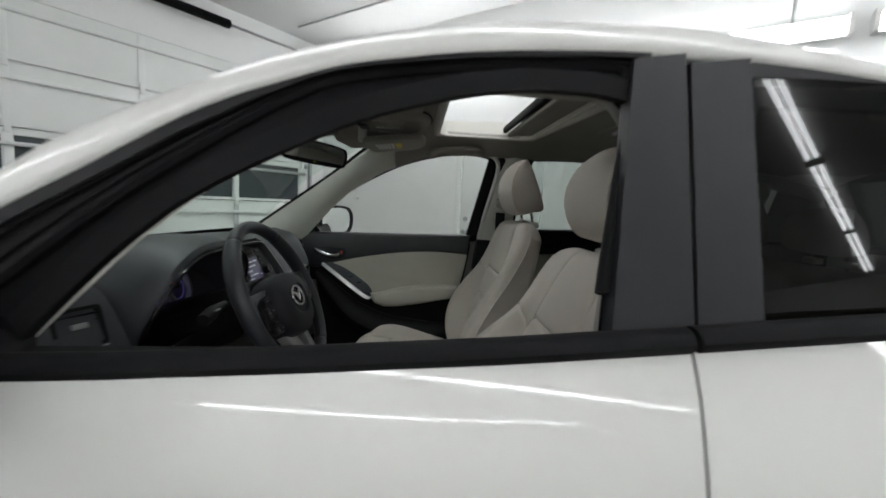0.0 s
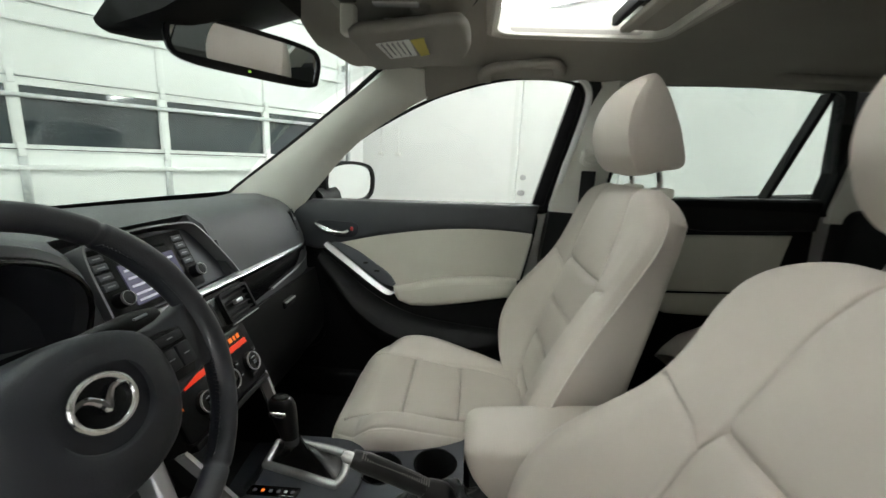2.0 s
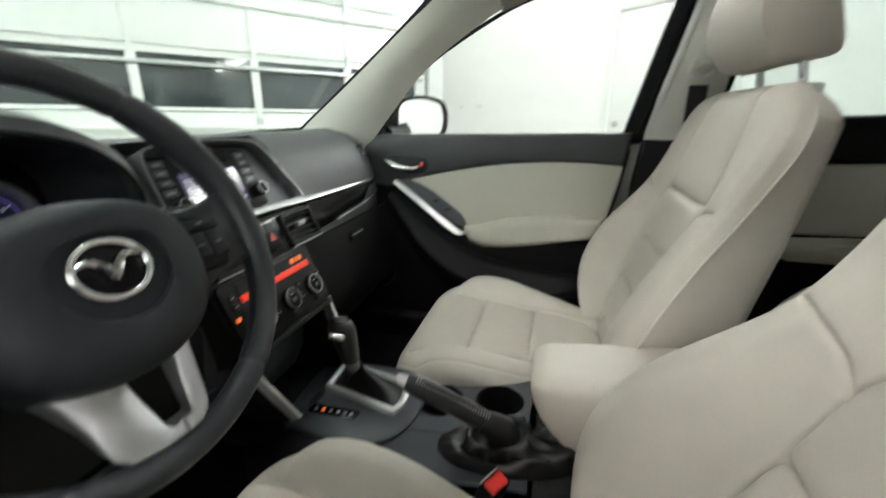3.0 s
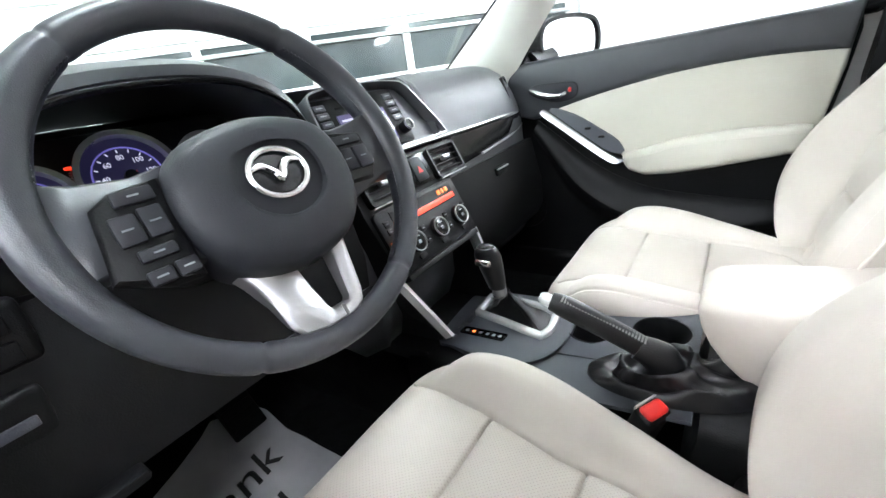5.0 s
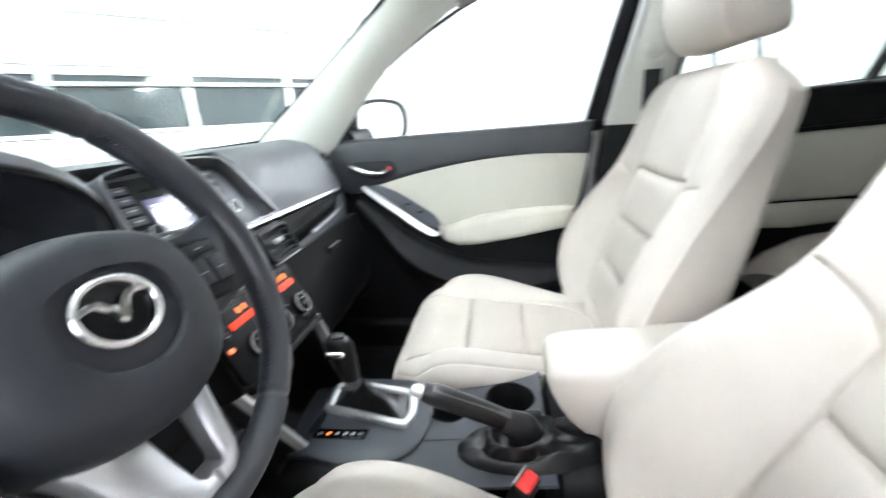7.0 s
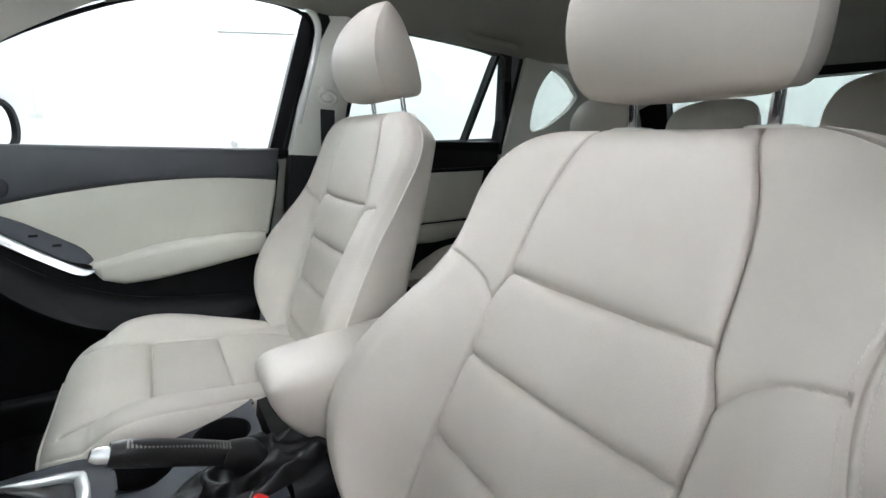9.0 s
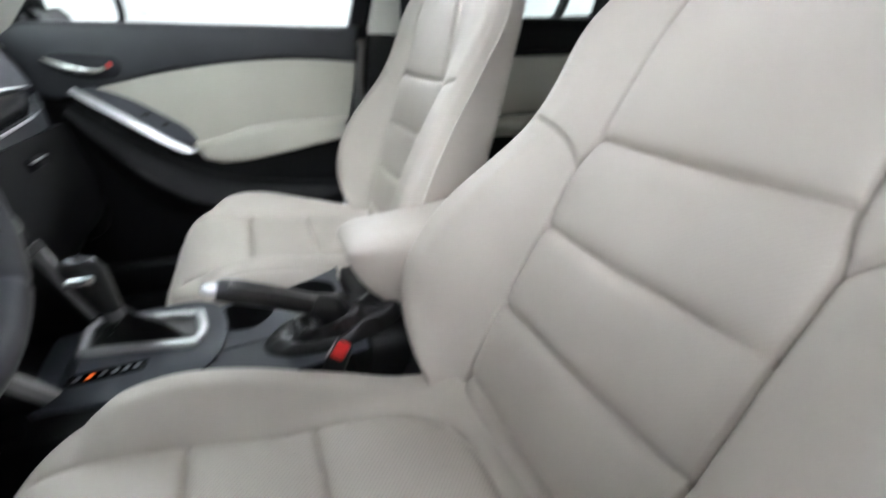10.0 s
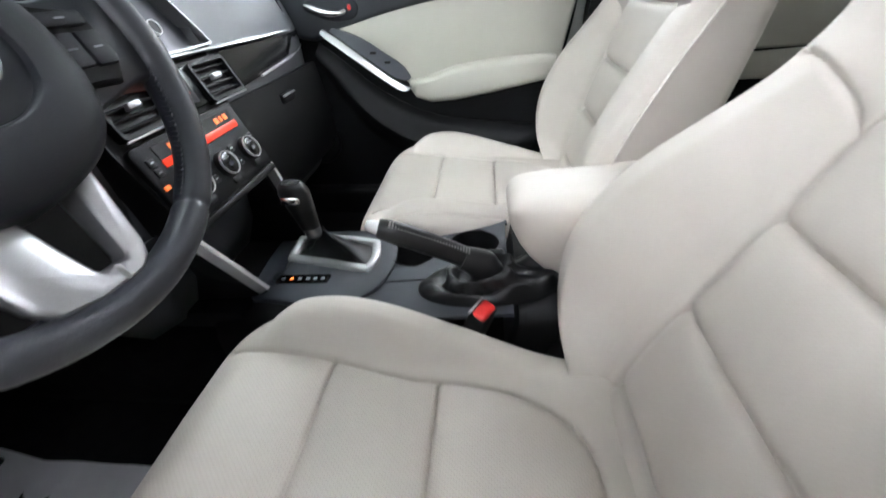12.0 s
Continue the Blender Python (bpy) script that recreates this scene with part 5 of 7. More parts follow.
def cushion(cy, x0, zt, parent, ex):
    """Cushion from its front edge at x0 rearward; zt is the height of its middle."""
    L = 0.50 + ex
    NS, NF, NB = 200, 281, 30
    s = np.concatenate([0.075 * (1 - np.cos(np.linspace(0, math.pi / 2, 30))), np.linspace(0.075, L, NS - 29)[1:]])
    for c in (0.145 + ex, 0.283 + ex):
        d = s - c
        s = np.where(np.abs(d) < 0.03, c + np.sign(d) * 0.03 * (np.abs(d) / 0.03) ** 1.7, s)
    hw = smooth_at(s, [0, 0.012, 0.035, 0.08, 0.16, 0.25, 0.34, 0.44, L], [0.168, 0.200, 0.230, 0.256, 0.262, 0.256, 0.238, 0.215, 0.20])
    s0, ax, as_, pn = 0.25 + ex, 0.132, 0.208, 2.8
    tip = np.clip(1 - (np.clip(s - s0, 0, None) / as_) ** pn, 0, 1) ** (1 / pn)
    ins = (np.where(s < s0, np.interp(s, [0, 0.143 + ex, s0], [0.168, 0.153, ax]), ax * tip))[:, None]
    w = columns(NF, np.maximum(ins, 0.05), hw[:, None], hw[:, None] - 0.022)
    aw = np.abs(w)
    S2 = s[:, None] + 0 * w
    ra, rs = aw / ax + 1e-6, np.clip(S2 - s0, 0, None) / as_ + 1e-6
    rho = (ra ** pn + rs ** pn) ** (1 / pn)
    grad = np.sqrt((ra / rho) ** (2 * pn - 2) / ax ** 2 + (rs / rho) ** (2 * pn - 2) / as_ ** 2)
    seam = np.where(S2 < s0, aw - ins, (rho - 1) / (grad + 1e-6))
    z = zt + np.interp(s, [0, 0.08, 0.2, 0.36, L], [0.0, 0.004, -0.004, -0.012, -0.02])[:, None] + 0 * w
    nose = np.clip((0.070 - S2) / 0.070, 0, 1)
    z -= 0.058 * (1 - np.sqrt(np.clip(1 - nose ** 2, 0, 1)))
    bol = smooth_at(s, [0, 0.062, 0.080, 0.115, 0.17, 0.24, 0.34, 0.44, L], [0.0, 0.001, 0.012, 0.036, 0.046, 0.040, 0.022, 0.004, 0.0])
    z += bol[:, None] * sm(ins * 0 + 0.145, hw[:, None] - 0.055, aw)
    R = 0.05
    e = np.clip((aw - (hw[:, None] - R)) / R, 0, 1)
    z -= 0.06 * (1 - np.sqrt(np.clip(1 - e ** 2, 0, 1)))
    inside = seam < 0
    edges = [0.0, 0.145 + ex, 0.283 + ex, 0.458 + ex]
    for a, b in zip(edges[:-1], edges[1:]):
        q = np.clip((S2 - a) / (b - a), 0, 1)
        z += np.where(inside, 0.006 * (1 - (2 * q - 1) ** 4) * (1 - (aw / (ins + 1e-6)) ** 6) * (1 - nose), 0)
    z -= (0.0050 * groove(seam, 0.0028) + 0.003 * groove(seam, 0.010)) * (s > 0.03)[:, None]
    for c in (0.145 + ex, 0.283 + ex):
        z -= (0.0055 * groove(S2 - c, 0.0020) + 0.0022 * groove(S2 - c, 0.009)) * sm(0.003, -0.003, seam)
    es = hw[:, None] - 0.022
    z -= 0.0030 * groove(aw - es, 0.0025)
    z += 0.0012 * np.sin(S2 * 27 + w * 15) * np.sin(w * 21 - S2 * 9)
    tb = np.linspace(1, -1, NB)
    wb = hw[:, None] * np.sin(tb * math.pi / 2)[None] * 0.97
    zlow = np.interp(s, [0, 0.008, 0.025, 0.06, 0.15, L], [zt - 0.058, zt - 0.066, zt - 0.074, zt - 0.080, zt - 0.085, zt - 0.11])
    zb = zlow[:, None] + 0 * wb
    W = np.concatenate([w, wb], 1)
    Z = np.concatenate([z, zb], 1)
    S3 = np.concatenate([S2, s[:, None] + 0 * wb], 1)
    X = x0 + S3
    P = np.stack([X, cy + W, Z], -1)
    slot = np.zeros((NS, NF + NB), int)
    slot[:, :NF] = inside & (S2 > 0.03)
    uv = np.stack([W, S3], -1)
    cs = skin("cushion", P, NF, slot[:-1], uv, parent, "beige perforated leather seat cushion")
    at = lambda r, x: tuple(float(np.interp(x, w[r], P[r, :NF, c])) for c in range(3))
    side = [(P[r, 1, 0], P[r, 1, 1] - 0.001, P[r, 1, 2] - 0.006) for r in range(NS - 20, 8, -6)]
    front = [(P[3, j, 0] - 0.003, P[3, j, 1], P[3, j, 2] - 0.004) for j in range(4, NF - 4, 8)]
    other = [(P[r, NF - 2, 0], P[r, NF - 2, 1] + 0.001, P[r, NF - 2, 2] - 0.006) for r in range(9, NS - 20, 6)]
    part("piping", tube(side + front + other, 0.0026, 8), M_LEATHER, cs, "sewn leather piping")
    return cs


def headrest(c, w, h, d, lean, parent, material=None, posts=0.075, post_len=0.08):
    """Padded headrest on two bright posts: a bowed front face sewn to wedge-shaped side panels; c is the middle of its bottom edge."""
    ca, sa = math.cos(lean), math.sin(lean)
    hts = [0.0, 0.02, 0.08, 0.20, 0.40, 0.60, 0.78, 0.90, 0.97, 1.0]
    front = smooth_at(np.linspace(0, 1, 41), hts, [-0.025, -0.052, -0.068, -0.084, -0.097, -0.095, -0.080, -0.058, -0.036, -0.014])
    rear = smooth_at(np.linspace(0, 1, 41), hts, [0.030, 0.056, 0.064, 0.060, 0.046, 0.027, 0.010, 0.000, -0.003, -0.006])
    half = smooth_at(np.linspace(0, 1, 41), hts, [0.088, 0.112, 0.124, 0.132, 0.135, 0.131, 0.117, 0.093, 0.062, 0.024])
    kx, ky = d / 0.125, w / 0.276
    rows = []
    for k in range(41):
        t = k / 40
        f, r, hw = front[k] * kx, rear[k] * kx, half[k] * ky
        bow = min(0.017 * kx, 0.30 * (r - f) + 0.002)
        loop = [(f + bow * abs(q) ** 2.2, hw * q) for q in np.sin(np.linspace(-math.pi / 2, math.pi / 2, 45))]
        side = [(f + bow + 0.002 + (r - f - bow - 0.010) * q, hw * (1 - 0.17 * q ** 1.5 + 0.02 * math.sin(math.pi * q)) - 0.0030 * math.exp(-((q - 0.07) / 0.035) ** 2)) for q in np.linspace(0.04, 1, 16)]
        back = [(r - 0.008 + 0.010 * math.cos(q), hw * 0.82 * math.sin(q)) for q in np.linspace(1.35, -1.35, 15)]
        loop = loop + side + back + [(x, -y) for x, y in reversed(side)]
        row = []
        for x, y in loop:
            zz = t * h + (0.020 * kx * (x - f) / (r - f + 1e-6) * max(0.0, 1 - t * 3))
            row.append((c[0] + x * ca + zz * sa, c[1] + y, c[2] + zz * ca - x * sa))
        rows.append(row)
    hr = part("headrest", loft(rows), material or M_LEATHER, parent, "padded beige leather headrest", 80)
    pd = Vector((-0.20, 0, 0.98)).normalized()
    for s in (-1, 1):
        a = Vector((c[0] + 0.014 * kx, c[1] + s * posts, c[2] + 0.03))
        part("post", cyl(a - pd * (post_len + 0.03), a, 0.0065, None, 14), M_CHROME, hr, "bright steel post")
        b = a - pd * (post_len - 0.022)
        part("post_guide", box((b.x - 0.016, b.y - 0.026, b.z - 0.016), (b.x + 0.020, b.y + 0.026, b.z + 0.006), 0.006, 3), M_TRIM, hr, "pale plastic post guide")
    return hr


def front_seat(name, cy, cx0, zt, bx, bz, lean, hr, label, out, ex=0.0):
    e = thing(name, label, "car seat", "front seats", at=(cx0 + 0.25, cy, 0.40))
    cushion(cy, cx0, zt, e, ex)
    backrest(cy, bx, bz, lean, e, out)
    headrest(hr, 0.258 if out < 0 else 0.265, 0.224, 0.125, lean * 0.12, e, posts=0.081)
    part("side_shield", loft([[(cx0 + x, cy + out * 0.262, z), (cx0 + x, cy + out * 0.235, z), (cx0 + x, cy + out * 0.235, z - 0.10), (cx0 + x, cy + out * 0.262, z - 0.10)] for x, z in ((0.06, zt - 0.10), (0.25, zt - 0.09), (0.45, zt - 0.05), (0.54, zt - 0.02))]), M_HARD, e, "black seat side shield")
    for y in (-0.2, 0.2):
        part("rail", box((cx0 + 0.02, cy + y - 0.025, 0.40), (cx0 + 0.50, cy + y + 0.025, zt - 0.12), 0.008), M_HARD, e, "black seat rail")
    part("recline_cover", cyl((bx + 0.03, cy - 0.25, bz + 0.02), (bx + 0.03, cy + 0.25, bz + 0.02), 0.05, None, 24), M_HARD, e)
    return e


LEAN_D, LEAN_P = math.atan(0.47), math.atan(0.30)
front_seat("driver_seat", -0.37, -0.080, 0.695, 0.405, 0.595, LEAN_D, (0.735, -0.376, 1.236), "beige leather bucket seat with perforated panels and headrest", -1, 0.035)
front_seat("passenger_seat", 0.362, 0.018, 0.695, 0.465, 0.60, LEAN_P, (0.703, 0.362, 1.277), "beige leather bucket seat with upright back and raised headrest", 1, 0.016)

# rear bench
rb = thing("rear_bench", "beige leather rear bench with three headrests", "rear seat", at=(1.5, 0, 0.5))
rows = []
for k in range(25):
    t = k / 24
    x = 1.09 + 0.44 * t
    rows.append([(x, 0.66 * y, 0.72 - 0.06 * (1 - min(1, t / 0.15)) ** 2 - 0.02 * t + 0.015 * math.cos(y * 9) - 0.05 * abs(y) ** 8) for y in np.linspace(-1, 1, 41)])
part("cushion", slab(rows, 0.14), M_LEATHER, rb)
rows = []
for k in range(29):
    t = k / 28
    z = 0.66 + 0.50 * t
    x = 1.42 + 0.20 * t + 0.06 * max(0, (t - 0.9) / 0.1) ** 2
    rows.append([(x + 0.014 * math.cos(y * 9) + 0.02 * abs(y) ** 6 - 0.0, 0.66 * y, z - 0.06 * abs(y) ** 8 * t) for y in np.linspace(-1, 1, 41)])
part("backrest", slab(rows, -0.14), M_LEATHER, rb)
for y, z, h in ((-0.39, 1.20, 0.21), (0.0, 1.20, 0.165), (0.39, 1.20, 0.21)):
    headrest((1.66, y, z), 0.26, h, 0.10, 0.15, rb, posts=0.06, post_len=0.07)

# belts
for s in (1, -1):
    b = thing("seat_belt", "black webbing seat belt hanging on the pillar", "seat belt", "seat belts", at=(0.67, s * 0.72, 1.2))
    gz = 1.295 + 0.02 * s
    part("belt_guide", tube([(0.678 + 0.026 * math.cos(t), s * 0.672, gz + 0.017 * math.sin(t)) for t in np.linspace(0, 2 * math.pi, 24, endpoint=False)], 0.0065, 10, True, up=(0, 1, 0)), M_TRIM, b, "pale plastic belt guide loop")
    part("guide_bolt", cyl((0.664, s * 0.70, gz + 0.020), (0.664, s * 0.664, gz + 0.020), 0.012, 0.010, 20, 0.003), M_TRIM, b, "pale bolt cover")
    rows = [[(x + a, s * y, z) for a in (-0.022, 0.022)] for x, y, z in ((0.675, 0.668, 1.28), (0.68, 0.685, 1.1), (0.685, 0.70, 0.85), (0.69, 0.715, 0.55))]
    part("webbing", slab(rows, 0.002), M_BELT, b)


# ---- dashboard ----
dash = thing("dashboard", "charcoal soft dashboard with silver strip, air vents and screen", "dashboard", at=(-0.3, 0, 0.9))


def screen_x(y):
    return -0.90 + 0.40 * abs(y / 0.705) ** 2.2


def dash_profile(y):
    end = max(0.0, (abs(y) - 0.52) / 0.22)
    bk = 0.055 * end ** 2
    rec = float(sm(0.0, 1.0, np.clip((0.215 - abs(y + 0.372)) / 0.03, 0, 1)))
    drv_side = float(sm(-0.10, -0.16, y))
    low = 0.60 + 0.20 * drv_side
    p = [(screen_x(y) + 0.035, 1.112 + 0.03 * (y / 0.7) ** 2), (-0.60 + 0.12 * (abs(y) / 0.7) ** 2, 1.142), (-0.45, 1.152), (-0.36, 1.158), (-0.29, 1.155 - 0.02 * end), (-0.258, 1.135 - 0.02 * end), (-0.238, 1.10 - 0.01 * end), (-0.222, 1.06), (-0.207, 1.022)]
    f = [(-0.198, 0.985), (-0.196, 0.950), (-0.196, 0.91), (-0.180, 0.86), (-0.168, 0.80), (-0.17, 0.72), (-0.20, 0.65), (-0.28, low), (-0.50, low + 0.02), (-0.75, low + 0.10)]
    out = []
    for k, (x, z) in enumerate(p + f):
        if 1 <= k:
            x -= bk if k < 17 else 0
        if 3 <= k <= 9:
            x = x + rec * (-0.40 + 0.012 * (k - 3) - x)
            z = z - rec * 0.05 * (1 if k <= 6 else 0.3)
        if 5 <= k <= 8:
            x -= 0.055 * float(sm(0.0, 1.0, np.clip(min(y + 0.125, (0.185 if k < 7 else 0.20) - y) / 0.012, 0, 1)))
        if drv_side and 12 <= k <= 15:
            z = z + drv_side * (0.13 * (k - 11) / 4)
        out.append((x, y, z))
    out.append((-0.80, y, 0.98))
    return out


ys = np.unique(np.concatenate([np.linspace(-0.74, 0.74, 75), np.linspace(-0.60, -0.55, 8), np.linspace(-0.20, -0.105, 16), np.linspace(0.165, 0.205, 9)]))
db = part("dash_body", loft([dash_profile(y) for y in ys]), [M_SOFT, M_HARD], dash, "charcoal soft dashboard pad over a black lower face", 50)
for pg in db.data.polygons:
    if pg.center.z + 0.9 < 0.0:
        pg.material_index = 1

# instrument hood and dials
rows = []
for x, ht, wd in ((-0.163, 0.168, 0.208), (-0.168, 0.180, 0.214), (-0.20, 0.190, 0.216), (-0.28, 0.192, 0.220), (-0.38, 0.180, 0.226), (-0.50, 0.150, 0.232)):
    rows.append([(x - 0.05 * (1 - math.sin(a)) ** 2, -0.372 - wd * math.copysign(abs(math.cos(a)) ** 0.8, math.cos(a)), 1.018 + ht * math.sin(a) ** 0.75) for a in np.linspace(0.0, math.pi, 41)])
hood = part("instrument_hood", slab(rows, 0.014), M_SOFT, dash, "arched charcoal instrument hood", 50)
part("hood_edge", tube([(r[0] + 0.003, r[1], r[2] - 0.006) for r in rows[0]], 0.0035, 8), M_GLOSS, hood, "thin gloss edge of the hood")
dn = Vector((0.94, 0, 0.34)).normalized()
dup = Vector((-dn.z, 0, dn.x))
part("dial_board", prism(rrect(0.40, 0.17, 0.05), frame_matrix((-0.345, -0.372, 1.06), (0, 1, 0), dup, dn), 0.004), M_HARD, dash, "black dial board")


def dial(y, z, r, name, figures, a0, a1):
    m = frame_matrix((-0.325, y, z), (0, 1, 0), dup, dn)
    d = part(name, prism(ellipse(r, r, 48), m, 0.004), M_DIAL, dash, "lit violet-blue dial face")
    part("bezel", ring(ellipse(r + 0.006, r + 0.006, 48), ellipse(r - 0.001, r - 0.001, 48), lambda x, w: m @ Vector((x, w, 0.018)), lambda x, w: m @ Vector((x, w, -0.01))), M_CHROME2, d, "bright dial bezel")
    n = len(figures)
    for k, t in enumerate(figures):
        a = radians(a0 + (a1 - a0) * k / (n - 1))
        part("figure", words(t, r * 0.17, m @ pose(r * 0.50 * math.cos(a), r * 0.50 * math.sin(a), 0.0045)), M_DIALINK, d)
    for k in range(2 * n - 1):
        a = radians(a0 + (a1 - a0) * k / (2 * n - 2))
        part("tick", box((r * 0.62, -0.0006, 0.004), (r * 0.70, 0.0006, 0.0052), 0, 1, m @ pose(0, 0, 0, 0, 0, math.degrees(a))), M_DIALINK, d)
    part("light_ring", ring(ellipse(r * 0.76, r * 0.76, 40), ellipse(r * 0.73, r * 0.73, 40), lambda x, w: m @ Vector((x, w, 0.006)), lambda x, w: m @ Vector((x, w, 0.003))), M_VIOLET, d, "thin violet lit ring")
    part("needle", box((-0.01, -0.0012, 0.008), (r * 0.55, 0.0012, 0.010), 0, 1, m @ pose(0, 0, 0, 0, 0, a0 - 4)), M_RED, d, "red needle")
    part("hub", cyl(m @ Vector((0, 0, 0.004)), m @ Vector((0, 0, 0.013)), 0.008), M_HARD, d)


dial(-0.372, 1.078, 0.056, "speedometer", ["20", "40", "60", "80", "100", "120", "140"], 215, -35)
dial(-0.482, 1.068, 0.045, "rev_counter", ["1", "2", "3", "4", "5", "6", "7"], 225, -20)
dial(-0.262, 1.068, 0.045, "trip_display", ["E", "1/2", "F"], 150, 30)
for y, z, mm in ((-0.475, 1.112, M_AMBER), (-0.430, 1.106, M_AMBER)):
    part("warning_light", box((-0.332, y - 0.004, z - 0.0018), (-0.324, y + 0.004, z + 0.0018), 0.001), mm, dash, "lit warning light")

# centre stack, in its own leaning frame
CM = frame_matrix((-0.125, 0.010, 0.871), (0, 1, 0), (-0.425, 0, 0.905), (0.905, 0, 0.425))


def cbox(name, a0, b0, a1, b1, c0, c1, material, parent, label="", bevel=0.002):
    return part(name, box((a0, b0, c0), (a1, b1, c1), bevel, 2, CM), material, parent, label)


part("stack_body", prism([(-0.128, -0.05), (0.128, -0.05), (0.138, 0.08), (0.20, 0.085), (0.20, 0.155), (-0.125, 0.155), (-0.135, 0.08)], CM @ pose(0, 0, -0.10), 0.096), M_HARD, dash, "black centre stack housing")
# air conditioning panel
ac = part("climate_panel", prism(rrect(0.250, 0.120, 0.012, 5, 0, 0.016), CM @ pose(0, 0, -0.004), 0.008, 0.002), M_PANEL, dash, "black climate panel")
part("climate_display", box((-0.088, 0.034, 0.003), (0.108, 0.068, 0.0052), 0.001, 1, CM), M_HARD, ac, "dark display window")
cbox("lit_bar", -0.088, 0.036, 0.106, 0.047, 0.0045, 0.0062, M_AMBER, ac, "glowing red-orange bar", 0.0005)
for a, w in ((0.058, 0.010), (0.073, 0.006), (0.084, 0.010), (-0.06, 0.010), (-0.044, 0.008)):
    cbox("lit_figure", a, 0.053, a + w, 0.062, 0.0045, 0.006, M_ORANGE, ac, "", 0.0005)
cbox("lit_lamp", -0.118, 0.012, -0.108, 0.018, 0.0045, 0.0062, M_ORANGE, ac, "small amber lamp", 0.0005)
for a in (-0.063, 0.012, 0.087):
    kn = part("climate_knob", cyl(CM @ Vector((a, -0.003, 0.003)), CM @ Vector((a, -0.003, 0.013)), 0.0215, 0.0198, 36, 0.002), M_HARD, ac, "round black climate knob")
    part("knob_ring", ring(ellipse(0.0195, 0.0195, 36, a, -0.003), ellipse(0.0181, 0.0181, 36, a, -0.003), lambda x, y: CM @ Vector((x, y, 0.0155)), lambda x, y: CM @ Vector((x, y, 0.010))), M_CHROME2, kn, "bright silver knob ring")
    part("knob_cap", cyl(CM @ Vector((a, -0.003, 0.010)), CM @ Vector((a, -0.003, 0.0150)), 0.0166, 0.0158, 30, 0.001), M_GLOSS, kn)
    for q in (-0.4, 0.0, 0.4):
        part("knob_mark", box((a - 0.0045 * math.cos(q) - 0.006 * math.sin(q), -0.0036 + 0.0085 * math.cos(q), 0.0148), (a + 0.0045 * math.cos(q) - 0.006 * math.sin(q), -0.0024 + 0.0085 * math.cos(q), 0.0155), 0, 1, CM), M_MARK, kn)
    part("knob_pointer", box((a - 0.0045, -0.0085, 0.0148), (a + 0.0045, -0.0020, 0.0157), 0, 1, CM), M_CONSOLE, kn, "grey pictogram")
    part("lower_button", prism([(a + x, y - 0.031) for x, y in rrect(0.020, 0.010, 0.004)], CM @ pose(0, 0, 0.002), 0.005, 0.001), M_HARD, ac)
for k, (a, b) in enumerate(((-0.105, 0.035), (-0.105, 0.050), (-0.028, 0.012), (-0.028, -0.012), (0.048, 0.012), (0.048, -0.012), (0.115, 0.012), (0.115, -0.012))):
    bt = cbox("climate_button", a - 0.007, b - 0.006, a + 0.007, b + 0.006, 0.003, 0.0065, M_HARD, ac)
    cbox("button_mark", a - 0.003, b - 0.001, a + 0.003, b + 0.001, 0.0062, 0.0068, M_MARK, bt, "", 0.0)
part("stack_lip", box((-0.120, -0.058, -0.02), (0.120, -0.046, 0.006), 0.003, 2, CM), M_HARD, dash, "black lower lip of the stack")


def vent(a0, b0, a1, b1, m, parent, nm="air_vent", slats=4):
    cx, cy, w, h = (a0 + a1) / 2, (b0 + b1) / 2, a1 - a0, b1 - b0
    e = part(nm, ring(rrect(w + 0.008, h + 0.008, 0.008, 4, cx, cy), rrect(w - 0.004, h - 0.004, 0.005, 4, cx, cy), lambda x, y: m @ Vector((x, y, 0.010)), lambda x, y: m @ Vector((x, y, -0.03))), M_HARD, parent, "black slatted air vent")
    part("vent_back", box((a0, b0, -0.036), (a1, b1, -0.030), 0, 1, m), M_RUBBER, e)
    for k in range(slats):
        b = b0 + h * (k + 0.7) / (slats + 0.4)
        part("slat", box((a0, -0.0014, -0.014), (a1, 0.0014, 0.006), 0.0008, 1, m @ pose(0, b, 0, 18)), M_HARD, e)
    part("vent_tab", box((cx - 0.012, cy - 0.001, 0.002), (cx + 0.012, cy + 0.008, 0.013), 0.002, 2, m), M_SATIN, e, "silver vent tab")
    part("vent_trim", tube([m @ Vector((x, b0 - 0.006, 0.009)) for x in np.linspace(a0 - 0.003, a1 + 0.003, 5)], 0.0015, 8), M_SATIN, e, "silver lower trim")
    return e


vent(-0.112, 0.088, -0.012, 0.145, CM, dash)
vent(0.092, 0.086, 0.188, 0.145, CM, dash)
hz = part("hazard_panel", box((-0.004, 0.086, -0.01), (0.084, 0.148, 0.006), 0.003, 2, CM), M_GLOSS, dash, "gloss black panel with hazard switch")
part("hazard_switch", box((0.024, 0.092, 0.004), (0.060, 0.142, 0.010), 0.003, 2, CM), M_HARD, hz)
part("hazard_mark", prism([(0.034, 0.108), (0.050, 0.108), (0.042, 0.122)], CM @ pose(0, 0, 0.0098), 0.0006), M_RED, hz, "red triangle mark")
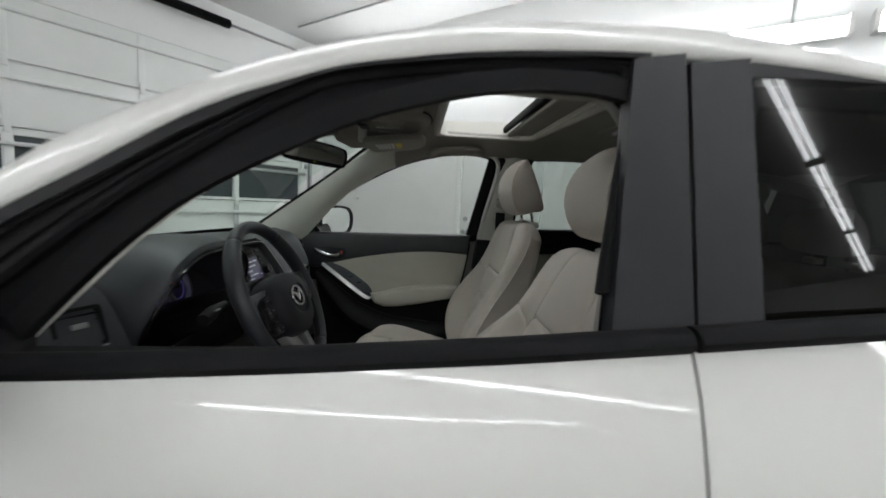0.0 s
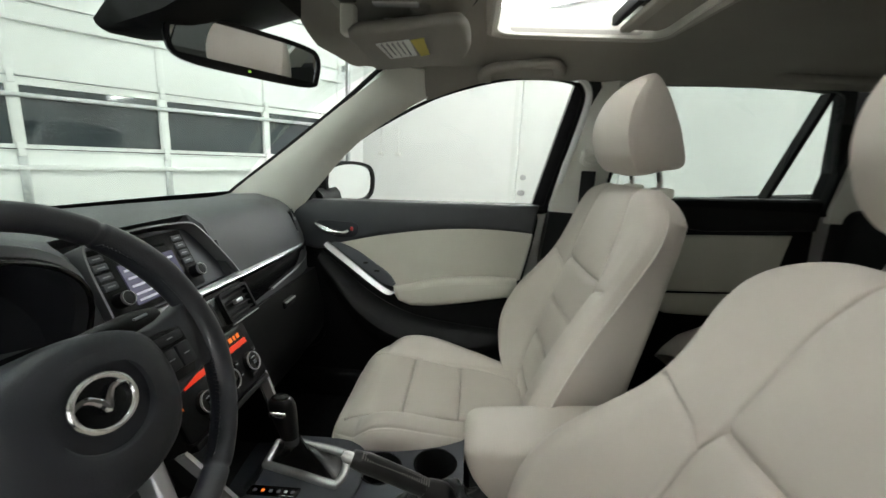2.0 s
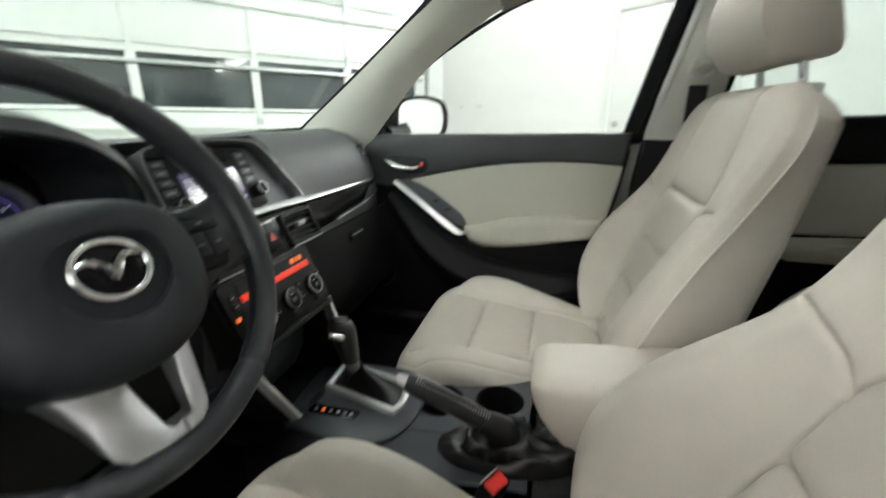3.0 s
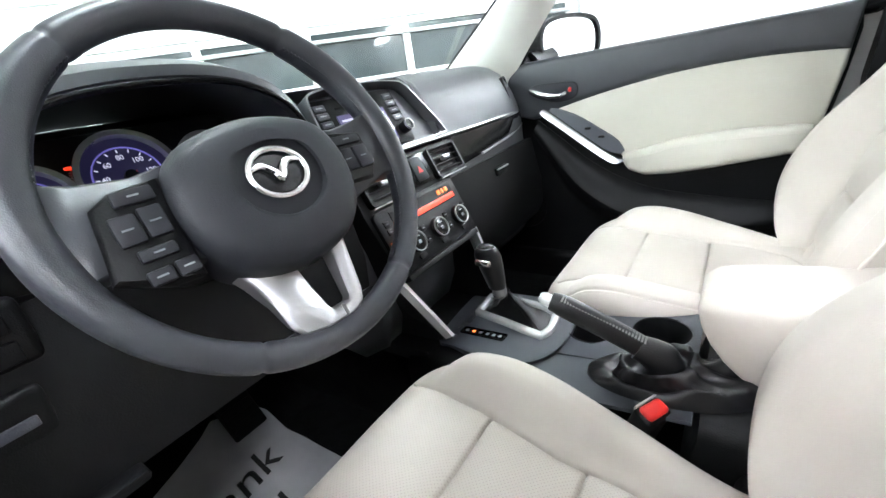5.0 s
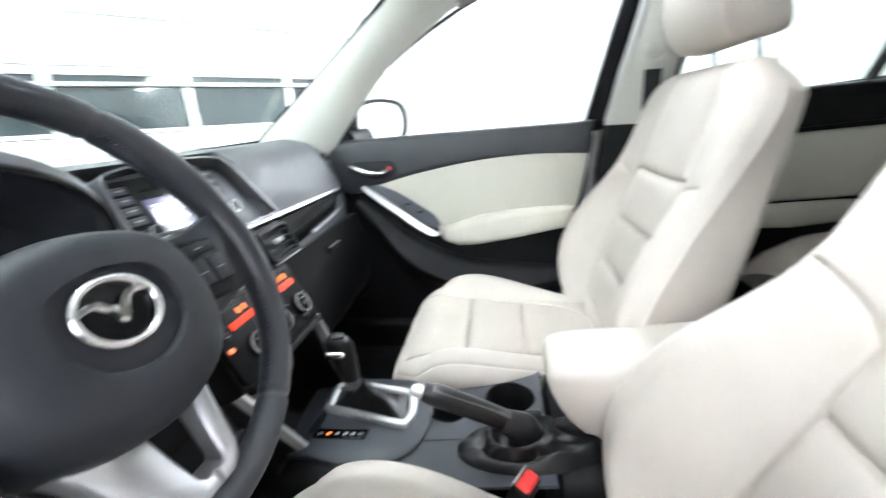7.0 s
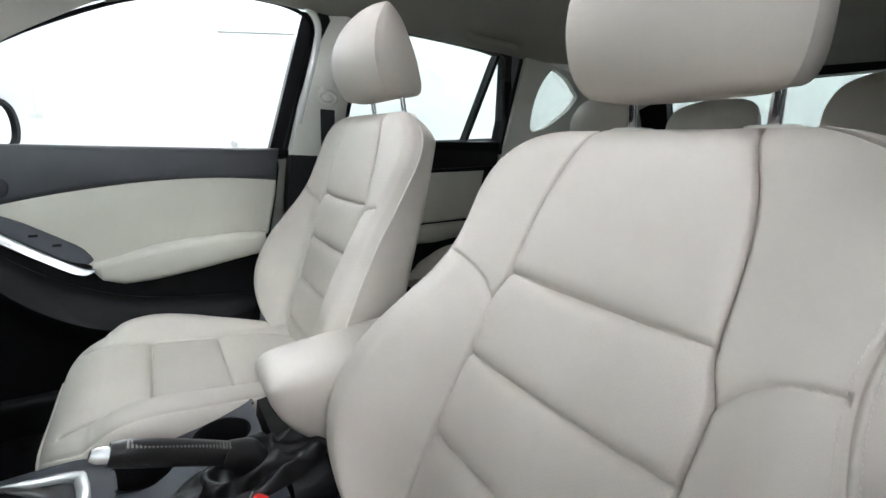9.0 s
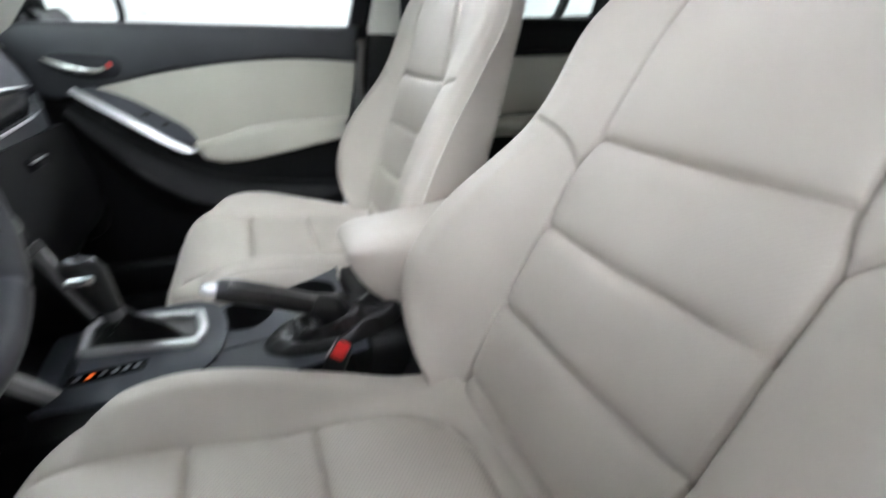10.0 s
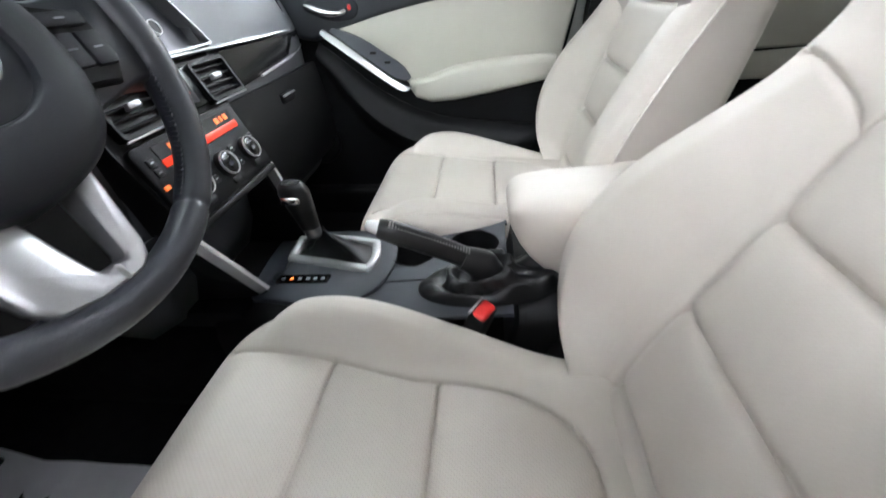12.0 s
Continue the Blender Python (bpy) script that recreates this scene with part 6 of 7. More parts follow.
# long silver strip and gloss band to the passenger door
st = [(-0.202, -0.150, 1.016), (-0.196, -0.05, 1.020), (-0.193, 0.07, 1.021), (-0.193, 0.20, 1.019), (-0.196, 0.36, 1.016), (-0.203, 0.52, 1.013), (-0.220, 0.62, 1.010), (-0.240, 0.69, 1.006)]
rows = [[(q[0] - 0.012, q[1], q[2] + 0.003), (q[0] + 0.003, q[1], q[2] + 0.0025), (q[0] + 0.005, q[1], q[2] + 0.000), (q[0] + 0.003, q[1], q[2] - 0.0025), (q[0] - 0.012, q[1], q[2] - 0.003)] for q in spl(st, 6)]
part("silver_strip", loft(rows), M_CHROME2, dash, "long bright silver dash strip", 50)
rows = []
for y in np.linspace(0.205, 0.69, 22):
    t = (y - 0.205) / 0.485
    xb = np.interp(y, [0.2, 0.36, 0.52, 0.62, 0.69], [-0.188, -0.192, -0.199, -0.216, -0.236])
    z1, z0 = 1.012 - 0.008 * t, 0.938 + 0.026 * t
    rows.append([(xb - 0.02, y, z1), (xb + 0.004, y, z1), (xb + 0.006, y, (z1 + z0) / 2), (xb + 0.002, y, z0), (xb - 0.02, y, z0)])
part("gloss_band", loft(rows), M_GLOSS, dash, "gloss black dash band", 50)
part("band_trim", tube([(r[3][0] + 0.004, r[3][1], r[3][2] + 0.001) for r in rows[6:]], 0.0030, 8), M_SATIN, dash, "thin silver line under the band")
# audio unit behind a silver-edged opening
au_o = [tuple(q) for q in spl([(-0.128, 0.20), (-0.120, 0.285), (-0.098, 0.306), (0.0, 0.312), (0.110, 0.306), (0.146, 0.290), (0.182, 0.225), (0.200, 0.180), (0.186, 0.172), (0.0, 0.172), (-0.115, 0.172), (-0.130, 0.180)], 4, True)]
part("audio_surround", ring(grow(au_o, 0.0022), grow(au_o, -0.0015), lambda x, y: CM @ Vector((x, y, 0.002)), lambda x, y: CM @ Vector((x, y, -0.04))), M_DARKSATIN, dash, "satin-edged audio opening")
au = part("audio_unit", prism(grow(au_o, -0.004), CM @ pose(0, 0, -0.035), 0.012), M_CONSOLE, dash, "dark grey audio unit")
part("audio_face", prism(rrect(0.225, 0.118, 0.006, 4, 0.0, 0.240), CM @ pose(0, 0, -0.024), 0.008, 0.002), M_HARD, au, "black audio face")
part("screen", box((-0.062, 0.192, -0.018), (0.066, 0.264, -0.0145), 0.001, 1, CM), M_LCD, au, "lit violet screen")
for k, (a0, a1, b) in enumerate(((-0.055, 0.02, 0.252), (-0.055, 0.035, 0.238), (-0.055, 0.0, 0.224), (-0.055, 0.03, 0.210), (-0.055, -0.01, 0.199), (0.03, 0.058, 0.252), (0.045, 0.060, 0.205))):
    part("screen_line", box((a0, b - 0.002, -0.0146), (a1, b + 0.002, -0.0140), 0, 1, CM), M_LCDBAR, au)
part("disc_slot", box((-0.055, 0.276, -0.018), (0.058, 0.281, -0.0155), 0.0005, 1, CM), M_RUBBER, au)
for a in (-0.090, 0.092):
    k = part("audio_knob", cyl(CM @ Vector((a, 0.210, -0.018)), CM @ Vector((a, 0.210, 0.004)), 0.0125, 0.0115, 28, 0.0015), M_HARD, au, "round audio knob")
    part("knob_ring", ring(ellipse(0.0118, 0.0118, 28, a, 0.210), ellipse(0.0108, 0.0108, 28, a, 0.210), lambda x, y: CM @ Vector((x, y, 0.0055)), lambda x, y: CM @ Vector((x, y, 0.001))), M_SATIN, k)
    for b in (0.236, 0.252, 0.268, 0.283):
        bt = part("audio_button", box((a - 0.014, b - 0.006, -0.018), (a + 0.014, b + 0.006, -0.0135), 0.0015, 1, CM), M_CONSOLE, au)
        part("button_mark", box((a - 0.007, b - 0.0011, -0.0136), (a + 0.007, b + 0.0011, -0.0131), 0, 1, CM), M_MARK, bt)
# glovebox, passenger lower face
gl = part("glovebox_lid", loft([[(x + 0.004, y, z) for x, z in ((-0.190, 0.925), (-0.178, 0.86), (-0.164, 0.80), (-0.164, 0.72), (-0.185, 0.68), (-0.22, 0.68), (-0.22, 0.92))] for y in np.linspace(0.165, 0.655, 12)]), M_HARD, dash, "black glovebox lid", 50)
part("glovebox_latch", box((-0.188, 0.385, 0.874), (-0.170, 0.450, 0.896), 0.005, 3), M_HARD, gl, "dark latch")
part("latch_edge", box((-0.176, 0.386, 0.890), (-0.167, 0.449, 0.894), 0.0015), M_SATIN, gl)
# end vents
for s in (-1, 1):
    m = frame_matrix((-0.259, s * 0.648, 1.078), (-0.34 * s, 0.94, 0), (-0.28, -0.10 * s, 0.955), (0.898, 0.325 * s, 0.297))
    vent(-0.034, -0.030, 0.034, 0.030, m, dash, "end_vent", 5)
# driver's lower panel with switch block and tray
part("knee_panel", slab([[(x, y, z) for y in np.linspace(-0.735, -0.15, 14)] for x, z in ((-0.190, 1.005), (-0.178, 0.95), (-0.165, 0.88), (-0.175, 0.80), (-0.22, 0.775), (-0.35, 0.79))], 0.012), M_HARD, dash, "black lower dash panel")
sb = part("switch_block", box((-0.186, -0.650, 0.955), (-0.164, -0.548, 1.020), 0.008, 3), M_HARD, dash, "black switch block")
for k in range(2):
    for j in range(2):
        part("switch", box((-0.168, -0.640 + 0.042 * k, 0.961 + 0.028 * j), (-0.160, -0.604 + 0.042 * k, 0.983 + 0.028 * j), 0.004, 2), M_HARD, sb)
tr = part("coin_tray", box((-0.176, -0.665, 0.885), (-0.154, -0.565, 0.940), 0.008, 3), M_HARD, dash, "small tray lid")
part("tray_edge", box((-0.156, -0.655, 0.903), (-0.150, -0.578, 0.914), 0.002), M_CONSOLE, tr)
part("open_handle", box((-0.176, -0.60, 0.786), (-0.140, -0.53, 0.80), 0.005, 2), M_HARD, dash)

# ---- steering wheel ----
WC = Vector((-0.0231, -0.3703, 1.0801))
WA, WY = 0.4612, -0.0558
w_n = Vector((math.cos(WA) * math.cos(WY), math.cos(WA) * math.sin(WY), math.sin(WA)))
w_x = Vector((-math.sin(WY), math.cos(WY), 0))
WM = frame_matrix(WC, w_x, w_n.cross(w_x), w_n)
wh = thing("steering_wheel", "black leather steering wheel with silver lower spoke and buttons", "steering wheel", at=WC)
RW_, TW = 0.1712, 0.0138
NR = 360
loops = []
for k in range(NR):
    a = 2 * math.pi * k / NR
    deg = math.degrees(a)
    fat = 1.0
    for c0 in (40, 140, -5, 185, 22, 158):
        d = (deg - c0 + 180) % 360 - 180
        fat += 0.13 * math.exp(-(d / 16) ** 2)
    gro = 0.0
    for c0 in (54, 125, 241, 302):
        d = (deg - c0 + 180) % 360 - 180
        gro += 0.0020 * math.exp(-(d / 0.9) ** 2)
    lp = []
    for j in range(22):
        t = 2 * math.pi * j / 22
        r = TW * fat - gro
        rr = RW_ + r * math.cos(t) * 1.0
        lp.append(WM @ Vector((rr * math.cos(a), rr * math.sin(a), r * math.sin(t) * 1.12)))
    loops.append(lp)
rim = part("rim", loft(loops, True, False, wrap=True), M_WHEEL, wh, "black leather rim", 60)
for c0, c1 in ((53, 12), (126, 168), (303, 348)):
    for k in range(26):
        a = radians(c0 + (c1 - c0) * (k + 0.5) / 26)
        r = RW_ - TW * 1.02
        c = Vector((r * math.cos(a), r * math.sin(a), 0.004))
        part("stitch", box((-0.0008, -0.0012, -0.004), (0.0008, 0.0012, 0.004), 0, 1, WM @ Matrix.Translation(c) @ Matrix.Rotation(a, 4, "Z") @ pose(0, 0, 0, 25)), M_WHEEL, rim)
# hub pad: a soft dome with the badge well
loops = []
out = [np.array(q) for q in spl([(-0.089, 0.012), (-0.068, 0.050), (0.0, 0.066), (0.066, 0.050), (0.085, 0.012), (0.079, -0.034), (0.053, -0.067), (0.0, -0.082), (-0.057, -0.069), (-0.083, -0.036)], 6, True)]
for sc, c in ((1.0, -0.030), (1.0, 0.004), (0.985, 0.016), (0.94, 0.025), (0.86, 0.031), (0.74, 0.035), (0.6, 0.037), (0.50, 0.0375)):
    loops.append([WM @ Vector((q[0] * sc, q[1] * sc - 0.016, c)) for q in out])
for sc, c in ((0.455, 0.0365), (0.435, 0.031)):
    loops.append([WM @ Vector((0.050 / 0.5 * sc * math.cos(a), 0.046 / 0.5 * sc * math.sin(a) - 0.013, c)) for a in [math.atan2(q[1], q[0]) for q in out]])
part("hub_pad", loft(loops), M_PAD, wh, "rounded black hub pad", 60)
# badge: chrome oval with a plain winged bar
bc = WM @ pose(-0.001, -0.013, 0.0300)
bd = part("badge", prism(ellipse(0.0298, 0.0246, 48), bc @ pose(0, 0, 0.0), 0.0015), M_GLOSS, wh, "dark oval badge with chrome ring")
part("badge_ring", tube([bc @ Vector((0.0278 * math.cos(t), 0.0227 * math.sin(t), 0.004)) for t in np.linspace(0, 2 * math.pi, 49)[:-1]], 0.0033, 12, True, up=(WM @ Vector((0, 0, 1)) - WM.translation)), M_CHROME, bd, "chrome badge ring")
part("badge_wing", tube([bc @ Vector((x, y, 0.004)) for x, y in ((-0.0275, 0.006), (-0.014, 0.009), (-0.005, 0.002), (0.0, -0.006), (0.005, 0.002), (0.014, 0.009), (0.0275, 0.006))], [0.002, 0.0032, 0.0042, 0.0046, 0.0042, 0.0032, 0.002], 10, smooth=4, up=(WM @ Vector((0, 0, 1)) - WM.translation)), M_CHROME, bd, "chrome winged bar")


def spoke(pts, c0, c1, name, material, parent, label="", bev=0.004):
    lp = [tuple(q) for q in pts]
    loops = [[WM @ Vector((x, y, c0)) for x, y in lp], [WM @ Vector((x, y, c1 - bev)) for x, y in lp], [WM @ Vector((x, y, c1)) for x, y in grow(lp, -bev)]]
    return part(name, loft(loops), material, parent, label, 50)


for s in (-1, 1):
    o2 = [(s * x, y) for x, y in ((0.070, 0.030), (0.10, 0.026), (0.135, 0.030), (0.166, 0.040), (0.168, -0.045), (0.14, -0.042), (0.10, -0.052), (0.070, -0.060))]
    if s < 0:
        o2 = o2[::-1]
    spoke(o2, -0.022, 0.006, "side_spoke", M_WHEEL, wh, "black side spoke")
    bp = spoke([(s * x, y) for x, y in (((0.082, 0.020), (0.128, 0.014), (0.132, -0.022), (0.118, -0.042), (0.084, -0.040)) if s > 0 else ((0.084, 0.018), (0.120, 0.015), (0.136, 0.006), (0.146, -0.050), (0.112, -0.066), (0.088, -0.068)))][::s], 0.0, 0.013, "switch_pod", M_HARD, wh, "black switch pod")
    for (x0, y0, x1, y1) in (((0.084, 0.001, 0.122, 0.012), (0.083, -0.028, 0.103, -0.003), (0.105, -0.029, 0.124, -0.003)) if s > 0 else ((0.093, 0.001, 0.122, 0.013), (0.094, -0.028, 0.111, -0.003), (0.113, -0.029, 0.131, -0.005), (0.098, -0.044, 0.125, -0.034), (0.090, -0.063, 0.107, -0.050), (0.109, -0.063, 0.127, -0.051))):
        xa, xb = sorted((s * x0, s * x1))
        b = part("wheel_button", box((xa, y0, 0.011), (xb, y1, 0.0165), 0.002, 2, WM), M_PAD, bp)
        part("button_mark", box(((xa + xb) / 2 - 0.004, (y0 + y1) / 2 - 0.0007, 0.0163), ((xa + xb) / 2 + 0.004, (y0 + y1) / 2 + 0.0007, 0.0168), 0, 1, WM), M_MARK, b)
# lower spoke: satin silver fork
for lp in ([(-0.078, -0.055), (-0.059, -0.090), (-0.048, -0.117), (-0.042, -0.141), (-0.034, -0.154), (-0.010, -0.160), (0.012, -0.160), (0.012, -0.146), (0.0035, -0.146), (0.0, -0.142), (-0.0074, -0.119), (-0.0135, -0.097), (-0.018, -0.062)],
           [(0.059, -0.055), (0.050, -0.085), (0.0455, -0.112), (0.0415, -0.1425), (0.0365, -0.153), (0.026, -0.160), (0.012, -0.160), (0.012, -0.146), (0.022, -0.146), (0.025, -0.142), (0.028, -0.100), (0.031, -0.060)]):
    def at(x, y, c):
        t = sm_(-0.095, -0.142, y)
        return WM @ Vector((x - 0.010 * t, y, c + 0.011 * t))
    lo = [WM @ Vector((x, y, -0.024)) for x, y in lp]
    hi = [at(x, y, -0.005) for x, y in lp]
    hi2 = [at(x, y, -0.002) for x, y in grow(lp, -0.003)]
    part("lower_spoke", loft([lo, hi, hi2]), M_SATIN, wh, "satin silver lower spoke", 50)
part("lower_collar", loft([[WM @ Vector((x, y, c)) for x, y in ((-0.056, -0.148), (0.056, -0.148), (0.068, -0.166), (-0.068, -0.166))] for c in (-0.026, -0.012)]), M_WHEEL, wh)
# column and stalks
part("column_shroud", loft([[Vector((x, -0.37 + w * math.copysign(abs(math.cos(t)) ** 0.6, math.cos(t)), z + h * math.copysign(abs(math.sin(t)) ** 0.6, math.sin(t)))) for t in np.linspace(0, 2 * math.pi, 24, endpoint=False)] for x, z, w, h in ((-0.075, 1.06, 0.055, 0.055), (-0.14, 1.03, 0.07, 0.065), (-0.22, 1.0, 0.075, 0.07), (-0.32, 0.97, 0.075, 0.07))]), M_HARD, dash, "black steering column shroud")
for s in (-1, 1):
    k = part("stalk", tube([(-0.125, -0.37 + s * 0.05, 1.070), (-0.112, -0.37 + s * 0.12, 1.078), (-0.104, -0.37 + s * 0.165, 1.078), (-0.100, -0.37 + s * 0.200, 1.076)], [0.008, 0.010, 0.0135, 0.011], 12, smooth=3), M_HARD, dash, "black column stalk")
    part("stalk_mark", box((-0.092, -0.37 + s * 0.165 - 0.010, 1.0865), (-0.088, -0.37 + s * 0.165 + 0.010, 1.0885), 0, 1), M_MARK, k)

# ---- centre console ----
con = thing("center_console", "grey and black centre console with two cup holders", "centre console", at=(0.25, 0.015, 0.40))


def ctop(x):
    return 0.676 + 0.1 * (x - 0.089)


CB = M_CONSOLE
HOLD = ((0.166, 0.050), (0.276, 0.062))
# deck with two round wells: a fan of quads round each well, joined to a frame
loops = []
for x in np.linspace(-0.15, 0.40, 30):
    t = ctop(x) - (0.075 if 0.125 < x < 0.325 else 0.0)
    y0 = -0.128 + 0.02 * max(0, (0.0 - x) / 0.15)
    y1 = 0.150 - 0.02 * max(0, (0.0 - x) / 0.15)
    loops.append([(x, y0 - 0.006, 0.42), (x, y0 - 0.004, t - 0.03), (x, y0 + 0.004, t - 0.012), (x, y0 + 0.016, t - 0.004), (x, y1 - 0.016, t - 0.004), (x, y1 - 0.004, t - 0.012), (x, y1 + 0.004, t - 0.03), (x, y1 + 0.006, 0.42)])
part("console_body", loft(loops), M_HARD, con, "black console body", 50)
N = 40
bm = bmesh.new()
for hx, hy in HOLD:
    sq = []
    for k in range(N):
        a = 2 * math.pi * k / N
        c, d = math.cos(a), math.sin(a)
        m_ = max(abs(c), abs(d))
        sq.append((hx + 0.055 * c / m_, hy + 0.078 * d / m_ if d > 0 else hy + 0.085 * d / m_))
    ci = [(hx + 0.043 * math.cos(2 * math.pi * k / N), hy + 0.043 * math.sin(2 * math.pi * k / N)) for k in range(N)]
    ring(sq, ci, lambda x, y: (x, y, ctop(x)), lambda x, y: (x, y, ctop(x) - 0.0035), bm)
part("cup_holder_deck", bm, CB, con, "smooth grey deck round the cup holders")
for hx, hy in HOLD:
    bm = loft([[(hx + r * math.cos(2 * math.pi * k / N), hy + r * math.sin(2 * math.pi * k / N), ctop(hx) + dz) for k in range(N)] for r, dz in ((0.046, 0.001), (0.0445, 0.0025), (0.0425, 0.001), (0.041, -0.02), (0.039, -0.066), (0.001, -0.066))], True, False)
    part("cup_holder", bm, M_RUBBER, con, "dark round cup holder well", 40)
part("brake_plate", slab([[(x, y, ctop(x) - 0.001) for x in np.linspace(0.10, 0.335, 8)] for y in (-0.130, -0.126, -0.08, -0.022)], 0.006), CB, con, "grey plate under the brake lever")
part("deck_edge", slab([[(x, y, ctop(x) - 0.0005 - (0.03 if y > 0.148 else 0)) for x in np.linspace(0.10, 0.335, 8)] for y in (0.125, 0.140, 0.150)], 0.004), CB, con)
# oval selector plate
pl_o = [tuple(q) for q in spl([(-0.115, -0.040), (-0.07, -0.064), (0.01, -0.084), (0.085, -0.080), (0.122, -0.045), (0.135, 0.02), (0.122, 0.095), (0.08, 0.132), (-0.05, 0.150), (-0.125, 0.146)], 4, True)]
part("selector_plate", loft([[(x, y, ctop(x) - 0.004) for x, y in pl_o], [(x, y, ctop(x) + 0.004) for x, y in pl_o], [(x, y, ctop(x) + 0.008) for x, y in grow(pl_o, -0.006)], [(x, y, ctop(x) + 0.008) for x, y in grow(pl_o, -0.05)]]), CB, con, "dark grey oval selector plate", 50)
bz_o = [(-0.068, 0.039), (0.0, 0.016), (0.080, -0.013), (0.098, -0.010), (0.107, 0.02), (0.101, 0.062), (0.086, 0.088), (0.0, 0.118), (-0.070, 0.140), (-0.084, 0.134), (-0.083, 0.09), (-0.080, 0.050)]
bz_o = [tuple(q) for q in spl(bz_o, 3, True)]
bz = part("selector_bezel", loft([[(x, y, ctop(x) + h) for x, y in grow(bz_o, d)] for d, h in ((0.0, 0.004), (0.0, 0.012), (-0.001, 0.0150), (-0.003, 0.0168), (-0.008, 0.0178), (-0.014, 0.0168), (-0.0165, 0.0140), (-0.0175, 0.006))], True, False, wrap=True), M_CHROME2, con, "rounded chrome selector bezel", 60)
cx, cy = 0.0, 0.052
rows = []
gt = Vector((-0.016, 0.052, 0.730))
bin_ = grow(bz_o, -0.0165)
for k in range(9):
    t = k / 8
    rows.append([(x + (gt.x + 0.016 * math.cos(j * 2 * math.pi / len(bin_)) - x) * t + 0.0045 * math.sin(j * 0.9 + k * 0.8) * math.sin(math.pi * t), y + (gt.y + 0.016 * math.sin(j * 2 * math.pi / len(bin_)) - y) * t + 0.0045 * math.cos(j * 1.1 + k * 0.7) * math.sin(math.pi * t), ctop(x) + 0.008 + (gt.z - ctop(0) - 0.008) * t ** 1.15 + 0.003 * math.sin(j * 0.9 - k * 1.2) * math.sin(math.pi * t)) for j, (x, y) in enumerate(bin_)])
part("selector_boot", loft(rows), M_BOOT, con, "black leather selector boot", 60)
gs = part("selector_lever", tube([(-0.016, 0.052, 0.722), (-0.018, 0.051, 0.738), (-0.022, 0.050, 0.756)], [0.0155, 0.0140, 0.012], 16), M_DARKSATIN, con, "satin lever collar")
loops = []
for k, (z, a, b, dx) in enumerate(((0.755, 0.018, 0.017, -0.022), (0.772, 0.021, 0.020, -0.025), (0.800, 0.026, 0.023, -0.031), (0.822, 0.029, 0.024, -0.036), (0.833, 0.026, 0.020, -0.038), (0.840, 0.020, 0.015, -0.038), (0.842, 0.006, 0.005, -0.037))):
    loops.append([(dx + 0.003 + 0.94 * a * math.cos(t), 0.049 + 0.94 * b * math.sin(t), z - 0.015) for t in np.linspace(0, 2 * math.pi, 24, endpoint=False)])
kn = part("selector_knob", loft(loops), M_BOOT, gs, "black leather selector knob", 60)
part("knob_button", box((-0.050, 0.022, 0.793), (-0.016, 0.033, 0.807), 0.005, 3), M_CHROME, gs, "bright release button")
part("knob_cap", loft([[(-0.035 + a * math.cos(t), 0.049 + a * 0.78 * math.sin(t), z - 0.015) for t in np.linspace(0, 2 * math.pi, 20, endpoint=False)] for a, z in ((0.018, 0.8405), (0.015, 0.8435), (0.006, 0.8445))]), M_GLOSS, gs)
ip = part("indicator_strip", box((-0.070, -0.034, 0.0), (0.030, -0.012, 0.002), 0.003, 2, pose(0, 0, ctop(0) + 0.0075, 0, -5.7, -5)), M_GLOSS, con, "black gear indicator strip")
for k, (x, mm) in enumerate(((-0.058, M_MARK), (-0.042, M_ORANGE), (-0.026, M_MARK), (-0.010, M_MARK), (0.004, M_MARK), (0.018, M_MARK))):
    part("indicator_mark", box((x - 0.003, -0.026, 0.002), (x + 0.003, -0.020, 0.003), 0, 1, pose(0, 0, ctop(0) + 0.0075, 0, -5.7, -5)), mm, ip)
# silver struts from the stack to the console, and the cubby
for y0, y1 in ((-0.118, -0.062), (0.138, 0.132)):
    rows = []
    for t in np.linspace(0, 1, 6):
        c = Vector((-0.118 + 0.050 * t, y0 + (y1 - y0) * t, 0.822 - 0.138 * t))
        rows.append([c + Vector((0.008, 0, 0.005)), c + Vector((0.008, 0.008, 0.005)), c + Vector((-0.009, 0.008, -0.005)), c + Vector((-0.009, 0, -0.005))] if y0 > 0 else [c + Vector((0.008, -0.008, 0.005)), c + Vector((0.008, 0, 0.005)), c + Vector((-0.009, 0, -0.005)), c + Vector((-0.009, -0.008, -0.005))])
    part("silver_strut", loft(rows), M_CHROME2, con, "satin silver console strut")
    s = -1 if y0 < 0 else 1
    part("cubby_side", loft([[(-0.13, y0 - s * 0.004, 0.83), (-0.13, y0 - s * 0.012, 0.83), (-0.07, y1 - s * 0.012, 0.675), (-0.07, y1 - s * 0.004, 0.675)], [(-0.40, y0 - s * 0.004, 0.83), (-0.40, y0 - s * 0.012, 0.83), (-0.40, y1 - s * 0.012, 0.55), (-0.40, y1 - s * 0.004, 0.55)]]), M_HARD, con)
part("cubby_floor", box((-0.38, -0.10, 0.63), (-0.10, 0.13, 0.662), 0.004), M_RUBBER, con, "dark open cubby")
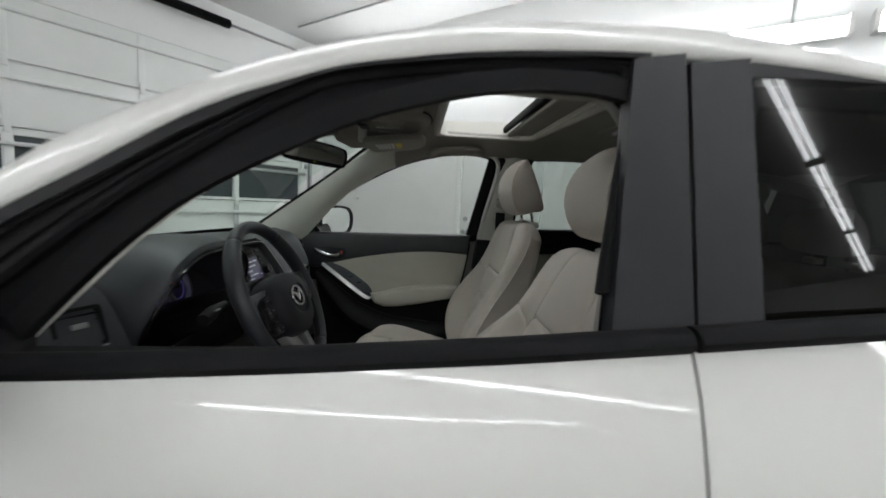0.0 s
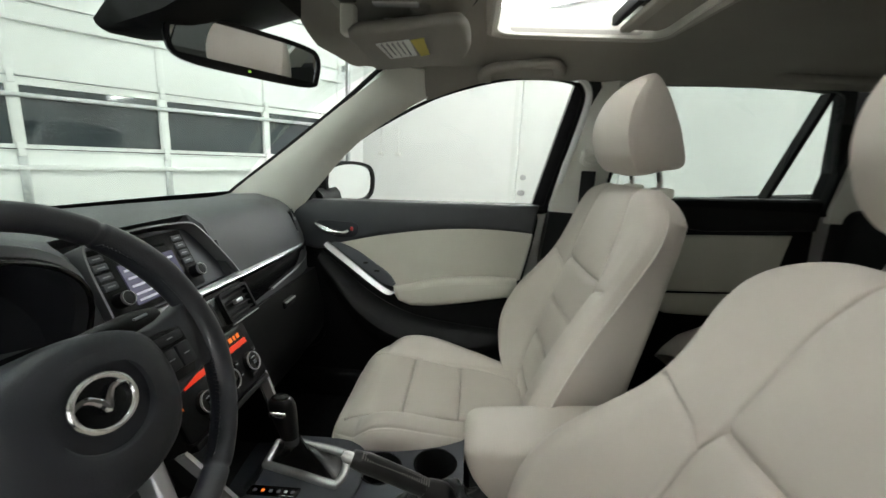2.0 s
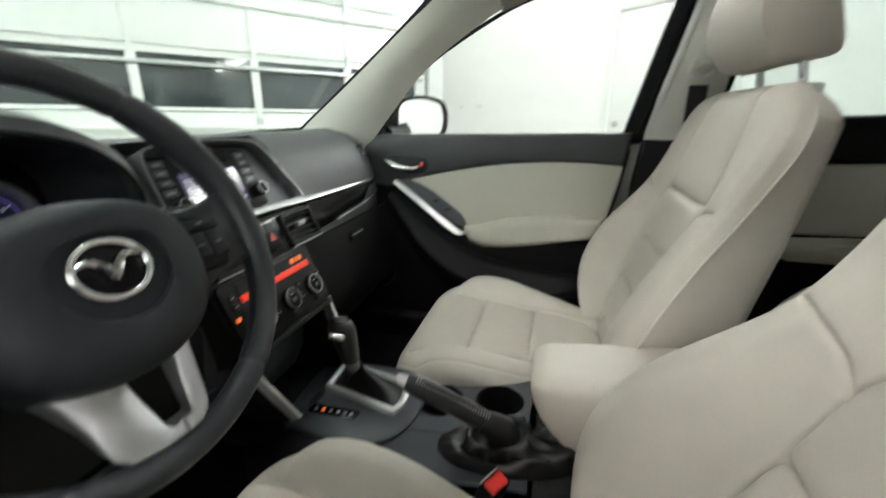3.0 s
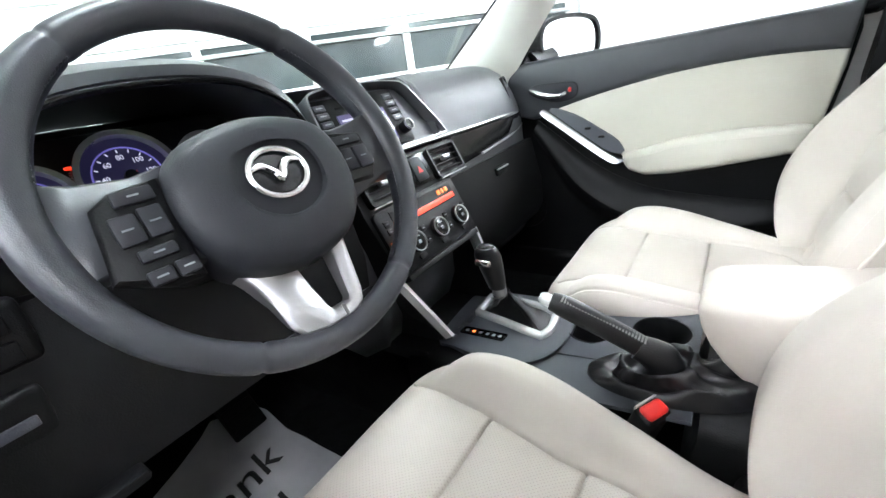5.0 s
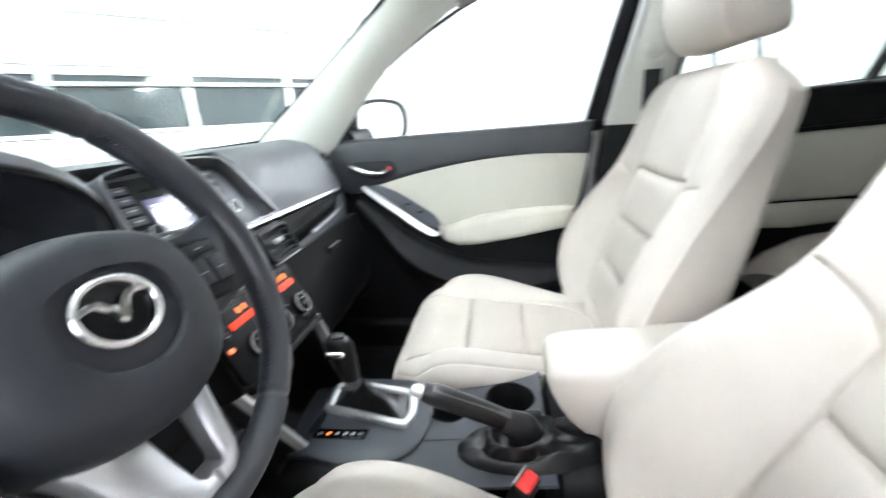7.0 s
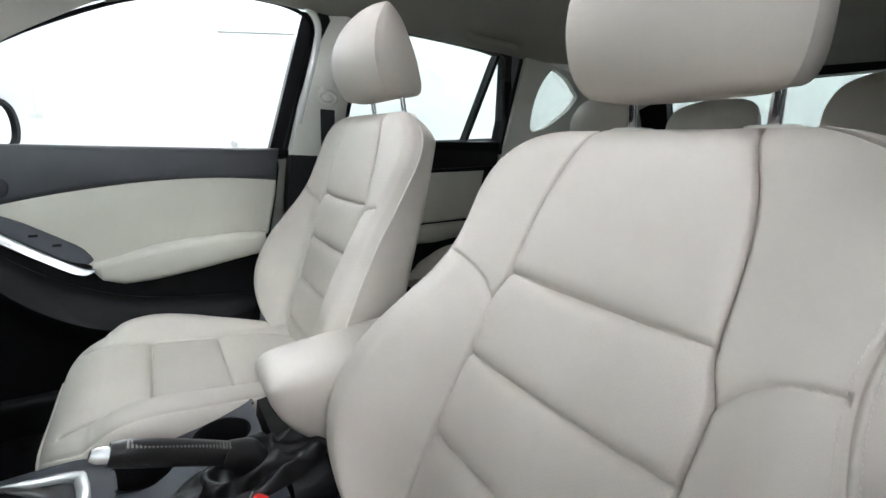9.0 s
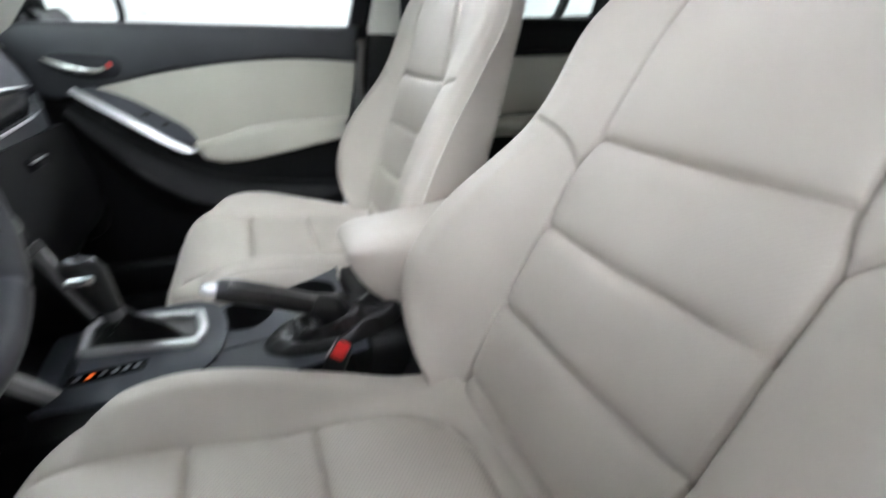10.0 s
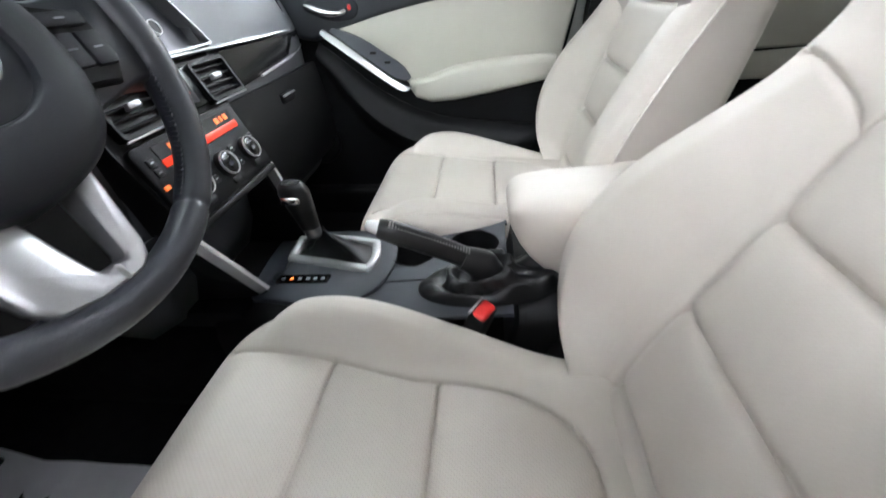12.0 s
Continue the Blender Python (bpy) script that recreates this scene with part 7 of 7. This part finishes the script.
# armrest box
rows = []
for x, z0, z1, w in ((0.328, 0.808, 0.824, 0.052), (0.333, 0.792, 0.834, 0.066), (0.345, 0.768, 0.842, 0.074), (0.362, 0.744, 0.847, 0.077), (0.388, 0.718, 0.851, 0.078), (0.41, 0.708, 0.853, 0.079), (0.50, 0.704, 0.862, 0.080), (0.60, 0.704, 0.870, 0.080), (0.64, 0.72, 0.868, 0.074)):
    lp = []
    for t in np.linspace(0, 2 * math.pi, 40, endpoint=False):
        c, d = math.cos(t), math.sin(t)
        lp.append((x, 0.004 + (w - 0.009) * math.copysign(abs(c) ** 0.32, c), (z0 + z1) / 2 - 0.008 + (z1 - z0 - 0.010) / 2 * math.copysign(abs(d) ** 0.32, d)))
    rows.append(lp)
fine = []
for a, b in zip(rows[:-1], rows[1:]):
    fine += [a, [tuple((np.array(p) + np.array(q)) / 2) for p, q in zip(a, b)]]
part("armrest_lid", loft(fine + rows[-1:]), M_LEATHER, con, "padded beige armrest lid", 70)
part("armrest_box", box((0.40, -0.095, 0.42), (0.63, 0.115, 0.70), 0.012), M_HARD, con, "black armrest box")
# parking brake
pb_ = thing("parking_brake", "black leather parking brake lever with bright button", "parking brake", at=(0.27, -0.06, 0.69))
pts = [(0.146, -0.088, 0.815), (0.165, -0.086, 0.808), (0.20, -0.081, 0.791), (0.24, -0.074, 0.769), (0.275, -0.067, 0.748), (0.295, -0.063, 0.737)]
grip = part("grip", tube(pts, [0.0125, 0.0152, 0.0152, 0.0150, 0.0145, 0.014], 20, smooth=4, flat=1.12), M_BOOT, pb_, "leather-wrapped grip", 60)
part("button", tube([(0.130, -0.090, 0.822), (0.136, -0.0895, 0.819), (0.152, -0.087, 0.812)], [0.006, 0.0095, 0.010], 16), M_CHROME2, pb_, "bright push button")
for k in range(34):
    t = k / 33
    p = np.array(pts[1]) * (1 - t) + np.array(pts[-1]) * t
    part("stitch", box((-0.0016, -0.0055, -0.0010), (0.0010, 0.0055, 0.0018), 0, 1, pose(p[0], p[1] - 0.0065, p[2] + 0.0150 + 0.003 * math.sin(math.pi * t), 20, 30, 10)), M_THREAD, grip)
# boot rings from the console up to the grip: middle x, y, height, half length, half width, tilt
BOOT = [(0.300, -0.060, 0.000, 0.112, 0.053, 0), (0.300, -0.060, 0.009, 0.109, 0.052, 0), (0.302, -0.061, 0.019, 0.090, 0.047, 2), (0.300, -0.061, 0.015, 0.070, 0.043, 4),
        (0.291, -0.062, 0.022, 0.057, 0.042, 6), (0.288, -0.062, 0.035, 0.050, 0.039, 9), (0.287, -0.062, 0.037, 0.043, 0.034, 10), (0.288, -0.063, 0.027, 0.035, 0.029, 14),
        (0.292, -0.063, 0.029, 0.028, 0.025, 25), (0.288, -0.064, 0.043, 0.0245, 0.0225, 45), (0.272, -0.0675, 0.056, 0.0195, 0.0190, 62), (0.262, -0.0695, 0.061, 0.0178, 0.0175, 62)]
loops = []
fine = spl(BOOT, 4)
for k, (bx, by, h, rx, ry, tl) in enumerate(fine):
    t = k / (len(fine) - 1)
    body = math.sin(math.pi * min(t / 0.72, 1.0)) ** 1.2
    lp = []
    for j in range(80):
        a = 2 * math.pi * j / 80
        c, d = math.cos(a), math.sin(a)
        wave = body * (0.0045 * math.sin(3 * a + 9 * t + 0.6) + 0.0028 * math.sin(7 * a - 14 * t) + 0.002 * math.sin(13 * a + 5 * t))
        hump = 0.017 * math.exp(-((a - 0.35 - 2.2 * (0.35 - t)) / 0.30) ** 2) * math.exp(-((t - 0.24) / 0.13) ** 2) + 0.012 * math.exp(-((a - 5.5 + 1.8 * t) / 0.25) ** 2) * math.exp(-((t - 0.22) / 0.14) ** 2)
        x = bx + (rx + wave * 0.8) * c * math.cos(radians(tl))
        z = ctop(x) - 0.002 + h + (rx + wave) * c * math.sin(radians(tl)) + wave * 0.7 + hump
        lp.append((x, by + (ry + wave * 0.8) * d, z))
    loops.append(lp)
part("boot", loft(loops), M_BOOT, pb_, "creased black leather boot", 80)

# belt buckles
for x, y, zz in ((0.288, -0.128, 0.688), (0.36, 0.165, 0.655)):
    bk = thing("belt_buckle", "black seat belt buckle with red release button", "belt buckle", "belt buckles", at=(x, y, 0.62))
    m = pose(x, y, zz, 0, 20, -30 if y < 0 else 20)
    part("housing", box((-0.015, -0.022, -0.09), (0.015, 0.022, 0.017), 0.007, 3, m), M_HARD, bk)
    part("release_button", box((-0.0105, -0.0180, 0.012), (0.0105, 0.0180, 0.0225), 0.0055, 4, m), M_RED, bk, "red release button")
    part("tongue_slot", box((-0.0155, -0.019, 0.012), (-0.0125, 0.019, 0.0195), 0.001, 2, m), M_CHROME2, bk, "bright edge of the slot")
    part("stalk", box((-0.010, -0.018, -0.20), (0.010, 0.018, -0.085), 0.004, 2, m), M_HARD, bk)


# ---- overhead: mirror, visors, lamps, grab handles ----
mr = thing("rear_view_mirror", "black framed rear view mirror under a dark sensor cover", "mirror", at=(-0.08, 0.04, 1.46))
ma, mb = Vector((-0.128, -0.057, 1.452)), Vector((0.027, 0.100, 1.438))
mx = (mb - ma).normalized()
mn = Vector((mx.y, -mx.x, -0.16)).normalized()
mu = mn.cross(mx)
MM = frame_matrix((ma + mb) / 2, mx, mu, mn)
mo = [tuple(q) for q in spl([(-0.124, -0.004), (-0.118, 0.026), (-0.085, 0.036), (0.0, 0.038), (0.09, 0.035), (0.120, 0.024), (0.124, -0.010), (0.108, -0.030), (0.0, -0.034), (-0.10, -0.030)], 4, True)]
mo = [(x * 0.93, y) for x, y in mo]
part("mirror_shell", loft([[MM @ Vector((x * k, y * k, c)) for x, y in mo] for k, c in ((1.0, 0.004), (1.0, -0.008), (0.92, -0.024), (0.6, -0.036))]), M_HARD, mr, "black mirror shell")
part("mirror_rim", ring(mo, grow(mo, -0.007), lambda x, y: MM @ Vector((x, y, 0.008)), lambda x, y: MM @ Vector((x, y, -0.004))), M_GLOSS, mr, "black mirror rim")
part("mirror_glass", prism([(x, max(y, -0.020)) for x, y in grow(mo, -0.006)], MM @ pose(0, 0, 0.003), 0.002), M_MIRROR, mr)
part("button_strip", prism([(x, min(y, -0.020)) for x, y in grow(mo, -0.006) if y < -0.012], MM @ pose(0, 0, 0.003), 0.003), M_GLOSS, mr)
part("mirror_lamp", cyl(MM @ Vector((0.0, -0.026, 0.005)), MM @ Vector((0.0, -0.026, 0.0075)), 0.0022, None, 10), mat("green_lamp", (0.1, 0.3, 0.05), 0.4, emit=(0.5, 0.9, 0.1), emit_power=0.3), mr, "tiny green lamp")
part("mirror_arm", tube([MM @ Vector((0, 0, -0.03)), (-0.115, 0.06, 1.475), (-0.125, 0.045, 1.51)], [0.018, 0.016, 0.02], 14), M_HARD, mr)
rows = []
for x0, y0, y1, zt, zb in ((-0.214, -0.082, -0.066, 1.462, 1.450), (-0.185, -0.088, -0.02, 1.487, 1.449), (-0.15, -0.092, 0.03, 1.513, 1.457), (-0.11, -0.095, 0.07, 1.537, 1.468), (-0.05, -0.09, 0.10, 1.565, 1.500), (0.005, -0.06, 0.10, 1.575, 1.515)):
    rows.append([(x0, y0, zt), (x0, y0 + 0.004, zb + 0.006), (x0 + 0.008, y0 + (y1 - y0) * 0.25, zb), (x0 + 0.012, y0 + (y1 - y0) * 0.7, zb - 0.003), (x0, y1 - 0.004, zb + 0.006), (x0, y1, zt), (x0, (y0 + y1) / 2, zt + 0.004)])
part("sensor_cover", loft(rows), M_HARD, mr, "black triangular sensor cover", 60)

for s in (1, -1):
    v = thing("sun_visor", "folded grey beige sun visor with warning label" if s > 0 else "folded grey beige sun visor", "sun visor", "sun visors", at=(0.16, s * 0.38, 1.54))
    o2 = [tuple(q) for q in spl([(0.055, 0.205), (0.16, 0.185), (0.262, 0.180), (0.284, 0.215), (0.290, 0.42), (0.284, 0.535), (0.255, 0.572), (0.10, 0.590), (0.062, 0.575), (0.050, 0.40)], 4, True)]

    if s > 0:
        o2 = [tuple(q) for q in spl([(0.085, 0.10), (0.16, 0.085), (0.262, 0.085), (0.290, 0.11), (0.296, 0.20), (0.293, 0.29), (0.262, 0.372), (0.12, 0.388), (0.092, 0.372), (0.082, 0.24)], 4, True)]
    else:
        o2 = [(x, y - 0.030) for x, y in o2]

    def vz(x, y, s=s):
        return 1.521 + 0.12 * (x - 0.2) if s > 0 else liner_z(x, s * y) - 0.026 - 0.10 * max(0.0, 0.16 - x)
    lo = [[(x, s * y, vz(x, y) + dz) for x, y in grow(o2, -ins)] for ins, dz in ((0.008, 0.008), (0.0, 0.0), (0.002, -0.008), (0.008, -0.0115))]
    VC = 0.235 if s > 0 else 0.355
    for f in (0.9, 0.72, 0.5, 0.28, 0.08):
        lo.append([(x, s * y, vz(x, y) - 0.012) for x, y in [(0.172 + (x - 0.172) * f, VC + (y - VC) * f) for x, y in o2]])
    lo.insert(0, [(x, s * y, vz(x, y) + 0.008) for x, y in [(0.172 + (x - 0.172) * 0.1, VC + (y - VC) * 0.1) for x, y in o2]])
    part("visor_board", loft(lo), M_LINER, v, "cloth visor board", 60)
    yp, yc = (0.375, 0.10) if s > 0 else (0.555, 0.17)
    part("visor_pivot", tube([(0.105, s * yp, vz(0.105, yp)), (0.085, s * (yp + 0.03), vz(0.09, yp) + 0.02), (0.080, s * (yp + 0.035), liner_z(0.08, s * yp) + 0.002)], 0.009, 10), M_TRIM, v)
    part("visor_clip", box((0.070, min(s * yc, s * (yc + 0.03)), vz(0.08, yc) - 0.006), (0.096, max(s * yc, s * (yc + 0.03)), liner_z(0.09, s * yc) + 0.002), 0.006, 2), M_TRIM, v, "pale visor clip")
    lz = lambda x, y: (x, s * y, vz(x, y) - 0.0135)
    y0, y1 = (0.150, 0.270) if s > 0 else (0.200, 0.285)

    def patch(xa, xb, ya, yb, h0, h1):
        lp = [lz(x, y) for x, y in ((xa, ya), (xb, ya - 0.008), (xb, yb - 0.008), (xa + 0.006, yb))]
        return loft([[(p[0], p[1], p[2] - h0) for p in lp], [(p[0], p[1], p[2] - h1) for p in lp]])
    lab = part("visor_label", patch(0.122, 0.186, y0, y1, 0.0, 0.0008), M_LABELW, v, "white printed label")
    part("label_band", patch(0.187, 0.212, y0, y1, 0.0, 0.001), M_LABELY, lab, "yellow label band")
    for k in range(5):
        x = 0.130 + 0.010 * k
        part("print_bar", patch(x, x + 0.004, y0 + 0.008, y1 - 0.012 - 0.01 * (k % 2), 0.0008, 0.0014), M_LABELGREY, lab)

ov = thing("overhead_console", "grey overhead console with two map lamps", "map lamp", at=(0.2, 0.02, 1.56))
oo = [tuple(q) for q in spl([(0.06, -0.07), (0.16, -0.085), (0.25, -0.085), (0.295, -0.05), (0.312, 0.07), (0.295, 0.185), (0.25, 0.225), (0.16, 0.225), (0.06, 0.20), (0.045, 0.07)], 4, True)]
part("console_shell", loft([[(x, y, liner_base(x, y) + dz) for x, y in grow(oo, -ins)] for ins, dz in ((0.0, -0.008), (0.004, -0.024), (0.014, -0.034), (0.05, -0.038))]), M_LINER, ov, "moulded grey shell", 60)
part("shell_seam", tube([(x, y, liner_base(x, y) - 0.016) for x, y in oo[8:24]], 0.003, 8), M_RUBBER, ov)
for y in (-0.045, 0.085, 0.180):
    zl = liner_base(0.18, y) - 0.036
    lp = part("lamp_recess", box((0.118, y - 0.004, zl - 0.004), (0.222, y + 0.038, zl + 0.014), 0.006, 2), M_LINER, ov, "lamp recess")
    # driver-side lens in headliner grey: its shade is put into the colour
    part("lamp_lens", box((0.128, y + 0.004, zl - 0.008), (0.208, y + 0.026, zl + 0.002), 0.004, 2), M_LENS if y > 0 else M_LINER, lp, "white lamp lens" if y > 0 else "")
    part("lamp_switch", box((0.190, y + 0.028, zl - 0.010), (0.226, y + 0.036, zl + 0.002), 0.003, 2), M_LINER, lp)
part("microphone_slots", box((0.085, -0.02, 1.532), (0.115, 0.05, 1.538), 0.003, 1), M_HARD, ov)

for x0, x1, s in ((0.334, 0.538, 1), (1.13, 1.36, 1), (1.13, 1.36, -1)):
    gh = thing("grab_handle", "grey beige folding grab handle on the headliner", "grab handle", "grab handles", at=((x0 + x1) / 2, s * 0.58, 1.54))
    yo, rise, reach = (0.572, 0.012, 0.075) if x0 < 1 else (0.588, -0.020, 0.020)
    zz = [(1.522, 1.544)[k] if x0 < 1 else liner_z(x, s * yo) + 0.004 for k, x in enumerate((x0, x1))]
    arch = [(x0, 0.0, 0.0), (x0 + 0.002, 0.35, 0.5), (x0 + 0.022, 0.82, 0.95), ((x0 + x1) / 2, 1.0, 1.0), (x1 - 0.030, 0.82, 0.95), (x1 - 0.008, 0.35, 0.5), (x1, 0.0, 0.0)]
    arch = [(x, s * (yo - reach * k), zz[0] + (zz[1] - zz[0]) * (x - x0) / (x1 - x0) + rise * h) for x, k, h in arch]
    part("grip", tube(arch, [0.019, 0.018, 0.0165, 0.015, 0.0165, 0.018, 0.019], 14, smooth=5, flat=0.8), M_LINER, gh, "", 60)
    for x, z in ((x0, zz[0]), (x1, zz[1])):
        part("mount", box((x - 0.016, s * (yo + 0.004) - 0.014, z - 0.012), (x + 0.020, s * (yo + 0.004) + 0.014, z + 0.022), 0.007, 3), M_LINER, gh)
dl = thing("dome_lamp", "small white cabin lamp in the rear headliner", "cabin lamp", at=(0.95, 0.05, 1.58))
part("lamp_base", prism(rrect(0.10, 0.16, 0.015, 4, 0.93, 0.03), pose(0, 0, liner_z(0.93, 0) - 0.018), 0.014), M_LINER, dl)
part("lamp_lens", prism(rrect(0.03, 0.06, 0.008, 4, 0.925, 0.03), pose(0, 0, liner_z(0.93, 0) - 0.025), 0.008), M_LENS, dl, "small white lamp lens")

# ---- footwell: paper mat with writing, pedals ----
mat_rows = []
for k in range(25):
    t = k / 24
    x = -0.63 + 0.53 * t
    yin = -0.222 - 0.10 * max(0.0, (-0.575 - x) / 0.055) ** 1.5
    row = []
    for j in range(21):
        y_out = -0.64 + 0.32 * float(sm(-0.50, -0.64, x))
        y = y_out + (yin - y_out) * j / 20
        lift = 0.003 * math.sin(x * 38 + y * 21) * math.sin(y * 33 - x * 12) + 0.42 * max(0.0, -0.505 - x) + 0.004 * (x < -0.5)
        row.append((x, y, 0.4125 + lift))
    mat_rows.append(row)
pm = tagged(part("paper_mat", slab(mat_rows, 0.0012), M_PAPER, None), "crumpled white paper floor mat printed with black writing", "paper mat")
tm = frame_matrix((-0.425, -0.430, 0.4185), Vector((-0.215, 0.976, 0)), Vector((-0.976, -0.215, 0)), (0, 0, 1))
part("writing", words("Thank", 0.112, tm, 0.0006, 0.35, 0.0002), M_INK, pm, "black handwritten words")
tm2 = frame_matrix((-0.315, -0.430, 0.4185), Vector((-0.215, 0.976, 0)), Vector((-0.976, -0.215, 0)), (0, 0, 1))
part("writing", words("you", 0.112, tm2, 0.0006, 0.35, 0.0002), M_INK, pm, "black handwritten words")
for y, w, z, nm in ((-0.288, 0.080, 0.500, "accelerator_pedal"),):
    pdl = thing(nm, "black ribbed accelerator pedal over the paper mat", "pedal", "", at=(-0.52, y, z))
    part("pad", box((-0.055, -w / 2, -0.008), (0.055, w / 2, 0.008), 0.006, 2, pose(-0.548, y, z, 0, 52, 0)), M_HARD, pdl)
    for k in range(5):
        part("rib", box((-0.046 + 0.020 * k, -w / 2 + 0.006, 0.007), (-0.038 + 0.020 * k, w / 2 - 0.006, 0.011), 0.001, 1, pose(-0.548, y, z, 0, 52, 0)), M_HARD, pdl)
    part("arm", tube([(-0.560, y, z), (-0.62, y, z + 0.06), (-0.66, y, z + 0.22)], 0.011, 10), M_HARD, pdl)
